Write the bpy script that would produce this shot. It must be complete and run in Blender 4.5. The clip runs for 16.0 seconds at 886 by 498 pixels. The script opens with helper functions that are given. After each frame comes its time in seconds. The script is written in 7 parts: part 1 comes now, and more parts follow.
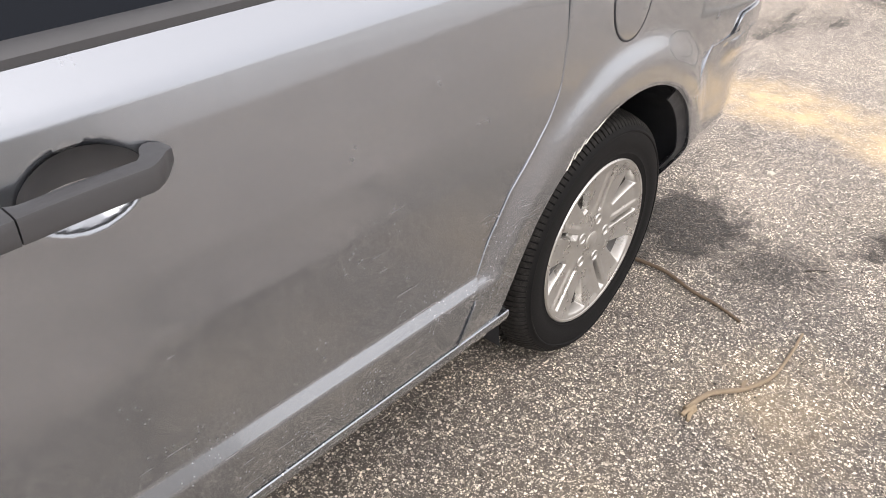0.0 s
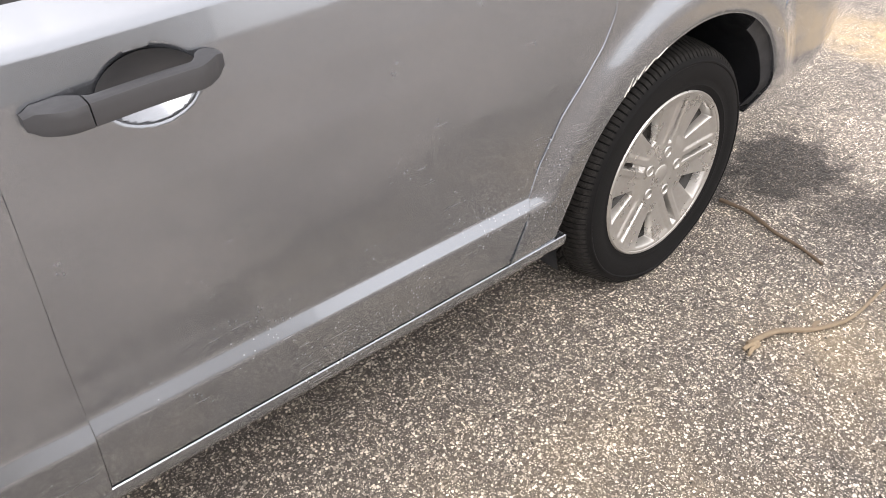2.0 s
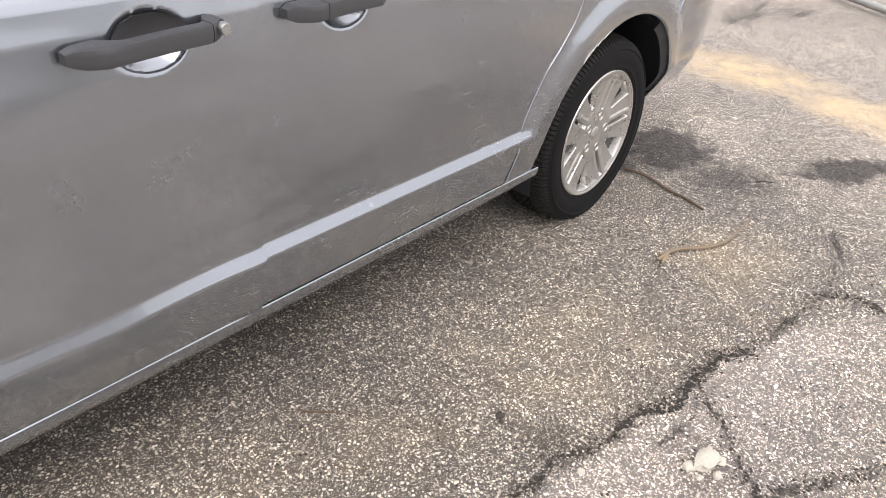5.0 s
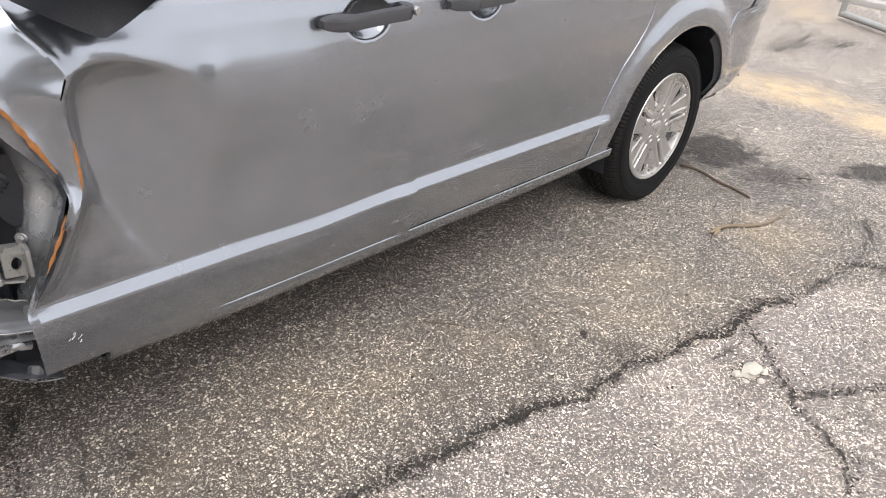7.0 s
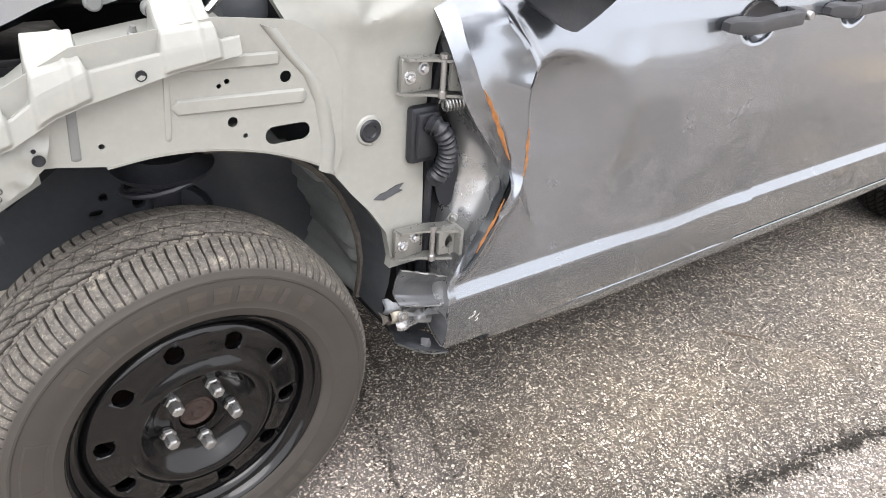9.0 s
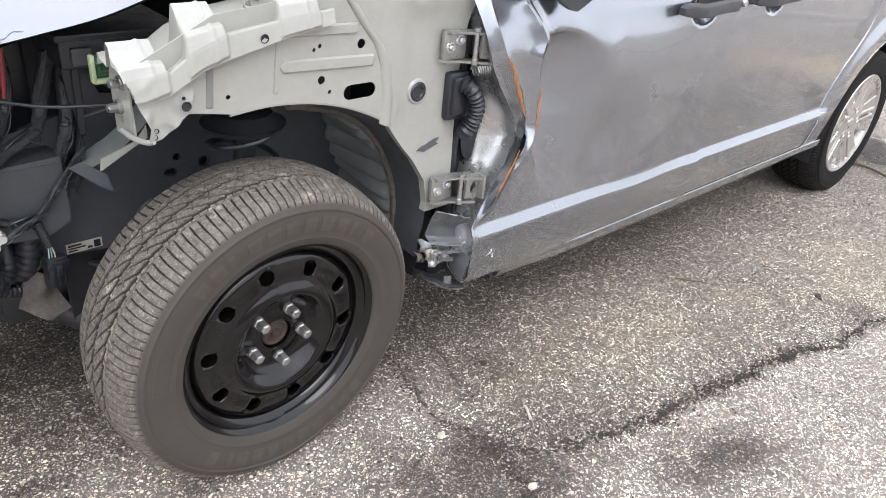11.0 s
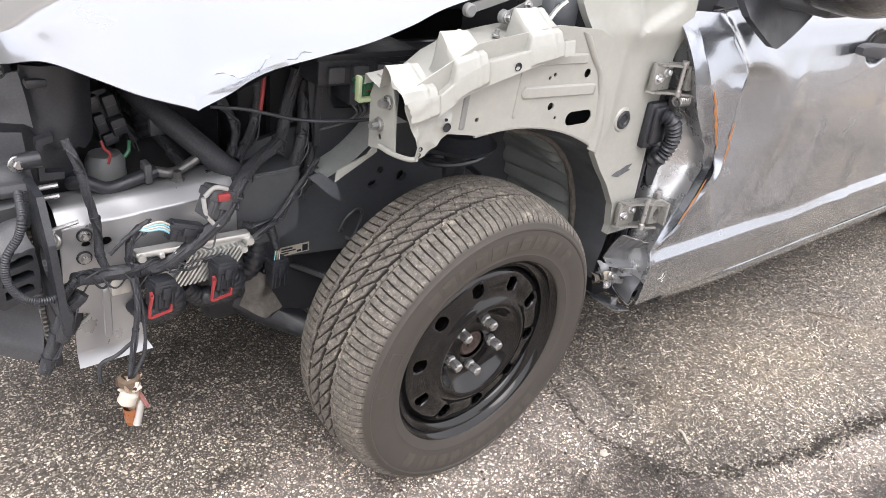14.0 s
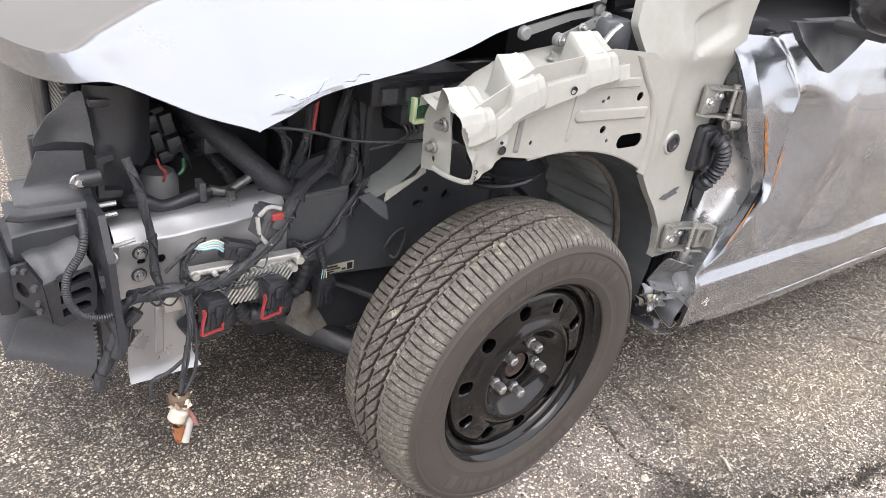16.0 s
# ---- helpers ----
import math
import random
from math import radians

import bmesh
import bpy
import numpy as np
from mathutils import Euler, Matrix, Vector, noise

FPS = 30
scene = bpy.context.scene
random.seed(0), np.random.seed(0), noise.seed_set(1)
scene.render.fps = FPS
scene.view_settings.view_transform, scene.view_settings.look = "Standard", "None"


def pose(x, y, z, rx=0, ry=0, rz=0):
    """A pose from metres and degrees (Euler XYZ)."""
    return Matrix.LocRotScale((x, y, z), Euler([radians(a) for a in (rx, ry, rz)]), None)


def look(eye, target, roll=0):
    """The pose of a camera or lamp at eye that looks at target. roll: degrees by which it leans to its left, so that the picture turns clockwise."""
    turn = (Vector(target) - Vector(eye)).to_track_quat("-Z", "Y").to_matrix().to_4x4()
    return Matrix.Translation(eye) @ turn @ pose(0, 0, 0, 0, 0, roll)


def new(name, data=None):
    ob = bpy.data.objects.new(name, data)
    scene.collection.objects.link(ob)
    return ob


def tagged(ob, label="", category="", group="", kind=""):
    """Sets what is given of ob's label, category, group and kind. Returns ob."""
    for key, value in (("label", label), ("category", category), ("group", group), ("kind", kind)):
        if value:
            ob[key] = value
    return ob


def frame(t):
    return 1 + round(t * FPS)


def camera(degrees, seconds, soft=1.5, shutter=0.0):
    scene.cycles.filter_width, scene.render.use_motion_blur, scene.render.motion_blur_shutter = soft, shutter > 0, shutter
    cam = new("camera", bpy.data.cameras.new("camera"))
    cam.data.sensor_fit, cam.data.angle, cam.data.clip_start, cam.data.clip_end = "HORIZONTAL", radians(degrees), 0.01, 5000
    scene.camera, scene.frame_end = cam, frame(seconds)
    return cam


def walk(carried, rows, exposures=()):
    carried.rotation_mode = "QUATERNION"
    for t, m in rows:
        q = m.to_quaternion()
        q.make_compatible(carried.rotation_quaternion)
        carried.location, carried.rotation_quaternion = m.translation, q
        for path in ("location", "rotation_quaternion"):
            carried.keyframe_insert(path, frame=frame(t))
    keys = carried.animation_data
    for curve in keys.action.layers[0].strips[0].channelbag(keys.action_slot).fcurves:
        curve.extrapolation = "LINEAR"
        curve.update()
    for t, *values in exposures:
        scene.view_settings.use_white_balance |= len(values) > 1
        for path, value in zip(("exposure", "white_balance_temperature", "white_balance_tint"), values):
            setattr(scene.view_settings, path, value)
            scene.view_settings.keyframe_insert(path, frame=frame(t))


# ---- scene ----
cam = camera(63.0, 16.0, soft=0.75)
PATH = [
    (0, (1.526, -0.745, 1.385), (2.805, 0.344, 0.298), 2.3),
    (0.5, (1.513, -0.754, 1.384), (2.754, 0.357, 0.278), 1.7),
    (1, (1.52, -0.813, 1.382), (2.699, 0.338, 0.249), 0.9),
    (1.5, (1.541, -0.895, 1.375), (2.651, 0.299, 0.218), -0.2),
    (2, (1.538, -0.935, 1.375), (2.53, 0.334, 0.189), -2.3),
    (2.5, (1.473, -0.939, 1.38), (2.593, 0.256, 0.233), -0.4),
    (3, (1.329, -0.904, 1.38), (2.637, 0.139, 0.284), 1.7),
    (3.2, (1.291, -0.9, 1.382), (2.635, 0.105, 0.295), 2.5),
    (5.3, (0.66, -1.135, 1.381), (1.98, -0.087, 0.305), 5.4),
    (5.5, (0.578, -1.146, 1.389), (1.91, -0.12, 0.306), 6.2),
    (6, (0.477, -1.278, 1.393), (1.822, -0.256, 0.323), 6.2),
    (6.5, (0.36, -1.414, 1.396), (1.698, -0.355, 0.353), 5.6),
    (7, (0.216, -1.352, 1.393), (1.499, -0.186, 0.394), 4.8),
    (7.5, (-0.05, -1.178, 1.378), (1.109, 0.11, 0.379), 5.6),
    (8, (-0.099, -1.066, 1.361), (0.843, 0.341, 0.297), 6.0),
    (8.5, (-0.1, -1.012, 1.357), (0.759, 0.456, 0.305), 4.3),
    (8.7, (-0.154, -0.977, 1.353), (0.767, 0.462, 0.314), 4.3),
    (10.8, (-0.594, -1.125, 1.347), (0.664, 0.063, 0.343), 5.9),
    (11, (-0.649, -1.091, 1.347), (0.567, 0.157, 0.365), 5.9),
    (11.5, (-0.84, -0.941, 1.353), (0.324, 0.368, 0.388), 6.6),
    (12, (-0.928, -0.893, 1.348), (0.214, 0.43, 0.375), 7.6),
    (12.5, (-0.934, -0.892, 1.351), (0.197, 0.44, 0.377), 8.1),
    (13, (-0.943, -0.893, 1.354), (0.181, 0.444, 0.379), 8.1),
    (13.5, (-0.954, -0.898, 1.351), (0.174, 0.441, 0.383), 7.8),
    (14, (-0.961, -0.904, 1.351), (0.18, 0.429, 0.391), 7.4),
    (14.5, (-0.952, -0.922, 1.349), (0.203, 0.408, 0.401), 7.4),
    (15, (-0.964, -0.899, 1.351), (0.193, 0.436, 0.414), 7.5),
    (15.5, (-0.983, -0.869, 1.353), (0.155, 0.487, 0.422), 7.5),
    (16, (-1.005, -0.855, 1.358), (0.102, 0.522, 0.422), 7.5),
]
walk(cam, [(t, look(eye, target, roll)) for t, eye, target, roll in PATH], exposures=[(0.0, 1.51, 6750, 14), (1.5, 1.58, 6750, 14), (2.5, 1.57, 6750, 14), (3.0, 1.52, 6750, 14), (5.3, 1.39, 6550, 14), (7.0, 1.37, 6450, 13), (8.0, 1.66, 6300, 12), (8.6, 1.83, 6400, 12), (11.0, 1.70, 6200, 12), (12.5, 1.87, 6480, 14), (16.0, 1.84, 6480, 14)])

# ---- light ----
world = bpy.data.worlds.new("sky")
scene.world = world
world.use_nodes = True
wn, wl = world.node_tree.nodes, world.node_tree.links
sky = wn.new("ShaderNodeTexSky")
sky.sky_type, sky.sun_disc = "NISHITA", False
sky.sun_elevation, sky.sun_rotation = radians(52), radians(200)
sky.dust_density, sky.ozone_density = 1.5, 1.0
grey = wn.new("ShaderNodeHueSaturation")
grey.inputs["Saturation"].default_value = 0.25
wl.new(sky.outputs[0], grey.inputs["Color"])
cloud = wn.new("ShaderNodeMix")
cloud.data_type = "RGBA"
cloud.inputs[0].default_value = 0.7
wl.new(grey.outputs[0], cloud.inputs[6])
sky_dir = wn.new("ShaderNodeTexCoord")
sky_axes = wn.new("ShaderNodeSeparateXYZ")
wl.new(sky_dir.outputs["Generated"], sky_axes.inputs[0])
overhead = wn.new("ShaderNodeMapRange")
for k, value in ((1, 0.0), (2, 1.0), (3, 0.63), (4, 1.17)):
    overhead.inputs[k].default_value = value
wl.new(sky_axes.outputs[2], overhead.inputs[0])
veil = wn.new("ShaderNodeVectorMath")
veil.operation = "SCALE"
veil.inputs[0].default_value = (6.0, 5.9, 5.9)
wl.new(overhead.outputs[0], veil.inputs[3])
wl.new(veil.outputs[0], cloud.inputs[7])
wl.new(cloud.outputs[2], wn["Background"].inputs["Color"])
wn["Background"].inputs["Strength"].default_value = 0.15
sun_data = bpy.data.lights.new("sun", "SUN")
sun_data.energy, sun_data.angle, sun_data.color = 0.5, radians(40), (1.0, 0.97, 0.93)
sun = new("sun", sun_data)
sun.matrix_world = look((-3, -5, 9), (0.5, 0, 0))


# ---- materials ----
def material(name, colour, rough=0.5, metal=0.0, coat=0.0, coat_rough=0.05):
    m = bpy.data.materials.new(name)
    m.use_nodes = True
    b = m.node_tree.nodes["Principled BSDF"]
    b.inputs["Base Color"].default_value = (*colour, 1)
    b.inputs["Roughness"].default_value = rough
    b.inputs["Metallic"].default_value = metal
    b.inputs["Coat Weight"].default_value = coat
    b.inputs["Coat Roughness"].default_value = coat_rough
    return m


def node(m, kind, **values):
    n = m.node_tree.nodes.new(kind)
    for key, value in values.items():
        n.inputs[key.replace("_", " ")].default_value = value
    return n


def link(m, a, b):
    m.node_tree.links.new(a, b)


def place(m):
    return m.node_tree.nodes.new("ShaderNodeNewGeometry").outputs["Position"]


def noise_of(m, scale, detail=4.0, rough=0.6, at=None):
    n = node(m, "ShaderNodeTexNoise", Scale=scale, Detail=detail, Roughness=rough)
    link(m, at or place(m), n.inputs["Vector"])
    return n.outputs["Fac"]


def ramp(m, fac, *stops):
    r = m.node_tree.nodes.new("ShaderNodeValToRGB")
    while len(r.color_ramp.elements) < len(stops):
        r.color_ramp.elements.new(0.5)
    for e, (pos, col) in zip(r.color_ramp.elements, stops):
        e.position, e.color = pos, (*(col if isinstance(col, tuple) else (col,) * 3), 1)
    link(m, fac, r.inputs["Fac"])
    return r.outputs["Color"]


def blend(m, fac, a, b, how="MIX"):
    n = m.node_tree.nodes.new("ShaderNodeMix")
    n.data_type, n.blend_type = "RGBA", how
    for value, sock in ((fac, n.inputs[0]), (a, n.inputs[6]), (b, n.inputs[7])):
        if isinstance(value, bpy.types.NodeSocket):
            link(m, value, sock)
        elif isinstance(value, tuple):
            sock.default_value = (*value, 1)
        else:
            sock.default_value = value
    return n.outputs[2]


def base(m):
    return m.node_tree.nodes["Principled BSDF"].inputs


def bump(m, height, strength, distance):
    n = node(m, "ShaderNodeBump", Strength=strength, Distance=distance)
    link(m, height, n.inputs["Height"])
    link(m, n.outputs[0], base(m)["Normal"])
    return n


def worn(name, colour, rough, metal=0.0, spread=0.25, scale=14.0, relief=0.0, fine=180.0, coat=0.0, dust=None):
    """A surface with blotches, fine grain and a little relief."""
    m = material(name, colour, rough, metal, coat)
    dark = tuple(c * (1 - spread) for c in colour)
    light = tuple(min(1, c * (1 + spread)) for c in colour)
    c = blend(m, noise_of(m, scale), dark, light)
    c = blend(m, ramp(m, noise_of(m, fine, 2.0), (0.42, 0.0), (0.75, 0.35)), c, dust or light)
    link(m, c, base(m)["Base Color"])
    r = ramp(m, noise_of(m, scale * 2.3), (0.3, max(0.02, rough - 0.12)), (0.7, min(1, rough + 0.12)))
    link(m, r, base(m)["Roughness"])
    if relief:
        bump(m, noise_of(m, fine), 0.6, relief)
    return m


def paint_material():
    m = material("silver_paint", (0.42, 0.42, 0.43), 0.24, 0.9, 1.0, 0.04)
    flake = noise_of(m, 900.0, 1.0)
    c = blend(m, flake, (0.232, 0.249, 0.275), (0.306, 0.329, 0.362))
    def dots(scale, size, some):
        v = node(m, "ShaderNodeTexVoronoi", Scale=scale)
        link(m, place(m), v.inputs["Vector"])
        split = m.node_tree.nodes.new("ShaderNodeSeparateColor")
        link(m, v.outputs["Color"], split.inputs[0])
        return blend(m, 1.0, ramp(m, v.outputs["Distance"], (size * 0.6, 1.0), (size, 0.0)), ramp(m, split.outputs[0], (some, 0.0), (1.0, 1.0)), "MULTIPLY")

    def hairs(turn, some):
        """Short wiping scratches in one direction."""
        at = node(m, "ShaderNodeMapping", Rotation=(0.0, radians(turn), 0.0), Scale=(9.0, 9.0, 210.0))
        link(m, place(m), at.inputs["Vector"])
        v = node(m, "ShaderNodeTexVoronoi", Scale=1.0)
        link(m, at.outputs[0], v.inputs["Vector"])
        split = m.node_tree.nodes.new("ShaderNodeSeparateColor")
        link(m, v.outputs["Color"], split.inputs[0])
        return blend(m, 1.0, ramp(m, v.outputs["Distance"], (0.10, 1.0), (0.24, 0.0)), ramp(m, split.outputs[0], (some, 0.0), (some + 0.03, 1.0)), "MULTIPLY")

    axes = m.node_tree.nodes.new("ShaderNodeSeparateXYZ")
    link(m, place(m), axes.inputs[0])
    low = ramp(m, axes.outputs[2], (0.45, 1.0), (0.95, 0.12))  # road splash reaches up the doors
    low = blend(m, 1.0, low, ramp(m, blend(m, 1.0, axes.outputs[0], (0.25, 0.25, 0.25), "MULTIPLY"), (0.25, 0.22), (0.47, 1.0)), "MULTIPLY")
    patch = blend(m, 1.0, ramp(m, noise_of(m, 3.2, 5.0), (0.44, 0.12), (0.64, 1.0)), low, "MULTIPLY")
    dirt = blend(m, 1.0, blend(m, 1.0, dots(150.0, 0.30, 0.55), dots(75.0, 0.20, 0.6), "LIGHTEN"), blend(m, 1.0, hairs(25.0, 0.86), hairs(-35.0, 0.89), "LIGHTEN"), "LIGHTEN")
    dirt = blend(m, 1.0, dirt, patch, "MULTIPLY")
    dirt = blend(m, 1.0, dirt, (0.27, 0.27, 0.27), "MULTIPLY")
    c = blend(m, dirt, c, (0.62, 0.58, 0.52))
    link(m, c, base(m)["Base Color"])
    film = ramp(m, noise_of(m, 7.0, 6.0), (0.35, 0.20), (0.7, 0.28))
    link(m, blend(m, dirt, film, (0.7, 0.7, 0.7)), base(m)["Roughness"])
    film = ramp(m, noise_of(m, 9.0, 6.0), (0.35, 0.015), (0.75, 0.07))
    link(m, film, base(m)["Coat Roughness"])
    link(m, ramp(m, dirt, (0.0, 0.9), (1.0, 0.15)), base(m)["Coat Weight"])
    return m


PAINT = paint_material()
PRIMER = worn("primer", (0.285, 0.288, 0.265), 0.40, 0.0, 0.10, 9.0, 0.0, 60.0, 0.3, (0.34, 0.335, 0.30))
GREY_PRIMER = worn("grey_primer", (0.17, 0.175, 0.172), 0.45, 0.0, 0.12, 20.0)
GRIMY_METAL = worn("grimy_bare_metal", (0.24, 0.22, 0.18), 0.4, 0.55, 0.6, 60.0, 0.0006, 160.0)
SILL_METAL = worn("sill_metal", (0.155, 0.162, 0.172), 0.38, 0.4, 0.25, 16.0, 0.0004, 120.0, 0.2)
GREY_COAT = worn("grey_overspray", (0.078, 0.084, 0.094), 0.45, 0.2, 0.2, 10.0, 0.0, 80.0, 0.2)
SILVER = worn("silver_underbody_paint", (0.48, 0.487, 0.495), 0.28, 0.75, 0.06, 8.0, 0.0, 120.0, 0.4)
RAIL_PAINT = worn("silver_rail_paint", (0.36, 0.367, 0.378), 0.36, 0.7, 0.05, 6.0, 0.0, 120.0, 0.15)
PLASTIC = worn("black_plastic", (0.016, 0.018, 0.023), 0.40, 0.0, 0.3, 10.0, 0.0006, 240.0, 0.0, (0.045, 0.045, 0.046))
HANDLE = worn("handle_plastic", (0.045, 0.046, 0.05), 0.5, 0.0, 0.1, 8.0, 0.0002, 500.0)
LINER = worn("liner_plastic", (0.20, 0.212, 0.206), 0.45, 0.0, 0.3, 8.0, 0.0006, 120.0, 0.0, (0.26, 0.264, 0.25))
RUBBER = worn("tyre_rubber", (0.014, 0.014, 0.015), 0.6, 0.0, 0.25, 10.0, 0.0003, 260.0, 0.0, (0.04, 0.037, 0.034))


def tyre_material(name, top, patch, side):
    m = material(name, (0.05, 0.045, 0.04), 0.75)
    n = m.node_tree.nodes.new("ShaderNodeAttribute")
    n.attribute_name = "tread_height"
    dust = blend(m, ramp(m, noise_of(m, 75.0, 7.0, 0.8), (0.36, 0.0), (0.64, 1.0)), tuple(c * 0.34 for c in top), tuple(c * 1.15 for c in top))
    dust = blend(m, ramp(m, noise_of(m, 260.0, 2.0), (0.60, 0.0), (0.70, 0.6)), dust, patch)
    pale = ramp(m, noise_of(m, 21.0, 7.0, 0.8), (0.57, 0.0), (0.68, 0.85))
    crust = blend(m, pale, dust, patch)
    wall = blend(m, noise_of(m, 9.0, 5.0), tuple(c * 0.6 for c in side), side)
    # dust crust lies on the block tops only
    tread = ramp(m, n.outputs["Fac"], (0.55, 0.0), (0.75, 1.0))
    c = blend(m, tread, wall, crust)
    # groove floors go near-black: their shade is put into the colour
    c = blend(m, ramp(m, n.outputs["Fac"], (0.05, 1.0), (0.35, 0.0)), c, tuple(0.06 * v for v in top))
    link(m, c, base(m)["Base Color"])
    bump(m, noise_of(m, 420.0, 3.0), 0.5, 0.0006)
    return m


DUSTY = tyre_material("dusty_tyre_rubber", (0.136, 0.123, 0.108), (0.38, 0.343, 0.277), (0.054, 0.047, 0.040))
MOULDED = worn("moulded_rubber", (0.050, 0.043, 0.036), 0.7, 0.0, 0.25, 20.0)
WORN_RUBBER = tyre_material("worn_tyre_rubber", (0.020, 0.019, 0.018), (0.040, 0.037, 0.033), (0.0055, 0.0055, 0.006))
base(WORN_RUBBER)["Specular IOR Level"].default_value = 0.2
BLACK_STEEL = worn("black_enamel_steel", (0.003, 0.003, 0.0034), 0.09, 0.0, 0.2, 8.0, 0.0, 200.0, 0.0)
base(BLACK_STEEL)["Specular IOR Level"].default_value = 0.42
COVER = worn("silver_wheel_cover", (0.46, 0.452, 0.435), 0.33, 0.75, 0.08, 9.0, 0.0, 120.0, 0.3, (0.4, 0.36, 0.3))
ZINC = worn("zinc_steel", (0.40, 0.40, 0.395), 0.34, 0.9, 0.15, 40.0)
ALU = worn("cast_aluminium", (0.6, 0.6, 0.58), 0.42, 0.8, 0.12, 40.0, 0.0003, 400.0)
RADIATOR_FIN = worn("radiator_aluminium", (0.30, 0.30, 0.29), 0.5, 0.6, 0.2, 30.0)
DULL_STEEL = worn("dull_steel", (0.17, 0.17, 0.165), 0.42, 0.8, 0.25, 50.0)
HUB_RUST = worn("hub_rust", (0.032, 0.019, 0.015), 0.8, 0.0, 0.5, 60.0, 0.001, 220.0)
RUST = worn("rust", (0.075, 0.036, 0.026), 0.85, 0.0, 0.45, 30.0, 0.001, 220.0)
GRIMY_CAST = worn("grimy_casting", (0.070, 0.064, 0.056), 0.8, 0.0, 0.6, 70.0, 0.0016, 180.0)
BROWN_EDGE = worn("grimy_edge", (0.085, 0.075, 0.064), 0.8, 0.0, 0.7, 60.0, 0.001, 260.0)
ORANGE_RUST = worn("orange_rust", (0.27, 0.110, 0.032), 0.9, 0.0, 0.85, 110.0, 0.001, 300.0)
GREY_PALE = worn("pale_grey_plastic", (0.3, 0.3, 0.29), 0.5, 0.0, 0.2, 30.0)
TANK = worn("grey_tank_plastic", (0.19, 0.197, 0.20), 0.5, 0.0, 0.15, 10.0)
GLOSS_BLACK = worn("gloss_black", (0.02, 0.02, 0.022), 0.15, 0.0, 0.2, 10.0, 0.0, 200.0, 0.5)
SCUFF = worn("bare_scuff", (0.65, 0.63, 0.58), 0.6, 0.0, 0.2, 60.0)
DARKWOOD = worn("dark_bits", (0.05, 0.042, 0.035), 0.9, 0.0, 0.4, 60.0)
DARK_GRIT = worn("dark_crumbs", (0.035, 0.031, 0.026), 0.95, 0.0, 0.6, 90.0)
GRIT = worn("grit", (0.3, 0.27, 0.23), 0.9, 0.0, 0.6, 90.0)
GLASS_DARK = material("tinted_glass", (0.006, 0.008, 0.012), 0.03)
base(GLASS_DARK)["IOR"].default_value = 1.2
# dark grey with shade put into it, for parts deep in the corner
SHADE_GREY = worn("dark_shade_grey", (0.050, 0.054, 0.059), 0.5, 0.0, 0.3, 8.0, 0.0004, 90.0)
BURNT = worn("burnt_plastic", (0.34, 0.26, 0.19), 0.6, 0.0, 0.5, 60.0, 0.001, 120.0)
PINK = worn("dull_pink_rubber", (0.30, 0.13, 0.12), 0.6, 0.0, 0.3, 40.0)
WHITE_PLASTIC = worn("white_plastic", (0.46, 0.43, 0.37), 0.5, 0.0, 0.15, 30.0)
RED_PLASTIC = worn("red_plastic", (0.26, 0.034, 0.036), 0.4, 0.0, 0.2, 40.0)
GREEN_PLASTIC = worn("green_plastic", (0.022, 0.10, 0.05), 0.4, 0.0, 0.2, 40.0)
PALE_GREEN = worn("pale_green_plastic", (0.27, 0.32, 0.19), 0.5, 0.0, 0.15, 30.0)
CYAN_WIRE = material("cyan_wire", (0.25, 0.5, 0.6), 0.4)
AMBER = worn("amber_plastic", (0.26, 0.095, 0.035), 0.3, 0.0, 0.2, 40.0)
TAPE = worn("cloth_tape", (0.021, 0.023, 0.028), 0.62, 0.0, 0.35, 60.0, 0.0012, 320.0, 0.0, (0.1, 0.1, 0.1))
GREY_PLASTIC = worn("grey_plastic", (0.050, 0.053, 0.059), 0.45, 0.0, 0.25, 12.0, 0.0003, 260.0, 0.0, (0.095, 0.094, 0.090))
BARK = worn("bark", (0.105, 0.075, 0.05), 0.85, 0.0, 0.4, 60.0, 0.001, 300.0)
FRESH_WOOD = worn("split_wood", (0.24, 0.185, 0.12), 0.75, 0.0, 0.35, 80.0)
PALE_WOOD = worn("weathered_wood", (0.20, 0.155, 0.105), 0.8, 0.0, 0.3, 70.0)
STONE = worn("pale_stone", (0.45, 0.425, 0.36), 0.9, 0.0, 0.35, 60.0, 0.003, 200.0)
GALVANISED = worn("galvanised_pipe", (0.4, 0.41, 0.4), 0.45, 0.7, 0.2, 14.0)
CONCRETE = worn("kerb_concrete", (0.40, 0.385, 0.36), 0.9, 0.0, 0.15, 6.0, 0.002, 120.0)
RED_LENS = material("red_lens", (0.45, 0.02, 0.02), 0.08, 0.0, 0.5)
# near-black that stands in for deep shade in hollows and behind panels
DARK = material("cavity_shade", (0.020, 0.021, 0.025), 0.7)


# ---- mesh helpers ----
def centred(name, verts, faces, mat, parent=None, label="", smooth=True, sharp=None):
    """Links one mesh object whose origin is the middle of its box, under parent."""
    v = np.array([tuple(p) for p in verts], float)
    mid = (v.min(0) + v.max(0)) / 2
    mesh = bpy.data.meshes.new(name)
    mesh.from_pydata((v - mid).tolist(), [], [tuple(f) for f in faces])
    mesh.materials.append(mat)
    if smooth:
        mesh.shade_smooth()
        if sharp:
            mesh.set_sharp_from_angle(angle=radians(sharp))
    mesh.validate()
    ob = new(name, mesh)
    hang(ob, mid, parent)
    if label:
        tagged(ob, label)
    return ob


def origin(ob):
    p = Vector(ob.location)
    while ob.parent:
        ob = ob.parent
        p += ob.location
    return p


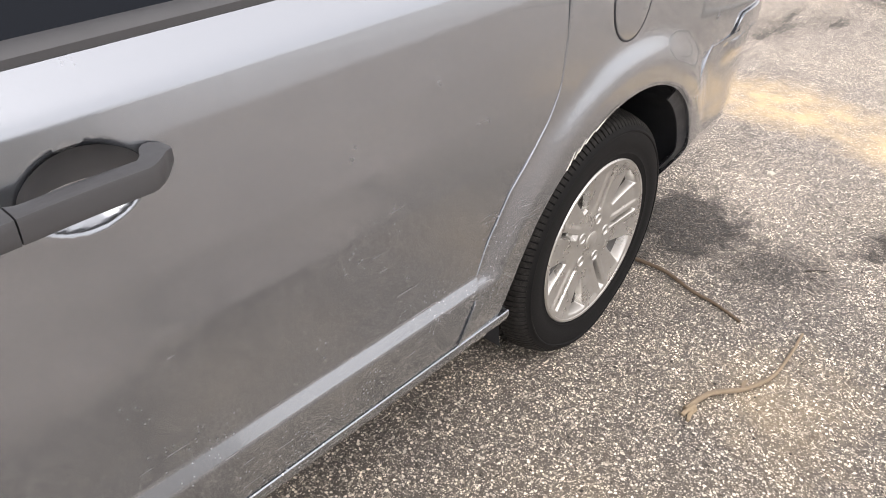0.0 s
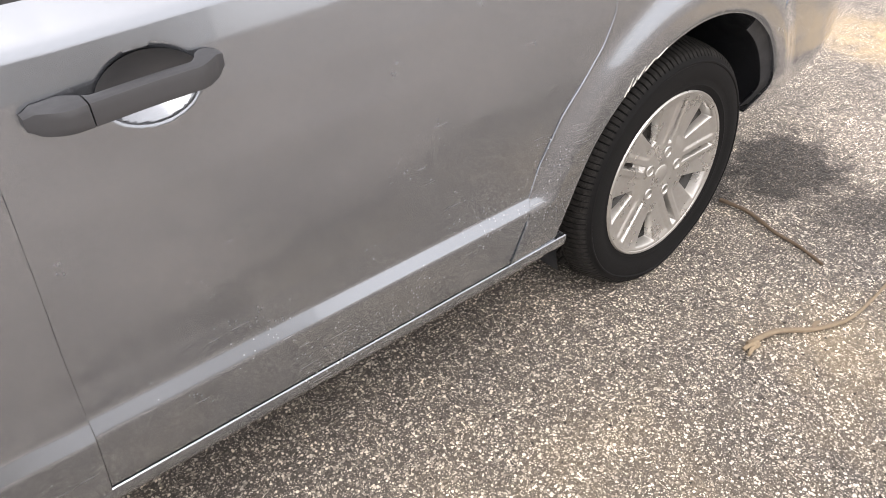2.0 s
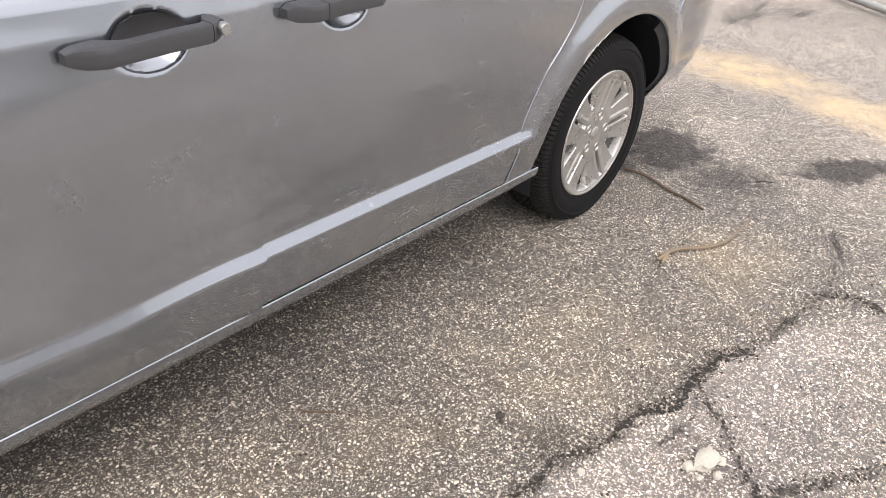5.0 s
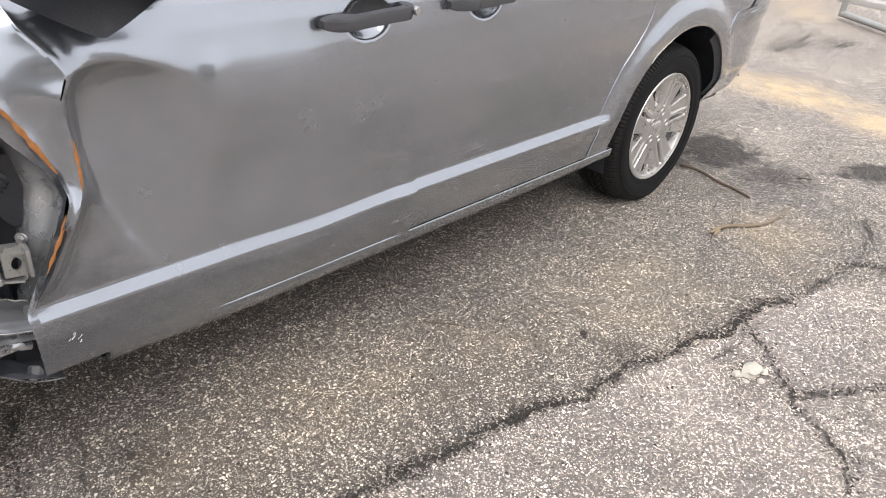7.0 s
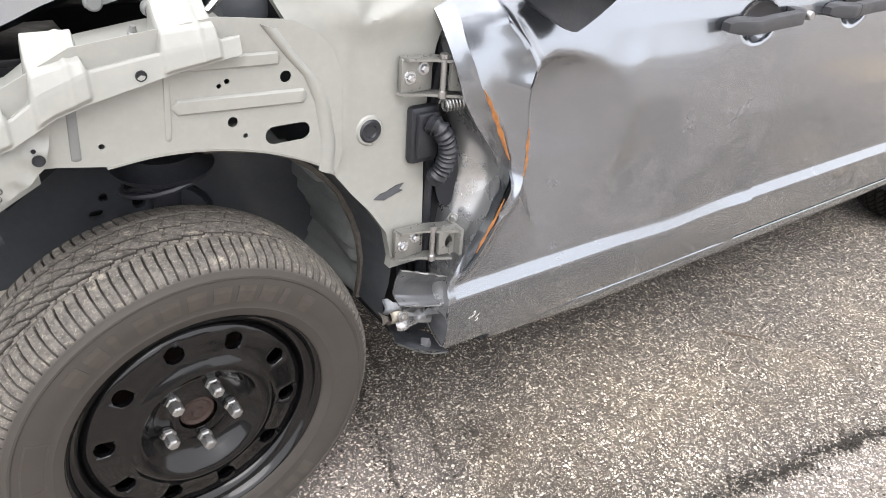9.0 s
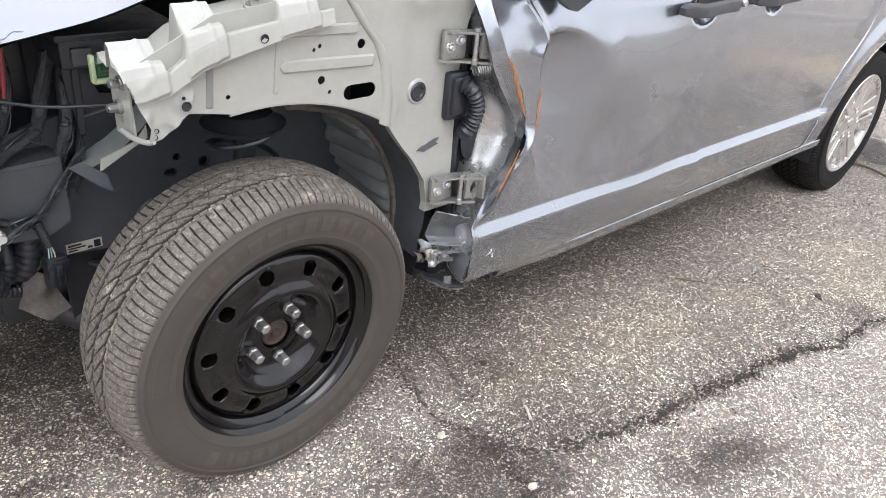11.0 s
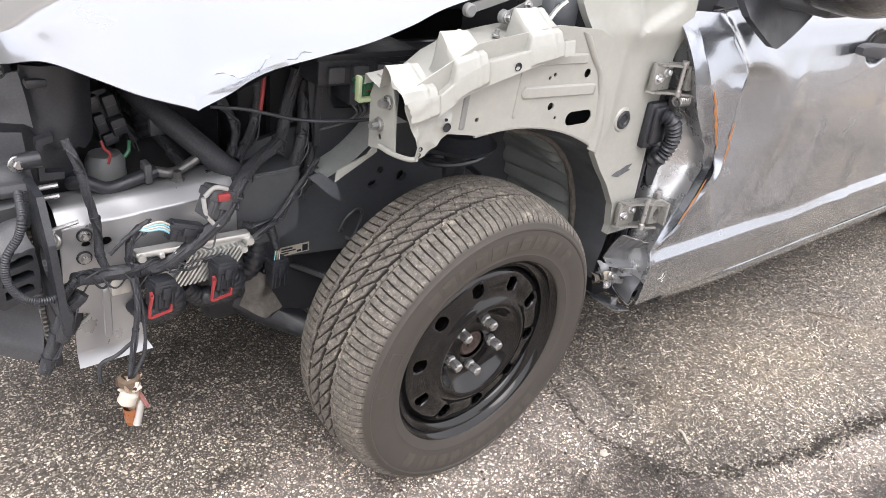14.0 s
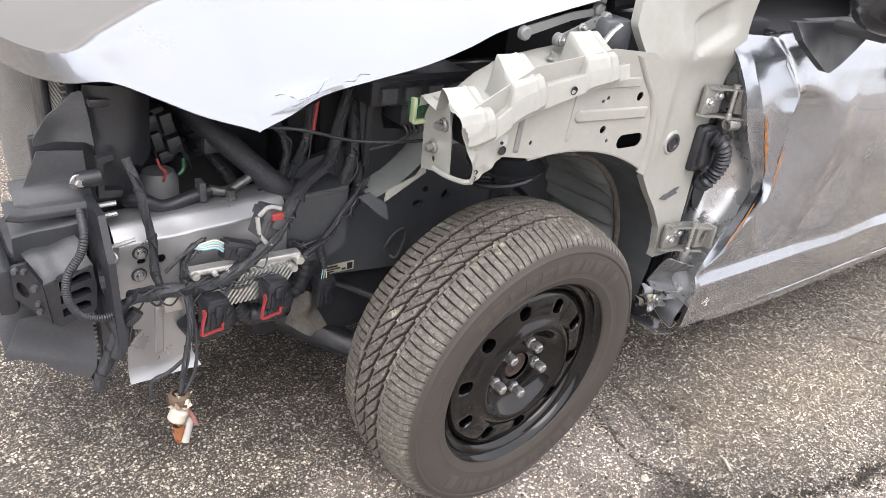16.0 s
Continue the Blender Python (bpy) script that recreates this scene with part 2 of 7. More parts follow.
def hang(ob, where, parent):
    ob.location = Vector(where)
    if parent:
        ob.parent = parent
        ob.location = Vector(where) - origin(parent)


def part(name, bm, mat, parent=None, label="", smooth=True, sharp=35):
    bm.verts.index_update()
    bmesh.ops.recalc_face_normals(bm, faces=bm.faces)
    verts, faces = [v.co.copy() for v in bm.verts], [[v.index for v in f.verts] for f in bm.faces]
    bm.free()
    return centred(name, verts, faces, mat, parent, label, smooth, sharp)


def thing(name, where, label, category, group=""):
    ob = new(name)
    ob.location = where
    return tagged(ob, label, category, group)


def box_bm(lo, hi, bevel=0.004, m=None, segments=2):
    bm = bmesh.new()
    lo, hi = Vector(lo), Vector(hi)
    mid, size = (lo + hi) / 2, hi - lo
    bmesh.ops.create_cube(bm, size=1, matrix=Matrix.Translation(mid) @ Matrix.Diagonal((*size, 1)))
    if bevel:
        bmesh.ops.bevel(bm, geom=bm.edges[:], offset=min(bevel, min(size) * 0.45), segments=segments, affect="EDGES", profile=0.5)
    if m:
        bm.transform(m)
    return bm


def turned(profile, segs=32, m=None, closed=False):
    """Lathe of (radius, along) about the local z axis, laid by m."""
    bm = bmesh.new()
    rings = []
    for r, h in profile:
        if r < 1e-6:
            rings.append([bm.verts.new((0, 0, h))])
        else:
            rings.append([bm.verts.new((r * math.cos(2 * math.pi * k / segs), r * math.sin(2 * math.pi * k / segs), h)) for k in range(segs)])
    pairs = list(zip(rings, rings[1:])) + ([(rings[-1], rings[0])] if closed else [])
    for a, b in pairs:
        for k in range(segs):
            n = (k + 1) % segs
            if len(a) == 1 and len(b) == 1:
                continue
            if len(a) == 1:
                bm.faces.new((a[0], b[k], b[n]))
            elif len(b) == 1:
                bm.faces.new((a[k], a[n], b[0]))
            else:
                bm.faces.new((a[k], a[n], b[n], b[k]))
    if m:
        bm.transform(m)
    return bm


def axis_frame(at, way):
    """A pose whose local z points along way."""
    return Matrix.Translation(at) @ Vector(way).to_track_quat("Z", "Y").to_matrix().to_4x4()


def spline(points, per=8):
    """Catmull-Rom through the points."""
    p = [Vector(q) for q in points]
    p = [2 * p[0] - p[1]] + p + [2 * p[-1] - p[-2]]
    out = []
    for i in range(1, len(p) - 2):
        for k in range(per):
            t = k / per
            out.append(0.5 * (2 * p[i] + (p[i + 1] - p[i - 1]) * t + (2 * p[i - 1] - 5 * p[i] + 4 * p[i + 1] - p[i + 2]) * t * t + (3 * p[i] - p[i - 1] - 3 * p[i + 1] + p[i + 2]) * t ** 3))
    return out + [p[-2]]


def tube_bm(points, radius, segs=10, per=8, rings=0.0, pitch=0.008, rough=0.0):
    """A hose or rod along a spline. rings: height of a corrugation; radius may be a pair, from end to end."""
    path = spline(points, per) if per > 1 else [Vector(p) for p in points]
    if rings:
        total = sum((b - a).length for a, b in zip(path, path[1:]))
        fine = spline(points, max(per, int(total / pitch * 4 / max(1, len(points) - 1))))
        path = fine
    r0, r1 = radius if isinstance(radius, tuple) else (radius, radius)
    bm = bmesh.new()
    prev, side, loops, run = None, None, [], 0.0
    for i, p in enumerate(path):
        way = (path[min(i + 1, len(path) - 1)] - path[max(i - 1, 0)]).normalized()
        if side is None:
            side = way.orthogonal().normalized()
        side = (side - way * side.dot(way)).normalized()
        up = way.cross(side)
        if prev is not None:
            run += (p - prev).length
        prev = p
        r = r0 + (r1 - r0) * i / max(1, len(path) - 1)
        r += rings * (0.5 - 0.5 * math.cos(2 * math.pi * run / pitch)) if rings else 0
        loop = []
        for k in range(segs):
            a = 2 * math.pi * k / segs
            q = r * (1 + rough * noise.noise(Vector((k * 0.9, run * 60, r * 500))))
            loop.append(bm.verts.new(p + side * q * math.cos(a) + up * q * math.sin(a)))
        loops.append(loop)
    for a, b in zip(loops, loops[1:]):
        for k in range(segs):
            bm.faces.new((a[k], a[(k + 1) % segs], b[(k + 1) % segs], b[k]))
    bm.faces.new(loops[0][::-1])
    bm.faces.new(loops[-1])
    return bm


def grid_part(name, nu, nv, place_of, mat, parent, label="", back=None, sharp=40):
    """A sheet place_of(u, v), u and v from 0 to 1; back: the offset of its turned-in rim."""
    verts = [Vector(place_of(i / (nu - 1), j / (nv - 1))) for j in range(nv) for i in range(nu)]
    faces = [(j * nu + i, j * nu + i + 1, (j + 1) * nu + i + 1, (j + 1) * nu + i) for j in range(nv - 1) for i in range(nu - 1)]
    if back:
        rim = [i for i in range(nu)] + [j * nu + nu - 1 for j in range(1, nv)] + [(nv - 1) * nu + i for i in range(nu - 2, -1, -1)] + [j * nu for j in range(nv - 2, 0, -1)]
        n = len(verts)
        verts += [verts[i] + Vector(back) for i in rim]
        k = len(rim)
        faces += [(rim[i], n + i, n + (i + 1) % k, rim[(i + 1) % k]) for i in range(k)]
    return centred(name, verts, faces, mat, parent, label, True, sharp)


def plate_bm(outline, holes, thick, m):
    """A flat plate with real holes: 2D outlines in the frame m, thick along its z."""
    bm = bmesh.new()
    edges = []
    for loop in [outline] + holes:
        vs = [bm.verts.new((x, y, 0)) for x, y in loop]
        edges += [bm.edges.new((a, b)) for a, b in zip(vs, vs[1:] + vs[:1])]
    bmesh.ops.triangle_fill(bm, edges=edges, use_beauty=True, use_dissolve=False)
    got = bmesh.ops.extrude_face_region(bm, geom=bm.faces[:])
    for v in got["geom"]:
        if isinstance(v, bmesh.types.BMVert):
            v.co.z += thick
    bm.transform(m)
    return bm


def ring2(x, y, r, n=20, sx=1.0):
    return [(x + r * sx * math.cos(2 * math.pi * k / n), y + r * math.sin(2 * math.pi * k / n)) for k in range(n)]


def slot2(x, y, w, h, n=8):
    """A rounded slot of width w and height h."""
    r = h / 2
    a = [(x + w / 2 - r + r * math.cos(t), y + r * math.sin(t)) for t in np.linspace(-math.pi / 2, math.pi / 2, n)]
    return a + [(x - w / 2 + r + r * math.cos(t), y + r * math.sin(t)) for t in np.linspace(math.pi / 2, 1.5 * math.pi, n)]


# x stays x, the plate's y is the height z, its thickness goes into the car
SIDE = Matrix(((1, 0, 0, 0), (0, 0, 1, 0), (0, 1, 0, 0), (0, 0, 0, 1)))


def side_plate(outline, holes, y, thick):
    return plate_bm(outline, holes, thick, Matrix.Translation((0, y, 0)) @ SIDE)


def sheet(name, outline, y, bend, mat, parent, label="", thick=0.002):
    """An upright metal or plastic sheet over a 2D outline (x, z), bent into the car by bend(x, z)."""
    bm = bmesh.new()
    vs = [bm.verts.new((a, 0, b)) for a, b in outline]
    edges = [bm.edges.new((p, q)) for p, q in zip(vs, vs[1:] + vs[:1])]
    bmesh.ops.triangle_fill(bm, edges=edges, use_beauty=True)
    for _ in range(3):
        bmesh.ops.subdivide_edges(bm, edges=[e for e in bm.edges if e.calc_length() > 0.008], cuts=1)
        bmesh.ops.triangulate(bm, faces=bm.faces[:])
    for v in bm.verts:
        v.co.y = y + bend(v.co.x, v.co.z)
    got = bmesh.ops.extrude_face_region(bm, geom=bm.faces[:])
    for v in got["geom"]:
        if isinstance(v, bmesh.types.BMVert):
            v.co.y += thick
    bmesh.ops.recalc_face_normals(bm, faces=bm.faces[:])
    return part(name, bm, mat, parent, label, True, 40)


def smooth01(t):
    t = min(1.0, max(0.0, t))
    return t * t * (3 - 2 * t)


# ---- ground ----
CRACKS = [  # width, depth, course over the ground
    (0.010, 0.007, [(0.60, -0.335), (0.74, -0.385), (0.89, -0.425), (0.984, -0.424), (1.166, -0.446)]),
    (0.015, 0.012, [(1.10, -0.440), (1.166, -0.446), (1.283, -0.482), (1.401, -0.487), (1.514, -0.507), (1.636, -0.546), (1.714, -0.588), (1.812, -0.597), (1.938, -0.591), (2.04, -0.629), (2.172, -0.653), (2.284, -0.674), (2.357, -0.719), (2.496, -0.713), (2.644, -0.728), (2.728, -0.778)]),
    (0.007, 0.005, [(2.463, -0.75), (2.364, -0.87), (2.235, -0.977), (2.15, -1.067), (2.085, -1.161), (2.041, -1.234), (1.888, -1.269), (1.7, -1.5)]),
    (0.009, 0.006, [(2.21, -1.006), (2.342, -1.096), (2.466, -1.175), (2.608, -1.272), (2.714, -1.313), (2.812, -1.372), (3.1, -1.55)]),
    (0.009, 0.006, [(0.52, 0.38), (0.463, 0.286), (0.447, 0.151), (0.402, 0.027), (0.394, -0.068), (0.418, -0.129), (0.43, -0.22), (0.50, -0.29), (0.6, -0.335)]),
    (0.007, 0.005, [(2.70, -0.77), (2.872, -0.806), (3.048, -0.826), (3.238, -0.848), (3.309, -0.939), (3.283, -1.059), (3.23, -1.2), (3.252, -1.271)]),
    (0.006, 0.004, [(2.463, -0.75), (2.30, -0.78), (2.20, -0.76)]),
]
CRACKS += [
    (0.009, 0.006, [(0.08, -0.32), (0.133, -0.197), (0.243, -0.147), (0.361, -0.163), (0.43, -0.238)]),
    (0.007, 0.005, [(0.43, -0.238), (0.42, -0.388), (0.35, -0.6), (0.4, -0.9)]),
    (0.008, 0.005, [(0.582, 0.545), (0.583, 0.406), (0.591, 0.276), (0.594, 0.181), (0.56, 0.063), (0.52, -0.061)]),
    (0.020, 0.010, [(3.54, -0.83), (3.60, -0.80), (3.70, -0.75)]),
    (0.008, 0.005, [(3.238, -0.848), (3.42, -0.84), (3.541, -0.826), (3.699, -0.75)]),
    (0.05, 0.012, [(6.5, 0.6), (6.7, 0.9), (7.4, 0.75), (7.6, 0.2)]),
    (0.04, 0.012, [(7.4, 0.9), (8.0, 1.3), (8.2, 1.9)]),
]


def near_line(px, py, line, wander=0.0):
    """Distance of the points from a polyline."""
    far = np.full(px.shape, 99.0)
    for (ax, ay), (bx, by) in zip(line, line[1:]):
        dx, dy = bx - ax, by - ay
        t = np.clip(((px - ax) * dx + (py - ay) * dy) / (dx * dx + dy * dy), 0, 1)
        far = np.minimum(far, np.hypot(px - ax - t * dx, py - ay - t * dy))
    return far


def blot(px, py, x, y, rx, ry, turn, wave):
    c, s = math.cos(radians(turn)), math.sin(radians(turn))
    u, v = ((px - x) * c + (py - y) * s) / rx, ((py - y) * c - (px - x) * s) / ry
    return np.clip(1.35 - np.hypot(u, v) + wave, 0, 1)


def value_noise(px, py, cell, seed):
    """Smooth noise from -1 to 1 on a lattice of that cell size."""
    rng = np.random.RandomState(seed)
    table = rng.uniform(-1, 1, (256, 256))
    gx, gy = px / cell, py / cell
    ix, iy = np.floor(gx).astype(int), np.floor(gy).astype(int)
    fx, fy = gx - ix, gy - iy
    fx, fy = fx * fx * (3 - 2 * fx), fy * fy * (3 - 2 * fy)
    at = lambda a, b: table[a % 256, b % 256]
    return (at(ix, iy) * (1 - fx) + at(ix + 1, iy) * fx) * (1 - fy) + (at(ix, iy + 1) * (1 - fx) + at(ix + 1, iy + 1) * fx) * fy


def stretch(lo, hi, step, far):
    """Even steps from lo to hi, then ever wider ones to the distance far."""
    mid = list(np.arange(lo, hi, step))
    out, d = [], step
    p = mid[-1]
    while p < far:
        d *= 1.22
        p += d
        out.append(p)
    low, d, p = [], step, lo
    while p > -far:
        d *= 1.22
        p -= d
        low.append(p)
    return np.array(low[::-1] + mid + out)


def asphalt_material():
    m = material("asphalt", (0.2, 0.19, 0.18), 0.85)
    pos = place(m)
    mask = lambda name: attribute(m, name)
    def stones(scale, *stops):
        """Rounded stones of one size: random colour per stone, its roundness, and its random share."""
        v = node(m, "ShaderNodeTexVoronoi", Scale=scale, Randomness=1.0)
        link(m, pos, v.inputs["Vector"])
        split = m.node_tree.nodes.new("ShaderNodeSeparateColor")
        link(m, v.outputs["Color"], split.inputs[0])
        return v.outputs["Distance"], ramp(m, split.outputs[0], *stops), split.outputs[1]

    def edge(distance, share, low, high, some):
        """Where the stones of that share lie, with ragged outlines."""
        body = ramp(m, distance, (low, 1.0), (high, 0.0))
        return blend(m, 1.0, body, ramp(m, share, (some, 0.0), (some + 0.04, 1.0)), "MULTIPLY")

    binder = ramp(m, noise_of(m, 520.0, 3.0, 0.7), (0.30, (0.020, 0.018, 0.017)), (0.5, (0.060, 0.056, 0.052)), (0.72, (0.17, 0.16, 0.149)))
    fine_d, fine_c, fine_s = stones(290.0, (0.0, (0.035, 0.032, 0.029)), (0.4, (0.13, 0.121, 0.112)), (0.72, (0.36, 0.34, 0.31)), (0.92, (0.78, 0.75, 0.70)))
    mid_d, mid_c, mid_s = stones(128.0, (0.0, (0.05, 0.046, 0.042)), (0.35, (0.16, 0.148, 0.136)), (0.65, (0.40, 0.375, 0.34)), (0.92, (0.80, 0.765, 0.70)))
    big_d, big_c, big_s = stones(78.0, (0.0, (0.12, 0.11, 0.10)), (0.5, (0.32, 0.30, 0.275)), (0.9, (0.72, 0.69, 0.64)))
    c = blend(m, edge(fine_d, fine_s, 0.44, 0.56, 0.22), binder, fine_c)
    c = blend(m, edge(mid_d, mid_s, 0.41, 0.50, 0.46), c, mid_c)
    c = blend(m, edge(big_d, big_s, 0.31, 0.38, 0.77), c, big_c)
    pits = ramp(m, noise_of(m, 75.0, 4.0, 0.7), (0.28, 1.0), (0.36, 0.0))
    c = blend(m, pits, c, (0.03, 0.027, 0.025))
    tone = ramp(m, noise_of(m, 1.3, 5.0), (0.3, (0.84, 0.82, 0.81)), (0.7, (1.26, 1.21, 1.13)))
    c = blend(m, 1.0, c, tone, "MULTIPLY")
    tone = ramp(m, noise_of(m, 9.0, 6.0, 0.7), (0.3, (0.74, 0.73, 0.73)), (0.72, (1.28, 1.24, 1.16)))
    c = blend(m, 1.0, c, tone, "MULTIPLY")
    pale = blend(m, 1.0, c, (1.52, 1.47, 1.47), "MULTIPLY")
    pale = blend(m, 0.16, pale, (0.42, 0.39, 0.37))
    c = blend(m, mask("bleached"), c, pale)
    c = blend(m, mask("oil_dark"), c, blend(m, 1.0, c, (0.2, 0.195, 0.195), "MULTIPLY"))
    sandy = ramp(m, noise_of(m, 260.0, 3.0), (0.3, (0.42, 0.3, 0.16)), (0.7, (0.62, 0.48, 0.29)))
    thin = ramp(m, noise_of(m, 5.0, 8.0, 0.72), (0.36, 0.25), (0.6, 1.0))
    c = blend(m, blend(m, 1.0, mask("sand"), thin, "MULTIPLY"), c, sandy)
    soil = ramp(m, noise_of(m, 200.0, 3.0), (0.35, (0.016, 0.015, 0.013)), (0.55, (0.06, 0.053, 0.044)), (0.7, (0.20, 0.185, 0.155)))
    ragged = m.node_tree.nodes.new("ShaderNodeMath")
    ragged.operation = "MULTIPLY_ADD"
    link(m, noise_of(m, 55.0, 6.0, 0.75), ragged.inputs[0])
    ragged.inputs[1].default_value = 2.6
    link(m, mask("crack"), ragged.inputs[2])
    share = m.node_tree.nodes.new("ShaderNodeMath")
    share.operation = "MULTIPLY"
    link(m, ragged.outputs[0], share.inputs[0])
    share.inputs[1].default_value = 0.4
    c = blend(m, ramp(m, share.outputs[0], (0.70, 0.0), (0.78, 1.0)), c, soil)
    link(m, c, base(m)["Base Color"])
    h = blend(m, 0.45, mid_d, noise_of(m, 420.0, 2.0))
    bump(m, h, 0.8, -0.005)
    r = ramp(m, mid_s, (0.0, 0.6), (1.0, 0.95))
    link(m, r, base(m)["Roughness"])
    return m


def attribute(m, name):
    n = m.node_tree.nodes.new("ShaderNodeAttribute")
    n.attribute_name = name
    return n.outputs["Fac"]


def build_ground():
    xs, ys = stretch(-1.6, 5.2, 0.0095, 400), stretch(-1.7, 0.6, 0.0095, 400)
    gx, gy = np.meshgrid(xs, ys)
    px, py = gx.ravel(), gy.ravel()
    ripple = value_noise(px, py, 0.07, 1) * 0.5 + value_noise(px, py, 0.025, 2) * 0.35
    wide = value_noise(px, py, 0.4, 3)
    z = 0.0015 * value_noise(px, py, 0.02, 4) + 0.003 * value_noise(px, py, 0.3, 5) * np.exp(-np.hypot(px, py) / 30)
    crack, damp = np.zeros(px.shape), np.zeros(px.shape)
    for n, (width, depth, line) in enumerate(CRACKS):
        wob = 0.022 * value_noise(px, py, 0.06, 10 + n)
        d = near_line(px + wob, py + 0.018 * value_noise(px, py, 0.04, 40 + n), line)
        w = width * 0.5 * (1 + 0.75 * value_noise(px, py, 0.09, 70 + n))
        hit = np.clip(1.25 - d / np.maximum(w, 0.004), 0, 1)
        z -= depth * hit * (0.8 + 0.4 * ripple)
        crack = np.maximum(crack, np.clip(1 - d / (1.6 * np.maximum(w, 0.0058)), 0, 1))
        damp = np.maximum(damp, np.clip(1.2 - d / (w * 3.0 + 0.012), 0, 1) * np.clip(0.55 + ripple, 0, 1))
    # bleached, pale asphalt beyond the long crack, smoother and browner on the car's side
    edge = np.interp(px, [-1.6, -0.2, 0.1, 0.25, 0.42, 0.6, 1.0, 1.4, 1.8, 2.3, 2.7, 3.2, 4.2], [0.34, 0.30, 0.2, 0.25, -0.2, -0.335, -0.44, -0.48, -0.58, -0.67, -0.72, -0.95, -1.5])
    away = np.clip(np.maximum(-0.9 - px, px - 4.2) / 1.5, 0, 1)
    edge = edge + away * (0.5 * wide + 0.8 * value_noise(px, py, 2.7, 6))
    bleached = np.clip((edge - py) / (0.05 + 1.2 * away) + 0.6 * ripple, 0, 1) * np.clip(0.8 + 0.4 * wide + 0.25 * ripple, 0.25, 1)
    bleached = np.maximum(bleached, 0.55 * np.clip((px - 3.6) / 1.5 + 0.5 * wide, 0, 1))
    bleached = np.maximum(bleached, 0.8 * blot(px, py, 0.3, 0.05, 0.2, 0.28, 20, 0.4 * ripple))
    # oil stains, and broad darker blots under the van and its sill
    oil_dark = np.zeros(px.shape)
    for x, y, rx, ry, turn, k in [(3.95, 0.12, 0.25, 0.16, 20, 1.7), (3.62, 0.16, 0.1, 0.1, 0, 0.85), (3.87, -0.25, 0.2, 0.15, -40, 0.8), (4.42, -0.60, 0.27, 0.12, -30, 1.7), (0.42, -0.21, 0.14, 0.09, -30, 0.95), (0.50, -0.36, 0.11, 0.06, -20, 0.85), (0.36, -0.28, 0.32, 0.19, -25, 0.9), (0.62, -0.41, 0.16, 0.07, -25, 0.6), (0.92, -0.61, 0.22, 0.11, -20, 0.9), (0.60, -0.02, 0.22, 0.12, -20, 0.2)] + [(0.70, -0.28, 0.22, 0.10, -30, 0.4), (0.2, -0.2, 0.1, 0.07, 0, 0.5), (-0.15, 0.12, 0.12, 0.05, 30, 0.55), (-0.5, 0.3, 0.1, 0.05, 10, 0.6), (-0.3, -0.1, 0.06, 0.04, 0, 0.5), (-0.4, 0.8, 0.7, 0.32, 0, 0.75), (-0.3, 0.5, 0.2, 0.15, 0, 0.5), (1.3, 0.3, 1.4, 0.22, 0, 0.15), (0.66, 0.02, 0.06, 0.09, 0, 0.6), (-0.75, 0.2, 0.12, 0.06, 30, 0.5), (7.0, 0.9, 0.5, 0.2, -20, 0.6), (1.97, -0.55, 0.1, 0.06, 0, 0.6), (2.2, -0.9, 0.13, 0.1, 0, 0.35)]:
        oil_dark = np.maximum(oil_dark, k * blot(px, py, x, y, rx, ry, turn, 0.6 * ripple + 0.3 * wide))
    oil_dark = np.minimum(np.maximum(oil_dark, 0.6 * damp), 1.0)
    sand = np.zeros(px.shape)
    for x, y, rx, ry, turn, k in [(1.5, -0.20, 0.7, 0.22, -12, 0.10), (2.35, -0.38, 0.55, 0.24, -10, 0.1), (3.2, -0.55, 0.3, 0.2, 0, 0.2), (0.85, -0.12, 0.25, 0.15, 0, 0.08)]:
        sand = np.maximum(sand, k * blot(px, py, x, y, rx, ry, turn, 0.5 * wide + 0.5 * ripple))
    for x, y, rx, ry, turn, k in [(5.45, 0.3, 0.32, 0.6, 10, 0.95), (5.3, -0.5, 0.3, 0.55, -8, 0.9), (5.2, -1.2, 0.35, 0.6, 10, 0.7), (8.9, 1.5, 0.8, 0.35, 30, 0.6)]:
        sand = np.maximum(sand, k * blot(px, py, x, y, rx, ry, turn, 0.4 * wide + 0.35 * ripple))
    nx, ny = len(xs), len(ys)
    a = (np.arange(ny - 1)[:, None] * nx + np.arange(nx - 1)).ravel()
    faces = np.stack([a, a + 1, a + nx + 1, a + nx], 1)
    mesh = bpy.data.meshes.new("ground")
    mesh.from_pydata(np.stack([px, py, z], 1), [], faces.tolist())
    for name, values in (("crack", crack), ("bleached", bleached), ("oil_dark", oil_dark), ("sand", sand)):
        layer = mesh.attributes.new(name, "FLOAT", "POINT")
        layer.data.foreach_set("value", values.astype(np.float32))
    mesh.materials.append(asphalt_material())
    mesh.shade_smooth()
    return tagged(new("ground", mesh), "cracked grey asphalt lot with pale aggregate, oil stains, darker blots and sand", "ground", kind="structure")


build_ground()


# ---- minivan: body ----
van = thing("minivan", (1.6, 1.0, 0.0), "silver grey minivan with a crushed and stripped front corner", "car")
FRONT_HUB, REAR_HUB = Vector((0.0, 0.032, 0.365)), Vector((3.078, 0.032, 0.343))
WIDTH = 2.0
PROFILE_Z = [0.27, 0.30, 0.345, 0.37, 0.44, 0.480, 0.485, 0.500, 0.513, 0.518, 0.58, 0.66, 0.76, 0.86, 0.95, 1.02, 1.066, 1.078, 1.088, 1.105, 1.14]
PROFILE_Y = [0.07, 0.03, 0.010, 0.003, -0.006, -0.0095, -0.009, -0.0015, 0.0050, 0.0060, 0.0050, 0.000, -0.006, -0.007, -0.003, 0.004, 0.013, 0.018, 0.025, 0.040, 0.072]


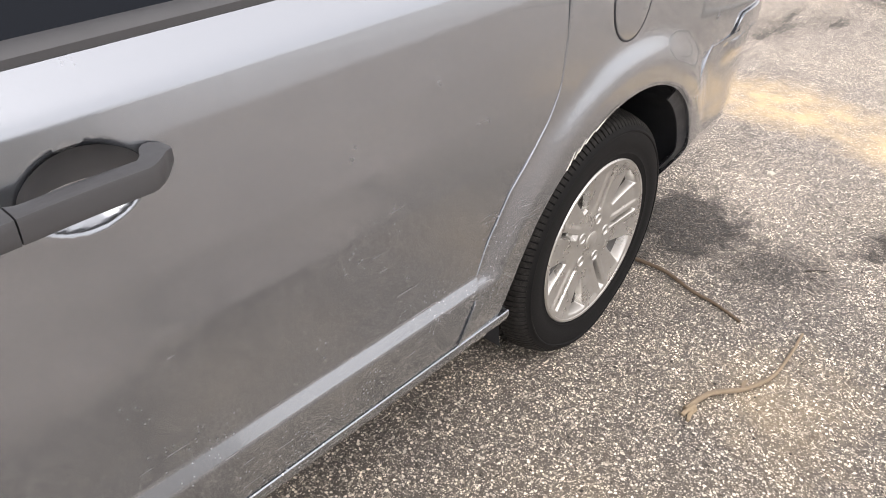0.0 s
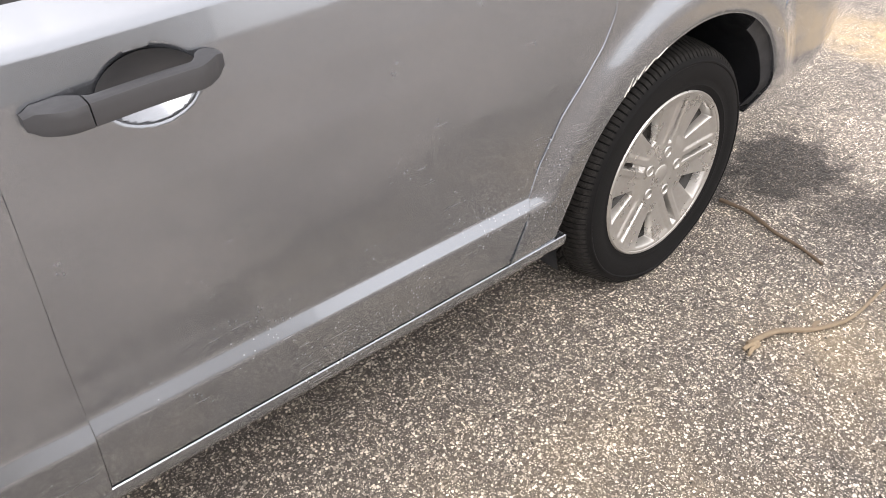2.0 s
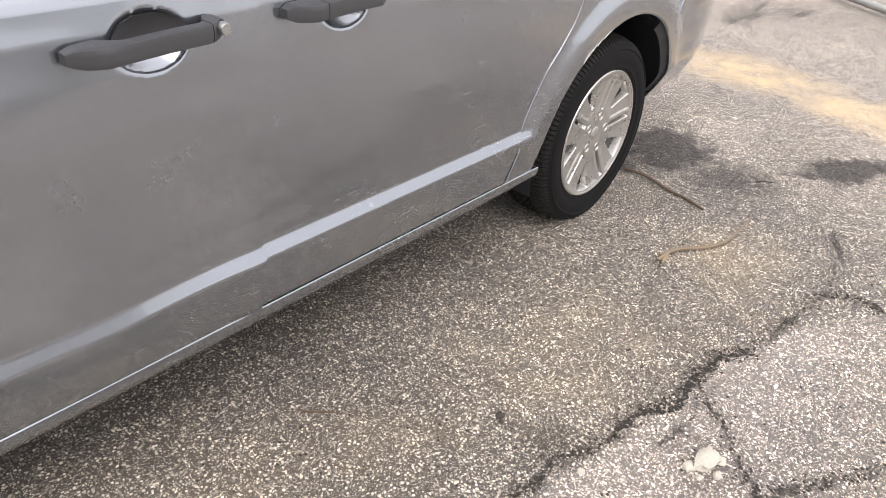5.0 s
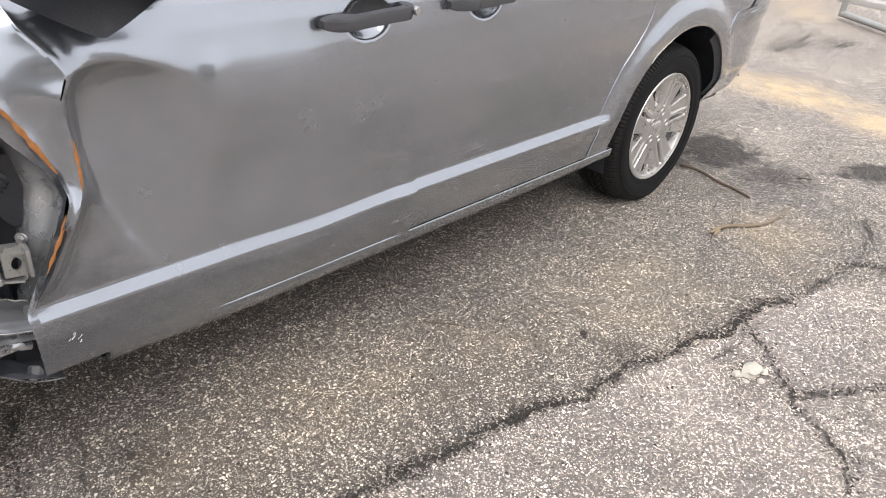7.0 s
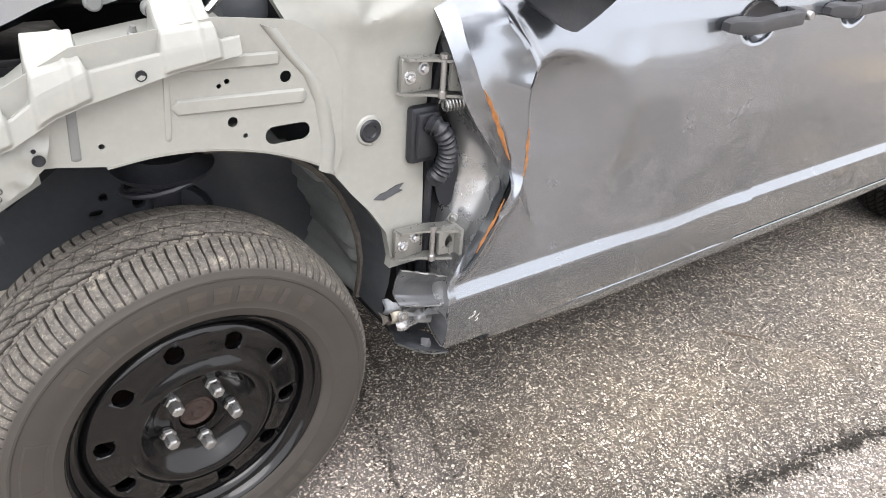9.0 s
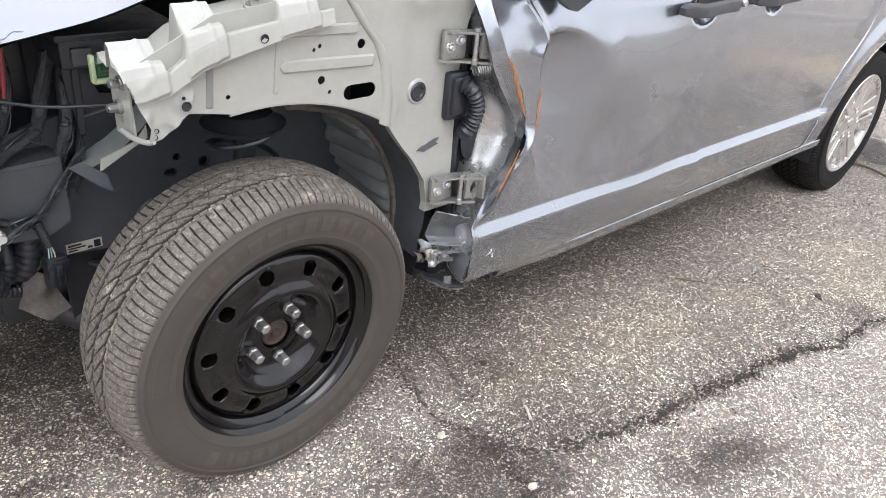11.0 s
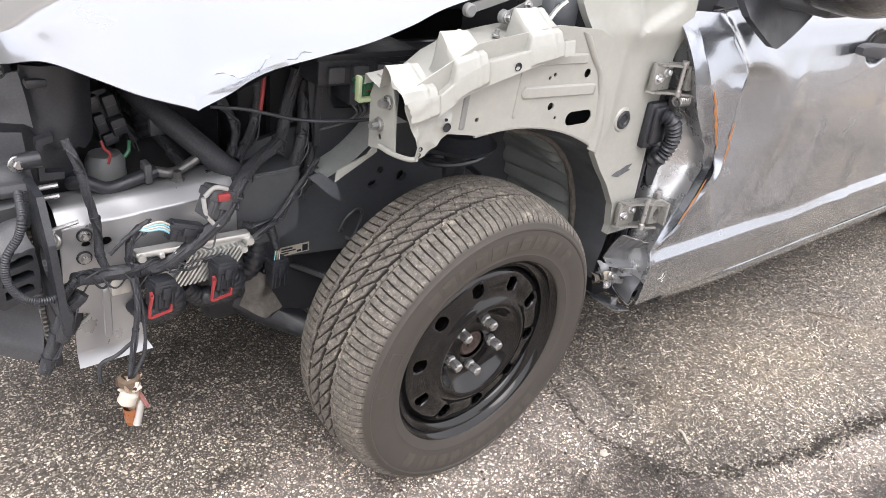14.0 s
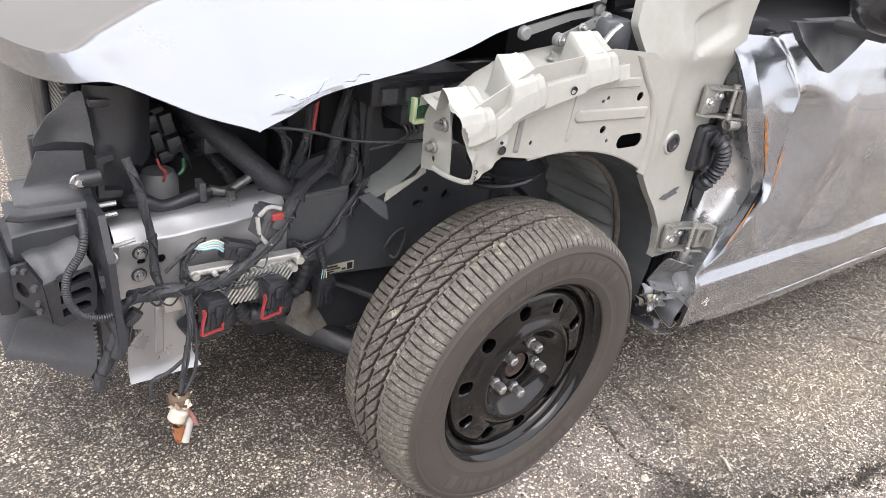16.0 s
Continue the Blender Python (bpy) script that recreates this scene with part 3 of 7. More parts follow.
def rise(x):
    """How much the shoulder line and the belt climb towards the rear."""
    return 0.012 * (x - 1.7) if x < 1.7 else 0.042 * (x - 1.7)


def flank(x, z):
    """How far into the car its side lies at a height."""
    zz = z - rise(x) * smooth01((z - 0.8) / 0.25)
    y = float(np.interp(zz, PROFILE_Z, PROFILE_Y))
    flat = float(np.interp(zz, [0.30, 0.345, 0.4, 0.6], [0.03, 0.012, 0.004, 0.006]))
    if zz < 0.58:
        y += (flat - y) * smooth01((x - 2.5) / 0.14)
    y += 0.10 * max(0.0, x - 3.35) ** 2 + 0.5 * max(0.0, x - 3.75) ** 2
    y += 0.02 * max(0.0, 1.1 - x) ** 2
    return y


DOOR_REAR = ([0.33, 0.359, 0.503, 0.594, 0.688, 0.76, 0.815, 0.87, 0.947, 1.04, 1.2], [2.463, 2.469, 2.516, 2.550, 2.603, 2.666, 2.711, 2.740, 2.748, 2.748, 2.748])
# the front door's three creases, from the sill up: leading hem, rusty fold, ridge of the hollow
GAP = ([0.33, 0.366, 0.497, 0.658, 0.791, 0.926, 1.13], [1.549, 1.553, 1.562, 1.569, 1.578, 1.586, 1.594])
HEM = ([0.335, 0.36, 0.505, 0.588, 0.674, 0.736, 0.799, 0.868, 0.925, 1.014, 1.086, 1.12], [0.522, 0.522, 0.513, 0.555, 0.598, 0.621, 0.600, 0.548, 0.513, 0.492, 0.478, 0.478])
FOLD = ([0.335, 0.505, 0.66, 0.747, 0.80, 0.84, 0.898, 0.945, 1.02, 1.12], [0.530, 0.520, 0.592, 0.622, 0.612, 0.594, 0.566, 0.540, 0.520, 0.515])
RIDGE = ([0.335, 0.517, 0.633, 0.705, 0.754, 0.806, 0.872, 0.936, 0.974, 1.021, 1.06, 1.12], [0.545, 0.53, 0.588, 0.624, 0.646, 0.650, 0.648, 0.642, 0.660, 0.634, 0.606, 0.590])

# upper edge of the pushed-in pocket
ARCH = ([0.655, 0.68, 0.70, 0.73, 0.76, 0.79, 0.83, 0.863, 0.90, 0.935, 0.98], [0.935, 0.966, 0.976, 0.982, 0.980, 0.975, 0.963, 0.950, 0.930, 0.907, 0.872])


def bowl(x, z, xc, zc):
    """The scoop behind a door handle."""
    q = 1 - ((x - xc) / 0.070) ** 2 - ((z - zc) / 0.051) ** 2
    return 0.031 * max(0.0, q) * smooth01(q * 6.0)


def slide_skin(x, z):
    return flank(x, z - 0.003) + bowl(x, z, 1.796, 0.998)


def dented(x, z):
    """The front door's skin, pushed in behind its leading edge."""
    low = math.exp(-((x - 1.20) / 0.15) ** 2)
    y = flank(x, z + 0.004 * low * smooth01((0.75 - z) / 0.2)) - 0.006 * low * smooth01((0.72 - z) / 0.2) * smooth01((z - 0.35) / 0.08) - 0.0035 * smooth01((x - 1.46) / 0.09)
    y += (float(np.interp(z, [0.45, 0.50, 0.56], [-0.007, -0.001, 0.005])) - y) * 0.15 * smooth01((x - 0.85) / 0.25) * smooth01((1.5 - x) / 0.1) * smooth01((0.62 - z) / 0.06) * smooth01((z - 0.44) / 0.03)
    ridge = float(np.interp(z, *RIDGE))
    d = x - ridge
    tall = smooth01((z - 0.5) / 0.1) * smooth01((1.16 - z) / 0.18)
    top = float(np.interp(x, *ARCH))
    s = max(0.0, top - z)
    across = smooth01((0.985 - x) / 0.27)
    rim = float(np.interp(z, [0.53, 0.62, 0.70, 0.79, 0.86], [0.765, 0.712, 0.676, 0.655, 0.64]))
    hollow = smooth01((x - max(ridge, rim) + 0.006) / 0.045) * across * (1 - math.exp(-s / 0.06)) * min(1.0, max(0.0, (z - 0.525) / 0.34))
    y += 0.058 * hollow - 0.028 * math.exp(-(d / 0.03) ** 2) * tall
    y -= 0.006 * math.exp(-((x - 0.77) / 0.10) ** 2 - ((z - top - 0.012) / 0.03) ** 2)
    y -= 0.004 * math.exp(-((x - 0.965) / 0.035) ** 2) * smooth01((z - 0.68) / 0.1) * smooth01((0.99 - z) / 0.06)
    # the lower corner stands out again, with a soft fold above the step
    y -= 0.004 * math.exp(-((x - 0.64) / 0.05) ** 2 - ((z - 0.58) / 0.05) ** 2)
    fade = smooth01((1.45 - x) / 0.6) * smooth01((z - 0.53) / 0.1) * smooth01((1.08 - z) / 0.1)
    y += 0.007 * fade * noise.noise(Vector((x * 4.0, z * 5.0, 3.1)))
    y += 0.026 * smooth01((z - 0.84) / 0.26) * math.exp(-((x - 0.95) / 0.34) ** 2)
    y += 0.0016 * fade * noise.noise(Vector((x * 13.0, z * 15.0, 8.3)))
    y += 0.014 * fade * math.exp(-((x - 1.05) / 0.14) ** 2 - ((z - 0.72) / 0.16) ** 2)
    return y + bowl(x, z, 1.375, 0.992)


def side_panel(name, x0, x1, z0, z1, skin, nu, nv, label):
    """A panel between two upright edges, which are functions of the height."""
    heights = sorted(set([round(z0 + (z1 - z0) * k / nv, 4) for k in range(nv + 1)] + [z for z in (0.480, 0.485, 0.500, 0.513, 0.518, 1.066, 1.078, 1.088) if z0 < z < z1]))
    n = len(heights)

    def at(u, v):
        z = heights[round(v * (n - 1))]
        a, b = x0(z), x1(z)
        x = a + (b - a) * u
        z += rise(x) * smooth01((z - 0.8) / 0.25)
        return (x, skin(x, z), z)

    return grid_part(name, nu, n, at, PAINT, van, label, (0, 0.022, 0), 50)


front_door = side_panel("front_door", lambda z: float(np.interp(z, *RIDGE)), lambda z: float(np.interp(z, *GAP)) - 0.0008, 0.345, 1.115, dented, 150, 130, "dented silver front door with a torn leading edge")
sliding_door = side_panel("sliding_door", lambda z: float(np.interp(z, *GAP)) + 0.0008, lambda z: float(np.interp(z, *DOOR_REAR)) - 0.001, 0.357, 1.125, slide_skin, 280, 170, "silver sliding door with dirt splashes")


def fold_y(z, near):
    """How far out the torn front of the door stands; near: 0 at the hem, 1 at the fold, 2 at the ridge."""
    r = float(np.interp(z, *RIDGE))
    out = dented(r, z)
    mid = smooth01((z - 0.5) / 0.1) * (1 - 0.4 * smooth01((z - 0.88) / 0.25))
    lean = 0.17 * max(0.0, z - 0.92)
    return out + (0.030 * mid + lean if near == 0 else 0.008 * mid + lean if near == 1 else 0.0)


def strip(name, left, right, yl, yr, sag, z0, z1, mat, label="", nu=10, nv=70):
    def at(u, v):
        z = z0 + (z1 - z0) * v
        a, b = float(np.interp(z, *left)), float(np.interp(z, *right))
        y = fold_y(z, yl) * (1 - u) + fold_y(z, yr) * u + sag * math.sin(math.pi * u) * smooth01((z - 0.5) / 0.12) * (1 - 0.75 * smooth01((z - 0.90) / 0.12))
        y += 0.003 * noise.noise(Vector((u * 1.5, z * 25, 7.7))) * smooth01((z - 0.5) / 0.1)
        if sag > 0.008:  # a crest that turns its upper side to the sky
            y -= 0.026 * smooth01((0.782 - z) / 0.062) * smooth01((z - 0.655) / 0.06) * math.sin(math.pi * min(1.0, 0.12 + 0.76 * u)) ** 0.6
        return (a + (b - a) * u, y, z)

    return grid_part(name, nu, nv, at, mat, front_door, label)


strip("torn_fold", FOLD, RIDGE, 1, 2, 0.012, 0.345, 1.10, PAINT, "creased silver skin beside the ridge")
strip("leading_hem", HEM, FOLD, 0, 1, 0.004, 0.345, 1.10, PAINT, "bent silver leading hem")


def rust_strip(name, line, z0, z1, width, near, seed):
    def at(u, v):
        z = z0 + (z1 - z0) * v
        w = width * math.sin(math.pi * min(0.97, max(0.03, v))) ** 0.5 * (0.7 + 0.5 * noise.noise(Vector((z * 60, seed, 0))))
        x = float(np.interp(z, *line)) + w * (u - 0.5)
        return (x, fold_y(z, near) - 0.004 - 0.002 * math.sin(math.pi * u), z)

    grid_part(name, 4, 40, at, ORANGE_RUST, front_door, "orange surface rust along a crease")


rust_strip("rust_streak", FOLD, 0.80, 0.945, 0.016, 1, 1.0)
rust_strip("rust_streak", RIDGE, 0.76, 0.86, 0.010, 2, 2.0)
rust_strip("rust_streak", HEM, 0.60, 0.715, 0.013, 1, 3.0)


def hem_face(u, v):
    """The door's inner leading face, from the hem back into the car."""
    z = 0.42 + 0.66 * v
    e = float(np.interp(z, *HEM))
    y0 = fold_y(z, 0)
    x1 = 0.545 + 0.02 * v
    x = e + (x1 - e) * u + 0.012 * math.sin(u * 9.0) * (1 - u)
    return (x, y0 + (0.16 - y0) * u ** 0.8, z)


inner_face = grid_part("inner_leading_face", 24, 60, hem_face, SILVER, front_door, "silver inner face of the front door")

def jamb_at(u, v):
    z = 0.36 + 0.74 * v
    x = float(np.interp(z, *GAP)) + 0.03 * (u - 0.5)
    return (x, flank(x, z) + 0.009, z)


def rear_jamb_at(u, v):
    z = 0.36 + 0.76 * v
    x = float(np.interp(z, *DOOR_REAR)) + 0.03 * (u - 0.5)
    return (x, flank(x, z) + 0.008, z)


grid_part("door_jamb", 4, 50, jamb_at, PAINT, van)
grid_part("door_jamb", 4, 50, rear_jamb_at, PAINT, van)


def quarter_skin(x, z):
    y = flank(x, z)
    r = math.hypot(x - 3.075, z - 0.35)
    if z > 0.3:
        y -= 0.022 * smooth01((0.580 - r) / 0.09) * smooth01((r - 0.40) / 0.05) * smooth01((z - 0.36) / 0.22)
    return y


def inside_ray(poly, cx, cz, ang):
    """Distance from a point to a polygon's edge in a direction."""
    dx, dz, best = math.cos(ang), math.sin(ang), None
    for (ax, az), (bx, bz) in zip(poly, poly[1:]):
        ex, ez = bx - ax, bz - az
        det = dx * -ez + dz * ex
        if abs(det) < 1e-9:
            continue
        t = ((ax - cx) * -ez + (az - cz) * ex) / det
        s = (dx * (az - cz) - dz * (ax - cx)) / det
        if -1e-6 <= s <= 1 + 1e-6 and t > 0 and (best is None or t < best):
            best = t
    return best


ARCH_R = 0.438
front_line = [(x + 0.001, z) for z, x in zip(DOOR_REAR[0][1:-1], DOOR_REAR[1][1:-1])]
quarter_edge = [(2.482, 0.31)] + front_line + [(2.752, 1.168), (3.69, 1.208), (3.69, 0.855)]
seam = [(3.44, 0.745), (3.64, 0.785), (3.69, 0.855)]
turn_of = lambda q: math.atan2(q[1] - 0.35, q[0] - 3.075) % (2 * math.pi)
first = turn_of(seam[2]) + 0.002
arch_angles = sorted([a for a in map(turn_of, quarter_edge[1:-1] + seam) if first <= a <= math.pi + 0.02] + [first + (math.pi + 0.02 - first) * k / 139 for k in range(140)])
arch_n = len(arch_angles)


def quarter_at(u, v):
    ang = arch_angles[round(u * (arch_n - 1))]
    far = inside_ray(quarter_edge, 3.075, 0.35, ang) or 0.6
    rim = ARCH_R + (0.02 if u > 0.9 else 0.0) * (u - 0.9) * 10
    if ang < turn_of(seam[0]):
        rim = inside_ray(seam, 3.075, 0.35, ang) or rim
    r = rim + (max(far, rim + 0.004) - rim) * v ** 1.15
    x, z = 3.075 + r * math.cos(ang), 0.35 + r * math.sin(ang)
    return (x, quarter_skin(x, z), z)


def corner_at(u, v):
    x, z = 3.69 + 0.43 * u, 0.857 + 0.008 * u + (0.351 - 0.0 * u) * v + 0.018 * u * v
    return (x, quarter_skin(x, z), z)


grid_part("rear_corner_panel", 30, 24, corner_at, PAINT, van, "silver rear corner panel", (0, 0.03, 0), 50)
quarter = grid_part("rear_quarter_panel", arch_n, 46, quarter_at, PAINT, van, "silver rear quarter panel with a flared wheel arch", (0, 0.03, 0), 50)


def bumper_at(u, v):
    top = float(np.interp(u, [0, 0.28, 0.36, 1], [0.742, 0.783, 0.853, 0.868]))
    low = 0.368 + 0.035 * u
    z = low + (top - low) * v
    r = ARCH_R + 0.003
    x0 = 3.075 + math.sqrt(max(0.0, r * r - (z - 0.35) ** 2)) if z < 0.35 + r else 3.44
    x = x0 + (4.14 - x0) * u
    y = quarter_skin(x, max(z, 0.37)) + 0.003 + 0.07 * smooth01((0.52 - z) / 0.2) - 0.012 * smooth01((z - 0.70) / 0.06) * smooth01((x - 3.6) / 0.1)
    return (x, y, z)


rear_bumper = grid_part("rear_bumper", 50, 40, bumper_at, PAINT, van, "silver plastic rear bumper corner", (0, 0.03, 0), 50)

# rocker under the doors: a rounded strip with a sharp top edge
rocker_profile = [(0.35, 0.034), (0.3515, 0.0085), (0.3495, 0.0060), (0.340, 0.0052), (0.318, 0.012), (0.295, 0.03), (0.275, 0.07), (0.27, 0.12)]


def rocker_at(u, v):
    z, y = rocker_profile[round(v * 7)]
    x = 0.66 + 1.995 * u
    tip = smooth01((1.02 - x) / 0.36)
    return (x, y + 0.016 * tip, z)


grid_part("rocker_panel", 60, 8, rocker_at, PAINT, van, "silver rocker panel below the doors", (0, 0.02, 0))
part("sill", box_bm((0.56, 0.095, 0.302), (2.66, 0.18, 0.36), 0.02), GREY_COAT, van)

# body core behind the panels
core = [(0.64, 0.36), (2.70, 0.36), (2.78, 0.8), (2.78, 1.1), (0.68, 1.1)]
part("body_shell", side_plate(core, [], 0.085, WIDTH - 0.17), DARK, van, "dark inner body shell", False)


def arched(u, v, r, y0, y1, centre, a0, a1):
    a = a0 + (a1 - a0) * u
    return (centre[0] + r * math.cos(a), y0 + (y1 - y0) * v, centre[2] + r * math.sin(a))


def arch_y(a):
    """Where the turned-in edge of the rear arch lies at an angle round it."""
    x, z = 3.075 + 0.441 * math.cos(a), 0.35 + 0.441 * math.sin(a)
    return quarter_skin(x, max(z, 0.37)) + 0.008 + 0.07 * smooth01((0.52 - z) / 0.2) * (1 if a < 1.6 else 0)


grid_part("rear_wheelhouse", 64, 12, lambda u, v: arched(u, v, 0.442, arch_y(0.10 + 3.3 * u), 0.45, (3.075, 0, 0.35), 0.10, 3.40), PLASTIC, van, "black rear wheel arch liner")
grid_part("liner_flange", 30, 6, lambda u, v: (3.075 + (0.444 - 0.034 * v) * math.cos(0.12 + 0.9 * u), arch_y(0.12 + 0.9 * u) + 0.004 + 0.012 * v, 0.35 + (0.444 - 0.034 * v) * math.sin(0.12 + 0.9 * u)), PLASTIC, van, "", (0, 0.004, 0))
part("floor_pan", box_bm((0.75, 0.46, 0.30), (4.05, 1.86, 0.37), 0.0), DARK, van, "dark underbody floor")

part("door_edge", tube_bm([(float(np.interp(z, *DOOR_REAR)) + 0.0005, flank(float(np.interp(z, *DOOR_REAR)), z + 0.02) + 0.0004, z + rise(2.74) * smooth01((z - 0.8) / 0.25)) for z in np.linspace(0.36, 1.09, 30)], 0.0026, 8, 2), PAINT, sliding_door, "bright hem along the door's rear edge")

# belt, glass, roof and the rest of the shell
def belt_at(u, v):
    x = 0.75 + 3.3 * u
    z = 1.118 + rise(x)
    prof = [(0.0, 0.060), (0.004, 0.052), (0.014, 0.052), (0.022, 0.060), (0.025, 0.085)]
    dz, y = prof[round(v * 4)]
    return (x, y + (0.10 * max(0.0, x - 3.35) ** 2), z + dz)


part_belt = grid_part("belt_moulding", 60, 5, belt_at, HANDLE, van, "black rubber belt moulding")


def glass_at(u, v):
    x = 0.95 + 2.95 * u + 0.5 * v * (1 - u)
    return (x, 0.078 + 0.17 * v + 0.10 * max(0.0, x - 3.35) ** 2, 1.138 + rise(x) + 0.44 * v)


grid_part("side_window", 40, 8, glass_at, GLASS_DARK, van, "dark tinted side glass")


def roof_at(u, v):
    x = 1.35 + 2.6 * u
    s = 2 * v - 1
    return (x, 1.0 + 0.76 * s, 1.60 + 0.12 * (1 - s * s) - 0.05 * (2 * u - 1) ** 2)


grid_part("roof", 24, 20, roof_at, PAINT, van, "silver roof")
grid_part("windscreen", 12, 20, lambda u, v: (0.45 + 0.95 * u, 1.0 + (0.85 - 0.1 * u) * (2 * v - 1), 1.12 + 0.48 * u + 0.08 * (1 - (2 * v - 1) ** 2)), GLASS_DARK, van, "dark windscreen")
grid_part("tailgate", 20, 20, lambda u, v: (4.13 - 0.22 * v + 0.05 * (1 - (2 * u - 1) ** 2), 1.0 + (0.93 - 0.17 * v) * (2 * u - 1), 0.85 + 0.75 * v), PAINT, van, "silver tailgate")
grid_part("rear_bumper_face", 20, 8, lambda u, v: (4.15 + 0.06 * (1 - (2 * u - 1) ** 2), 1.0 + 0.83 * (2 * u - 1), 0.36 + 0.5 * v), PAINT, van)
grid_part("far_side", 40, 30, lambda u, v: (0.5 + 3.6 * u, WIDTH - flank(0.5 + 3.6 * u, 0.3 + 0.82 * v), 0.3 + 0.82 * v), PAINT, van, "silver far side of the body")
grid_part("far_window", 30, 8, lambda u, v: (glass_at(u, v)[0], WIDTH - glass_at(u, v)[1], glass_at(u, v)[2]), GLASS_DARK, van)
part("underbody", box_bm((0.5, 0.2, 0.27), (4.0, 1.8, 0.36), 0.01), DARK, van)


# ---- minivan: front end ----
TREAD = 62


def tread_depth(a, s):
    """Groove depth at angle a and place s (0 to 1) across the tread, from the outer side."""
    turn = a / (2 * math.pi) * TREAD
    side = min(s, 1 - s)
    deep = 0.0
    if side < 0.185:  # shoulder blocks cut by slots
        k = (2 * turn + 0.9 * side) % 1.0
        if k < 0.20 - 0.4 * abs(side - 0.09):
            deep = 0.0065
    if abs(side - 0.195) < 0.006:
        deep = 0.004
    for g, phase in ((0.27, 0.0), (0.50, 0.35), (0.73, 0.7)):  # wavy grooves all round
        wave = ((turn + phase) % 1.0 - 0.5) * 0.030
        if abs(s - g - wave) < 0.024:
            deep = max(deep, 0.0078)
        f = (s - g) / 0.23  # a slanting slot tapers away inwards from each groove
        if 0.0 < f < 0.82 and g < 0.7:
            if (turn + phase + 0.4 - 1.7 * f) % 1.0 < 0.27 * (1.0 - 0.7 * f):
                deep = max(deep, 0.0068)
        if 0.30 < f < 0.95 and g < 0.7 and (turn + phase + 0.55 * f + 0.1) % 1.0 < 0.06:
            deep = max(deep, 0.0028)
    if 0.20 < s < 0.25 and (turn * 2 + 3.0 * s) % 1.0 < 0.10:
        deep = max(deep, 0.004)
    return deep


def tyre(name, hub, rubber, parent, label, segs, across, grow=1.0):
    # sidewall and tread section as (radius, along the axle), the outer face at zero
    wall = [(0.231, 0.014), (0.234, 0.006), (0.240, 0.002), (0.249, 0.000), (0.252, -0.0015), (0.256, -0.0005), (0.270, -0.004), (0.288, -0.006), (0.303, -0.005), (0.310, -0.0035), (0.3125, -0.0055), (0.316, -0.005), (0.318, -0.002), (0.323, 0.0005)]
    width, R = 0.236, 0.357
    shoulder = [(0.3265, 0.0025), (0.3285, 0.0045), (0.333, 0.008), (0.3375, 0.0125), (0.341, 0.0175), (0.3435, 0.023), (0.3455, 0.030)]
    verts, faces, tread_height = [], [], []
    prof = [(r, h, None) for r, h in wall + shoulder]
    for k in range(across):
        s = k / (across - 1)
        prof.append((R - 0.010 * abs(2 * s - 1) ** 2.6, 0.034 + (width - 0.068) * s, s))
    prof += [(r, width - h, None) for r, h in (wall + shoulder)[::-1]]
    ca = [(math.cos(2 * math.pi * k / segs), math.sin(2 * math.pi * k / segs), 2 * math.pi * k / segs) for k in range(segs)]
    for r, h, s in prof:
        r *= grow
        for c, d, a in ca:
            q = r if s is None else r - tread_depth(a, s)
            if s is None and r > 0.3275 * grow and (a / (2 * math.pi) * 2 * TREAD) % 1.0 < 0.15:
                q -= 0.004
            # 1 on block tops, falling with groove depth for the painted shade
            tread_height.append((0.5 + 0.5 * smooth01((r / grow - 0.320) / 0.022) - 0.5 * (r - q) / 0.004 if r > q else 0.5 + 0.5 * smooth01((r / grow - 0.320) / 0.022)) if s is None else 1.0 - (r - q) / 0.008)
            z = max(hub.z + q * d, 0.003)
            bulge = 0.010 * smooth01((0.07 - z) / 0.07) * (1 if h < width / 2 else -1)
            verts.append((hub.x + q * c, hub.y + h - bulge, z))
    for j in range(len(prof) - 1):
        for k in range(segs):
            m = (k + 1) % segs
            faces.append((j * segs + k, j * segs + m, (j + 1) * segs + m, (j + 1) * segs + k))
    ob = centred(name, verts, faces, rubber, parent, label, True, 32)
    ob.data.attributes.new("tread_height", "FLOAT", "POINT").data.foreach_set("value", np.array(tread_height, np.float32))
    return ob


def sidewall_bar(hub, a0, a1, r0, r1, parent, rubber, lift=0.0008, grow=1.0):
    """A raised mark moulded on the sidewall, between two angles and two radii."""
    n, radii = 5, (r0, r0 + (r1 - r0) * 0.33, r0 + (r1 - r0) * 0.67, r1)
    verts = []
    for d in (-lift, 0.003):
        for r in radii:
            y = hub.y - 0.010 + float(np.interp(r, [0.252, 0.256, 0.270, 0.288, 0.303, 0.310], [-0.0015, -0.0005, -0.004, -0.006, -0.005, -0.0035]))
            for k in range(n):
                a = a0 + (a1 - a0) * k / (n - 1)
                verts.append((hub.x + grow * r * math.cos(a), y + d, hub.z + grow * r * math.sin(a)))
    q, m = 4 * n, 3 * n
    faces = [(j * n + k, j * n + k + 1, (j + 1) * n + k + 1, (j + 1) * n + k) for j in range(3) for k in range(n - 1)]
    faces += [(k, k + 1, q + k + 1, q + k) for k in range(n - 1)] + [(m + k, m + k + 1, q + m + k + 1, q + m + k) for k in range(n - 1)]
    faces += [(j * n, j * n + n, q + j * n + n, q + j * n) for j in range(3)] + [(j * n + n - 1, j * n + 2 * n - 1, q + j * n + 2 * n - 1, q + j * n + n - 1) for j in range(3)]
    centred("moulded_bar", verts, faces, rubber, parent, "", False)


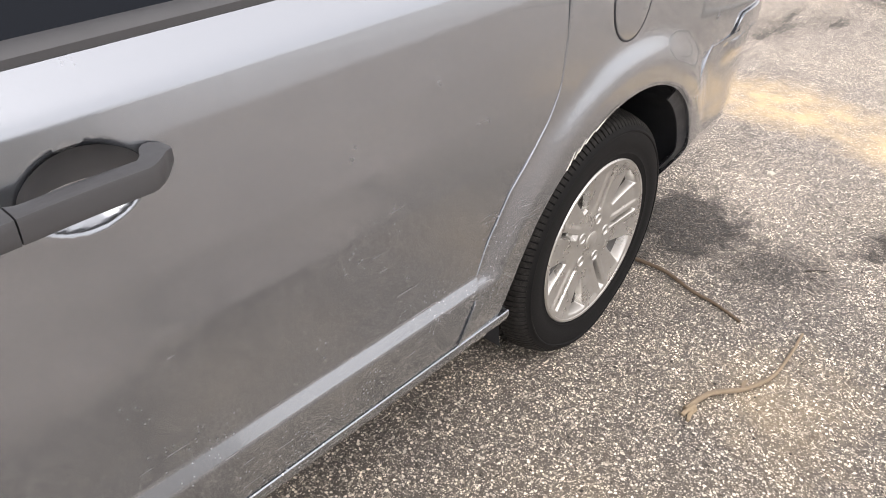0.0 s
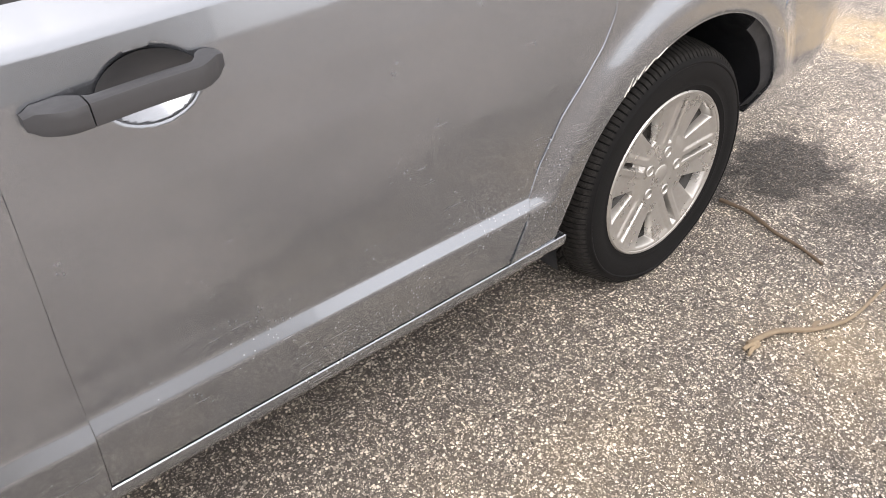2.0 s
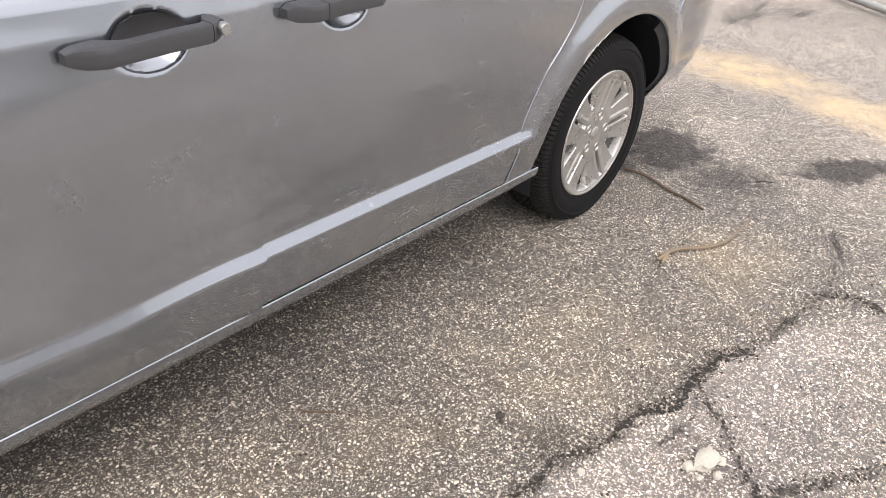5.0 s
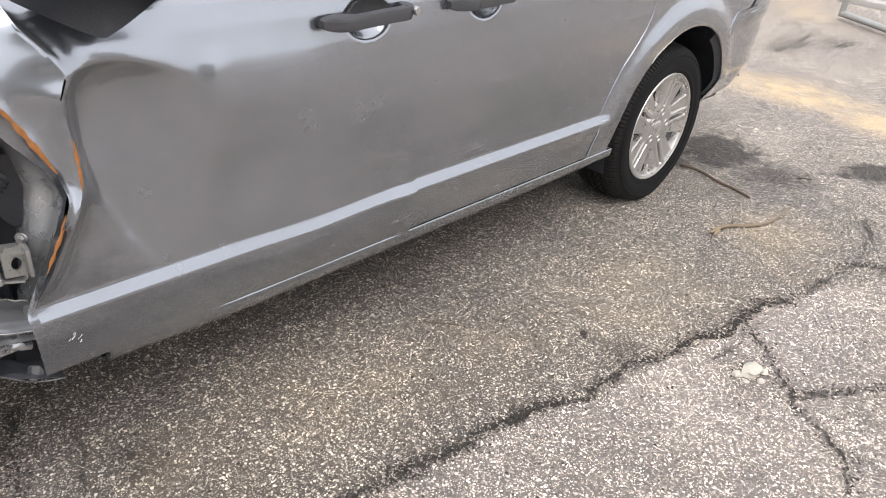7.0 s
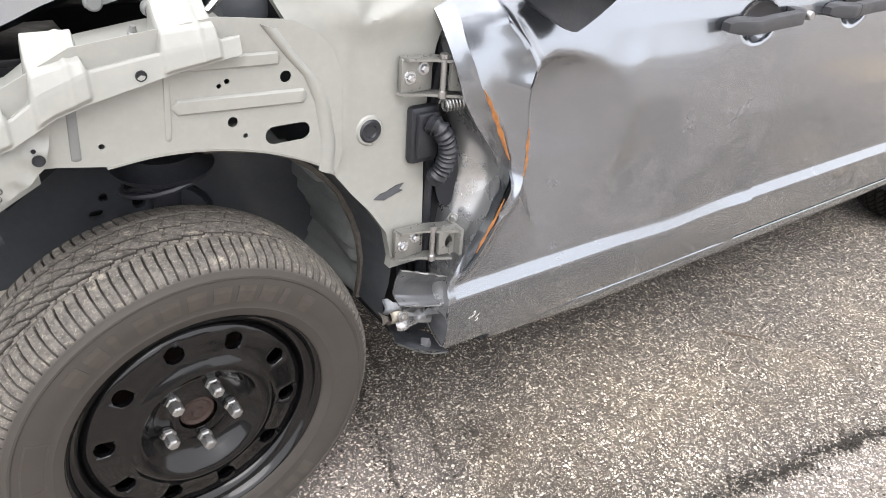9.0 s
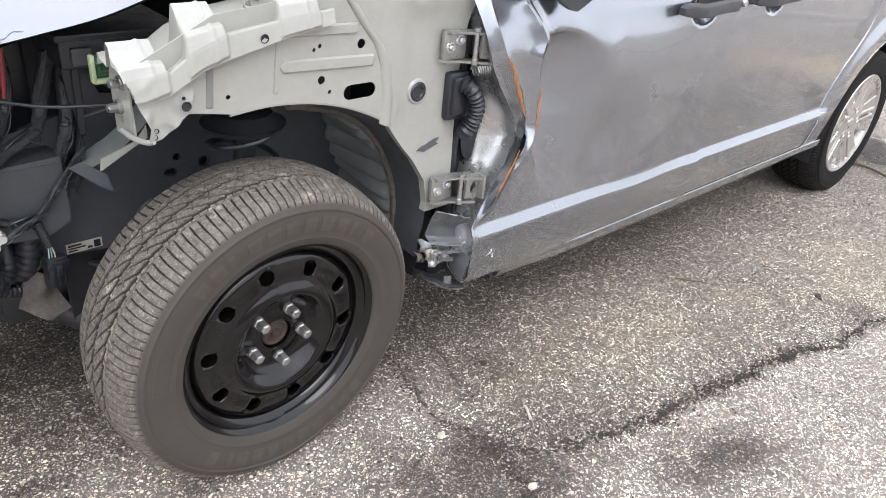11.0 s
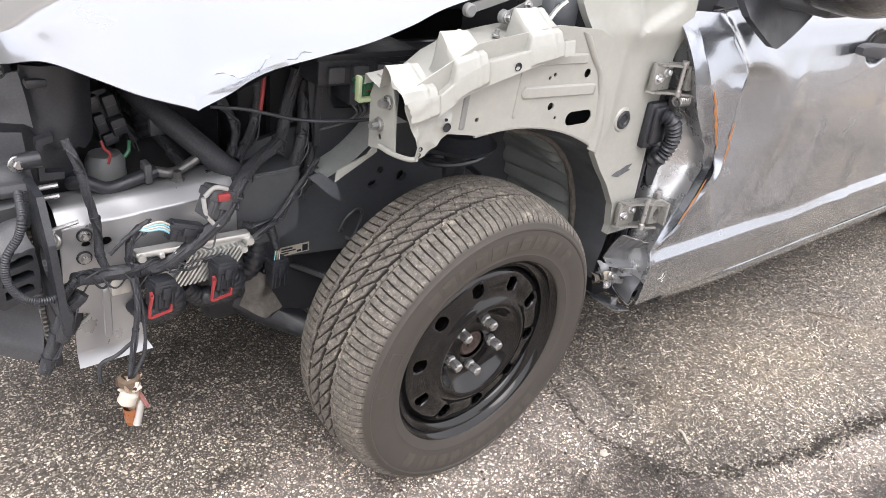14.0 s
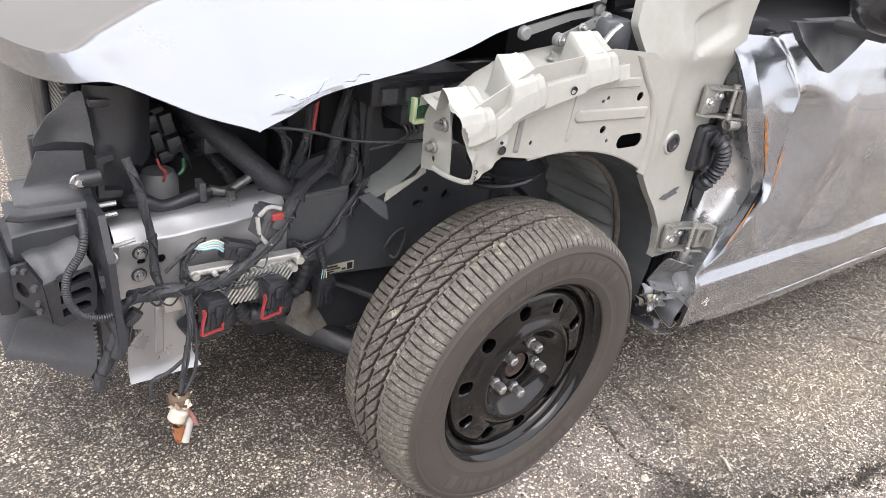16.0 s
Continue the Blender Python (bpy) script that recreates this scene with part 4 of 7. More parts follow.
def steel_wheel(hub, parent):
    """A black pressed-steel wheel with ten hand holes, seen from outside."""
    face = Vector((hub.x, hub.y, hub.z))
    m = Matrix.Translation(face) @ Matrix(((1.022, 0, 0, 0), (0, 0, 1, 0), (0, 1.022, 0, 0), (0, 0, 0, 1)))
    lip = [(0.238, 0.012), (0.239, 0.003), (0.234, -0.001), (0.228, 0.003), (0.223, 0.014), (0.212, 0.019), (0.206, 0.028), (0.200, 0.05), (0.192, 0.075), (0.19, 0.20), (0.215, 0.21)]
    rim = part("rim", turned(lip, 96, m), BLACK_STEEL, parent, "glossy black steel rim")
    bm = bmesh.new()
    segs, rows = 120, [(0.205, 0.040), (0.199, 0.026), (0.190, 0.021), (0.176, 0.018), (0.161, 0.017), (0.146, 0.017), (0.136, 0.013), (0.128, 0.005), (0.118, 0.004), (0.108, 0.012), (0.096, 0.028), (0.084, 0.039), (0.074, 0.042), (0.060, 0.041), (0.050, 0.039), (0.036, 0.039)]
    loops = [[bm.verts.new((r * math.cos(2 * math.pi * k / segs + 0.196), r * math.sin(2 * math.pi * k / segs + 0.196), h)) for k in range(segs)] for r, h in rows]
    for j, (a, b) in enumerate(zip(loops, loops[1:])):
        for k in range(segs):
            if j in (2, 3, 4) and k % 12 in (4, 5, 6, 7):
                continue
            bm.faces.new((a[k], a[(k + 1) % segs], b[(k + 1) % segs], b[k]))
    for k0 in range(0, segs, 12):  # round the openings off
        cx = 0.1683 * math.cos(2 * math.pi * (k0 + 6) / segs + 0.196)
        cz = 0.1683 * math.sin(2 * math.pi * (k0 + 6) / segs + 0.196)
        ring = [loops[2][k0 + 4 + i] for i in range(5)] + [loops[3][k0 + 8], loops[4][k0 + 8]] + [loops[5][k0 + 8 - i] for i in range(5)] + [loops[4][k0 + 4], loops[3][k0 + 4]]
        inner = []
        for v in ring:
            d = Vector((v.co.x - cx, v.co.y - cz, 0)).normalized() * 0.0175
            inner.append(bm.verts.new((cx + d.x, cz + d.y, v.co.z + 0.002)))
        deep = [bm.verts.new((v.co.x, v.co.y, v.co.z + 0.010)) for v in inner]
        for i in range(len(ring)):
            n = (i + 1) % len(ring)
            bm.faces.new((ring[i], ring[n], inner[n], inner[i]))
            bm.faces.new((inner[i], inner[n], deep[n], deep[i]))
    bm.transform(m)
    disc = part("disc", bm, BLACK_STEEL, parent, "dished black disc with round holes", True, 60)
    part("hub", turned([(0.0, 0.040), (0.010, 0.039), (0.012, 0.044), (0.022, 0.046), (0.028, 0.042), (0.032, 0.044), (0.036, 0.060)], 32, m), HUB_RUST, parent, "rusty wheel hub")
    for k in range(5):
        a = 2 * math.pi * k / 5 + 1.05
        n = m @ Matrix.Translation((0.0635 * math.cos(a), 0.0635 * math.sin(a), 0.0))
        nut = turned([(0.0, 0.008), (0.0075, 0.008), (0.0112, 0.010), (0.0125, 0.013), (0.0125, 0.028), (0.0100, 0.030), (0.0100, 0.033), (0.0135, 0.035), (0.0150, 0.042)], 6, n)
        part("lug_nut", nut, ZINC, parent, "", True, 25)
    part("valve", tube_bm([(hub.x - 0.030, hub.y + 0.045, hub.z + 0.200), (hub.x - 0.029, hub.y + 0.028, hub.z + 0.192), (hub.x - 0.028, hub.y + 0.020, hub.z + 0.188)], (0.0055, 0.0045), 10, 4), PLASTIC, rim, "short black tyre valve")
    drum = turned([(0.0, 0.12), (0.15, 0.12), (0.17, 0.13), (0.17, 0.19), (0.0, 0.2)], 48, m)
    part("brake_rotor", drum, HUB_RUST, parent, "dark rusty brake rotor behind the wheel")


def covered_wheel(hub, parent):
    m = Matrix.Translation(hub) @ Matrix(((1.03, 0, 0, 0), (0, 0, 1, 0), (0, 1.03, 0, 0), (0, 0, 0, 1)))
    part("rim", turned([(0.229, 0.012), (0.229, 0.004), (0.224, 0.002), (0.218, 0.008), (0.2, 0.03), (0.19, 0.06), (0.19, 0.2)], 72, m), BLACK_STEEL, parent)
    # cover: five pairs of spokes round deep pockets, each pair split by a groove
    c = Matrix.Translation((3.064, 0.017, 0.346)) @ Matrix(((1.055, 0, 0, 0), (0, 0, 1, 0), (0, 1.055, 0, 0), (0, 0, 0, 1)))
    turn0, step = 0.75, 2 * math.pi / 5
    rows = [0.022 + 0.199 * (j / 110) for j in range(111)]
    segs = 720

    def sunk(r, ang):
        """Depth below the spokes' crest."""
        a = ((ang - turn0 + step / 2) % step) - step / 2
        b = ((ang - turn0) % step) - step / 2
        wide = 0.010 + 0.36 * (r - 0.115)
        d1 = min(wide - abs(a) * r, (r - 0.112) * 1.1, 0.209 - r)
        d2 = min(0.0095 - abs(b) * r, (r - 0.085) * 0.6, (0.206 - r) * 0.7)
        deep = max(0.042 * smooth01(d1 / 0.013), (0.016 + 0.020 * smooth01((r - 0.115) / 0.012) * smooth01((0.190 - r) / 0.012)) * smooth01(d2 / 0.0065))
        deep += 0.004 * smooth01((abs(b) * r - 0.020) / 0.012) * smooth01((r - 0.08) / 0.03) * smooth01((0.215 - r) / 0.02)
        return deep

    bm = bmesh.new()
    loops = []
    for r in rows:
        loop = []
        for k in range(segs):
            ang = 2 * math.pi * k / segs
            deep = sunk(r, ang)
            dish = 0.002 + 0.018 * (1 - (r / 0.221) ** 2) - 0.003 * math.exp(-((r - 0.045) / 0.02) ** 2)
            loop.append(bm.verts.new((r * math.cos(ang), r * math.sin(ang), dish + deep)))
        loops.append(loop)
    for j in range(110):
        for k in range(segs):
            n = (k + 1) % segs
            bm.faces.new((loops[j][k], loops[j][n], loops[j + 1][n], loops[j + 1][k]))
    bm.transform(c)
    cover = part("wheel_cover", bm, COVER, parent, "silver plastic wheel cover with five double spokes", True, 85)
    m = c
    part("backing", turned([(0.214, 0.036), (0.10, 0.036), (0.0, 0.036)], 60, m), BLACK_STEEL, parent, "black wheel seen through the cover's openings")
    part("cover_ring", turned([(0.214, 0.006), (0.218, 0.001), (0.224, 0.000), (0.227, 0.004), (0.226, 0.010)], 96, m), COVER, parent)
    part("badge", turned([(0.0, 0.015), (0.022, 0.0155), (0.026, 0.0175), (0.028, 0.024)], 32, m), COVER, cover, "round centre badge")
    for k in range(5):
        a = step * (k + 0.5) + turn0
        n = m @ Matrix.Translation((0.062 * math.cos(a), 0.062 * math.sin(a), 0.0))
        part("lug_recess", turned([(0.0, 0.030), (0.0106, 0.030), (0.0115, 0.0165), (0.0135, 0.0135), (0.016, 0.0165)], 20, n), COVER, cover)
        if k in (3, 4):
            part("lug_nut", turned([(0.0, 0.016), (0.0075, 0.017), (0.0095, 0.020), (0.010, 0.03)], 6, n), ZINC, cover)


front_wheel = new("front_wheel")
hang(front_wheel, FRONT_HUB, van)
tagged(front_wheel, "black steel front wheel with a dusty tyre")
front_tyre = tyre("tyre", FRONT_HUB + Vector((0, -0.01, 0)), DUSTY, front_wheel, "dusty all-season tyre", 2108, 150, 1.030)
for k in range(11):  # worn maker's name as plain raised bars, at two places round the wheel
    for start in (2.34, 2.34 + math.pi):
        wide = 0.045 if k in (2, 9) else 0.105
        sidewall_bar(FRONT_HUB, start - 0.146 * k, start - 0.146 * k - wide, 0.267, 0.299, front_tyre, MOULDED, 0.0007, 1.030)
for r0, r1, a0, a1 in ((0.262, 0.265, 2.72, 3.08), (0.297, 0.300, 2.72, 3.08), (0.265, 0.297, 2.72, 2.73), (0.265, 0.297, 3.07, 3.08)):
    sidewall_bar(FRONT_HUB, a0, a1, r0, r1, front_tyre, MOULDED, 0.0006, 1.030)
steel_wheel(FRONT_HUB, front_wheel)
front_wheel.rotation_euler = (radians(2.0), 0.0, radians(3.0))  # knocked out of line
rear_wheel = new("rear_wheel")
hang(rear_wheel, REAR_HUB, van)
tagged(rear_wheel, "rear wheel with a silver plastic cover")
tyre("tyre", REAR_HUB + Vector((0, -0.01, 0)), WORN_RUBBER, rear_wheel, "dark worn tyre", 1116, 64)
covered_wheel(REAR_HUB, rear_wheel)
for hub in (FRONT_HUB, REAR_HUB):
    far = Vector((hub.x, WIDTH - hub.y, hub.z))
    m = Matrix.Translation(far) @ Matrix(((1, 0, 0, 0), (0, 0, -1, 0), (0, 1, 0, 0), (0, 0, 0, 1)))
    part("far_tyre", turned([(0.22, 0.01), (0.24, 0.0), (0.32, 0.0), (0.345, 0.02), (0.35, 0.11), (0.345, 0.2), (0.32, 0.22), (0.22, 0.21)], 48, m, True), RUBBER, van)
    part("far_rim", turned([(0.22, 0.01), (0.19, 0.05), (0.0, 0.06)], 32, m), BLACK_STEEL, van)

# ---- minivan: stripped front corner ----
APRON_Y, PILLAR_Y = 0.074, 0.080
DISC = Matrix(((1, 0, 0, 0), (0, 0, 1, 0), (0, 1, 0, 0), (0, 0, 0, 1)))


def bolt(at, way, r, parent, mat=None, length=0.010):
    """A flanged hex bolt head that points along way."""
    m = axis_frame(at, way)
    bm = turned([(0.0, length), (r * 0.8, length), (r, length * 0.8), (r, length * 0.25)], 6, m)
    part("bolt", bm, mat or ZINC, parent, "", True, 25)
    part("washer", turned([(r, length * 0.3), (r * 1.5, length * 0.25), (r * 1.65, 0.0)], 20, m), mat or ZINC, parent)


arc = [(0.535 * math.cos(a), 0.355 + 0.535 * math.sin(a)) for a in np.linspace(1.72, 1.0, 12)]
apron_outline = [(-0.24, 0.99), (-0.19, 0.90), (-0.14, 0.895)] + arc + [(0.291, 0.795), (0.305, 0.83), (0.305, 0.98), (0.29, 1.02), (0.262, 1.05), (0.22, 1.072), (0.10, 1.085), (-0.1, 1.06)]
apron_holes = [slot2(0.205, 0.888, 0.080, 0.031), ring2(0.205, 0.984, 0.0098), ring2(0.113, 0.922, 0.0085, 14), ring2(0.132, 0.896, 0.0042, 10), ring2(0.096, 0.982, 0.004, 10), ring2(0.109, 0.988, 0.0045, 10), ring2(-0.082, 0.916, 0.0045, 10)]
apron = part("apron_panel", side_plate(apron_outline, apron_holes, APRON_Y, 0.003), PRIMER, van, "pale primer inner fender apron with round and slotted holes", False)
# added dark sheet: shade behind the apron's holes, put in as colour
part("apron_shade_sheet", box_bm((-0.10, APRON_Y + 0.05, 0.90), (0.30, APRON_Y + 0.06, 0.985), 0), DARK, van, "", False)


def rib_bm(x0, z0, x1, z1, w, h, y):
    """A long pressed bead with rounded ends, standing h proud of a panel."""
    bm = bmesh.new()
    n, rows = 28, []
    way = Vector((x1 - x0, 0, z1 - z0))
    across = Vector((-way.z, 0, way.x)).normalized()
    for i in range(n):
        t = i / (n - 1)
        c = Vector((x0, y, z0)) + way * t
        end = min(t, 1 - t) * way.length
        half = w * math.sqrt(max(0.04, 1 - max(0.0, 1 - end / (0.5 * w)) ** 2))
        lift = h * smooth01(end / w * 1.4)
        rows.append([bm.verts.new(c + across * half * s - Vector((0, lift * (1 - abs(s) ** 10), 0))) for s in (-1, -0.9, -0.72, 0, 0.72, 0.9, 1)])
    for a, b in zip(rows, rows[1:]):
        for k in range(6):
            bm.faces.new((a[k], a[k + 1], b[k + 1], b[k]))
    return bm


for x0, z0, x1, z1, w in ((0.022, 0.958, 0.241, 0.949, 0.0125), (0.036, 1.020, 0.198, 1.016, 0.0105)):
    part("rib", rib_bm(x0, z0, x1, z1, w, 0.006, APRON_Y + 0.0005), PRIMER, apron)
part("lap_joint", rib_bm(0.012, 0.906, 0.022, 1.035, 0.005, 0.0025, APRON_Y + 0.0005), PRIMER, apron)
part("sealed_joint", rib_bm(-0.118, 0.899, -0.112, 0.985, 0.007, 0.0025, APRON_Y + 0.0005), GREY_PRIMER, apron, "grey sealed joint in the apron")


def flange_at(u, v):
    """The apron's rolled rear flange, laid over the hinge pillar."""
    z = 0.802 + 0.262 * v
    x = float(np.interp(z, [0.80, 0.86, 0.93, 0.975, 1.015, 1.064], [0.290, 0.294, 0.284, 0.266, 0.232, 0.196]))
    return (x - 0.030 + 0.034 * u, APRON_Y - 0.0075 * math.sin(math.pi * min(1.0, u * 1.15)) ** 0.7 + 0.002 * u, z + 0.012 * (0.5 - u))


grid_part("rolled_flange", 12, 40, flange_at, PRIMER, apron, "", (0, 0.004, 0))
part("seam_flange", tube_bm([(x, APRON_Y + 0.004, z - 0.002) for x, z in arc[::2]] + [(0.291, APRON_Y + 0.004, 0.795)], 0.0045, 6), PRIMER, apron)

# hinge pillar: a lofted sheet that rolls inwards towards the windscreen
pillar_low = ([0.36, 0.40, 0.50, 0.575, 0.64, 0.70, 0.74, 0.80, 0.9, 1.0, 1.06, 1.12, 1.32], [0.41, 0.405, 0.405, 0.418, 0.405, 0.365, 0.33, 0.285, 0.27, 0.26, 0.22, 0.19, 0.22])
pillar_high = ([0.36, 0.6, 0.9, 1.0, 1.06, 1.14, 1.32], [0.495, 0.495, 0.500, 0.515, 0.535, 0.575, 0.66])


def pillar_y(x, z):
    y = PILLAR_Y + 0.25 * max(0.0, z - 1.06) ** 1.3 - 0.012 * math.exp(-((z - 1.07) / 0.04) ** 2) * smooth01((x - 0.24) / 0.1)
    y += 0.22 * max(0.0, 0.30 - x) * smooth01((z - 1.0) / 0.1)
    # pressed pocket beside the windscreen pillar
    y += 0.016 * smooth01((0.045 - abs((z - 1.115) - 0.35 * (x - 0.40))) / 0.02) * smooth01((x - 0.33) / 0.04) * smooth01((0.52 - x) / 0.06)
    y -= 0.004 * math.exp(-((x - 0.31) / 0.02) ** 2) * smooth01((z - 0.8) / 0.05) * smooth01((1.05 - z) / 0.05)
    return y


def pillar_at(u, v):
    z = 0.555 + 0.765 * v
    a, b = float(np.interp(z, *pillar_low)), float(np.interp(z, *pillar_high))
    x = a + (b - a) * u
    return (x, pillar_y(x, z) + 0.03 * smooth01((u - 0.93) / 0.07), z)


pillar = grid_part("hinge_pillar", 60, 110, pillar_at, PRIMER, van, "pale primer hinge pillar", (0, 0.02, 0))
part("grommet", turned([(0.0, -0.002), (0.011, -0.003), (0.013, -0.006), (0.018, -0.007), (0.022, -0.004), (0.023, 0.0)], 28, Matrix.Translation((0.363, PILLAR_Y - 0.001, 0.864)) @ DISC), PLASTIC, pillar, "black rubber grommet")
part("grommet_seat", turned([(0.021, -0.004), (0.026, -0.003), (0.029, 0.001)], 28, Matrix.Translation((0.363, PILLAR_Y - 0.001, 0.864)) @ DISC), PRIMER, pillar)
sheet("scrape", [(0.374, 0.722), (0.388, 0.731), (0.402, 0.733), (0.422, 0.742), (0.440, 0.744), (0.430, 0.734), (0.438, 0.729), (0.415, 0.722), (0.396, 0.716)], PILLAR_Y - 0.0025, lambda x, z: 0.001 * noise.noise(Vector((x * 90, z * 90, 1))), GREY_COAT, pillar, "scraped bare metal patch")
part("pillar_inner", box_bm((0.51, 0.13, 0.34), (0.70, 0.3, 1.12), 0.01), DARK, van)
part("door_seal", tube_bm([(0.505, 0.10, 0.45), (0.508, 0.10, 0.7), (0.512, 0.10, 0.9), (0.535, 0.105, 1.0), (0.568, 0.115, 1.1), (0.64, 0.17, 1.3)], 0.013, 10), PLASTIC, pillar, "black rubber door seal")
# added dark sheet for the shade in the gap behind the pillar
part("pillar_shade_sheet", box_bm((0.495, 0.125, 0.4), (0.58, 0.13, 1.06), 0.0), DARK, van, "", False)


HINGE = worn("hinge_steel", (0.25, 0.25, 0.235), 0.36, 0.5, 0.15, 40.0)


def hinge(z, spring):
    """A folded steel hinge half: bolted plate, upper and lower flange, bracket and pin."""
    h = part("door_hinge", box_bm((0.414, 0.060, z - 0.034), (0.482, 0.074, z + 0.032), 0.006), HINGE, pillar, "bolted steel door hinge")
    for x, dz in ((0.432, -0.004), (0.460, 0.010)):
        bolt((x, 0.060, z + dz), (0, -1, 0), 0.0078, h, SILVER)
    lean = pose(0.414, 0.0, z, 0, 4, 0)
    part("upper_flange", plate_bm([(0.0, 0.072), (0.006, 0.050), (0.060, 0.042), (0.132, 0.014), (0.138, 0.060), (0.070, 0.074)], [], 0.005, lean @ Matrix.Translation((0, 0, 0.028))), HINGE, h, "", False)
    part("lower_flange", plate_bm([(0.0, 0.072), (0.010, 0.054), (0.052, 0.050), (0.118, 0.022), (0.126, 0.060), (0.060, 0.074)], [], 0.005, lean @ Matrix.Translation((0, 0, -0.036))), HINGE, h, "", False)
    part("door_bracket", side_plate([(0.500, z - 0.028), (0.546, z - 0.034), (0.546, z + 0.030), (0.514, z + 0.034), (0.500, z + 0.020)], [slot2(0.524, z - 0.004, 0.020, 0.034)], 0.030, 0.008), HINGE, h, "", False)
    part("knuckle", box_bm((0.538, 0.010, z - 0.032), (0.547, 0.062, z + 0.030), 0.003), HINGE, h)
    part("pin", turned([(0.0, 0.0), (0.008, 0.0), (0.008, 0.012), (0.0055, 0.014), (0.0055, 0.07), (0.008, 0.072), (0.008, 0.080), (0.0, 0.082)], 16, Matrix.Translation((0.490, 0.040, z - 0.042))), ZINC, h)
    bolt((0.548, 0.055, z + 0.045 if spring else z + 0.035), (-0.6, -0.8, 0), 0.007, h)
    if spring:
        coil = [(0.495 + 0.0009 * k, 0.042 + 0.012 * math.cos(k * math.pi / 4), z - 0.058 + 0.012 * math.sin(k * math.pi / 4)) for k in range(0, 48)]
        part("check_spring", tube_bm(coil, 0.0024, 6, 1), ZINC, h, "bright coil spring")
    else:
        bolt((0.535, 0.050, z - 0.045), (-0.6, -0.8, 0), 0.006, h)
    return h


hinge(0.962, True)
hinge(0.617, False)
# wiring boot between pillar and door
boot = part("boot_base", box_bm((0.440, 0.060, 0.785), (0.505, 0.084, 0.900), 0.012), PLASTIC, pillar, "black rubber boot base")
part("boot_collar", box_bm((0.450, 0.050, 0.80), (0.498, 0.064, 0.890), 0.014), PLASTIC, boot)
part("wiring_boot", tube_bm([(0.472, 0.052, 0.872), (0.486, 0.032, 0.862), (0.505, 0.030, 0.825), (0.508, 0.040, 0.785), (0.500, 0.052, 0.757), (0.516, 0.075, 0.748), (0.55, 0.10, 0.765)], 0.0145, 14, 10, 0.0055, 0.011), PLASTIC, pillar, "corrugated black rubber wiring boot")
part("door_plug", side_plate([(0.558 + 0.034 * math.cos(a), 0.735 + 0.075 * math.sin(a)) for a in np.linspace(0, 2 * math.pi, 28, endpoint=False)], [], 0.092, 0.004), PLASTIC, front_door, "black oval plug in the door's leading face")
bolt((0.566, 0.07, 1.004), (-0.7, -0.7, 0), 0.008, pillar)

# wheelhouse: dark rear panel, brown pinch flange, ribbed liner
PINCH = [(-0.262, 0.10, 0.722), (-0.20, 0.10, 0.752), (-0.15, 0.10, 0.790), (-0.09, 0.10, 0.855), (-0.04, 0.105, 0.888), (0.02, 0.12, 0.885), (0.09, 0.165, 0.848), (0.156, 0.195, 0.824), (0.221, 0.198, 0.807), (0.274, 0.198, 0.780), (0.317, 0.198, 0.745), (0.356, 0.198, 0.698), (0.384, 0.198, 0.640), (0.405, 0.198, 0.580), (0.414, 0.198, 0.520), (0.414, 0.198, 0.470), (0.405, 0.198, 0.420)]
pinch = spline(PINCH, 6)


def wheelhouse_at(u, v):
    p = pinch[round(u * (len(pinch) - 1))]
    fold = 0.010 * smooth01(0.62 - 0.75 * math.cos(u * 2 * math.pi * 22)) * smooth01(v / 0.1)
    fold += 0.010 * math.sin(u * 31 + 3.0 * v) * smooth01((u - 0.45) / 0.1) * smooth01(v / 0.15)
    return p + Vector((0, 0.22 * smooth01((-0.03 - p.x) / 0.10) * (1 - v) + 0.30 * v, 0)) + Vector((-0.5, 0, -0.35)).normalized() * fold


wheelhouse = grid_part("front_wheelhouse", len(pinch), 44, wheelhouse_at, LINER, van, "dark ribbed front wheelhouse")
part("pinch_flange", tube_bm(PINCH[6:], 0.0085, 8, 6, 0, 0.01, 0.25), BROWN_EDGE, wheelhouse, "grimy pinched flange edge")
LIP = ([0.40, 0.484, 0.511, 0.575, 0.64, 0.70, 0.75, 0.80, 0.85], [0.40, 0.41, 0.418, 0.425, 0.41, 0.37, 0.335, 0.29, 0.20])
PIN = ([0.40, 0.42, 0.47, 0.52, 0.58, 0.64, 0.698, 0.745, 0.78, 0.807, 0.824], [0.40, 0.405, 0.414, 0.414, 0.405, 0.384, 0.356, 0.317, 0.274, 0.221, 0.156])


def lip_at(u, v):
    z = 0.425 + 0.415 * v
    a, b = float(np.interp(z, *PIN)), float(np.interp(z, *LIP))
    return (a + (b - a) * u, 0.196 - 0.110 * smooth01(u) + 0.008 * math.sin(math.pi * u), z)


# the panel's shade is in its colour
grid_part("wheelhouse_panel", 16, 40, lip_at, SHADE_GREY, wheelhouse, "wheelhouse panel with shade put into its dark grey")
wall_holes = [slot2(-0.053, 0.62, 0.03, 0.018), ring2(-0.035, 0.655, 0.009, 14), ring2(0.03, 0.63, 0.014, 14), ring2(-0.21, 0.70, 0.006, 10), ring2(-0.30, 0.60, 0.006, 10)]
inner = part("inner_fender", side_plate([(-0.40, 0.50), (-0.30, 0.475), (-0.1, 0.455), (0.45, 0.42), (0.45, 0.96), (-0.22, 0.96), (-0.24, 0.80), (-0.40, 0.76)], wall_holes, 0.45, 0.015), GREY_COAT, van, "grey inner fender wall", False)
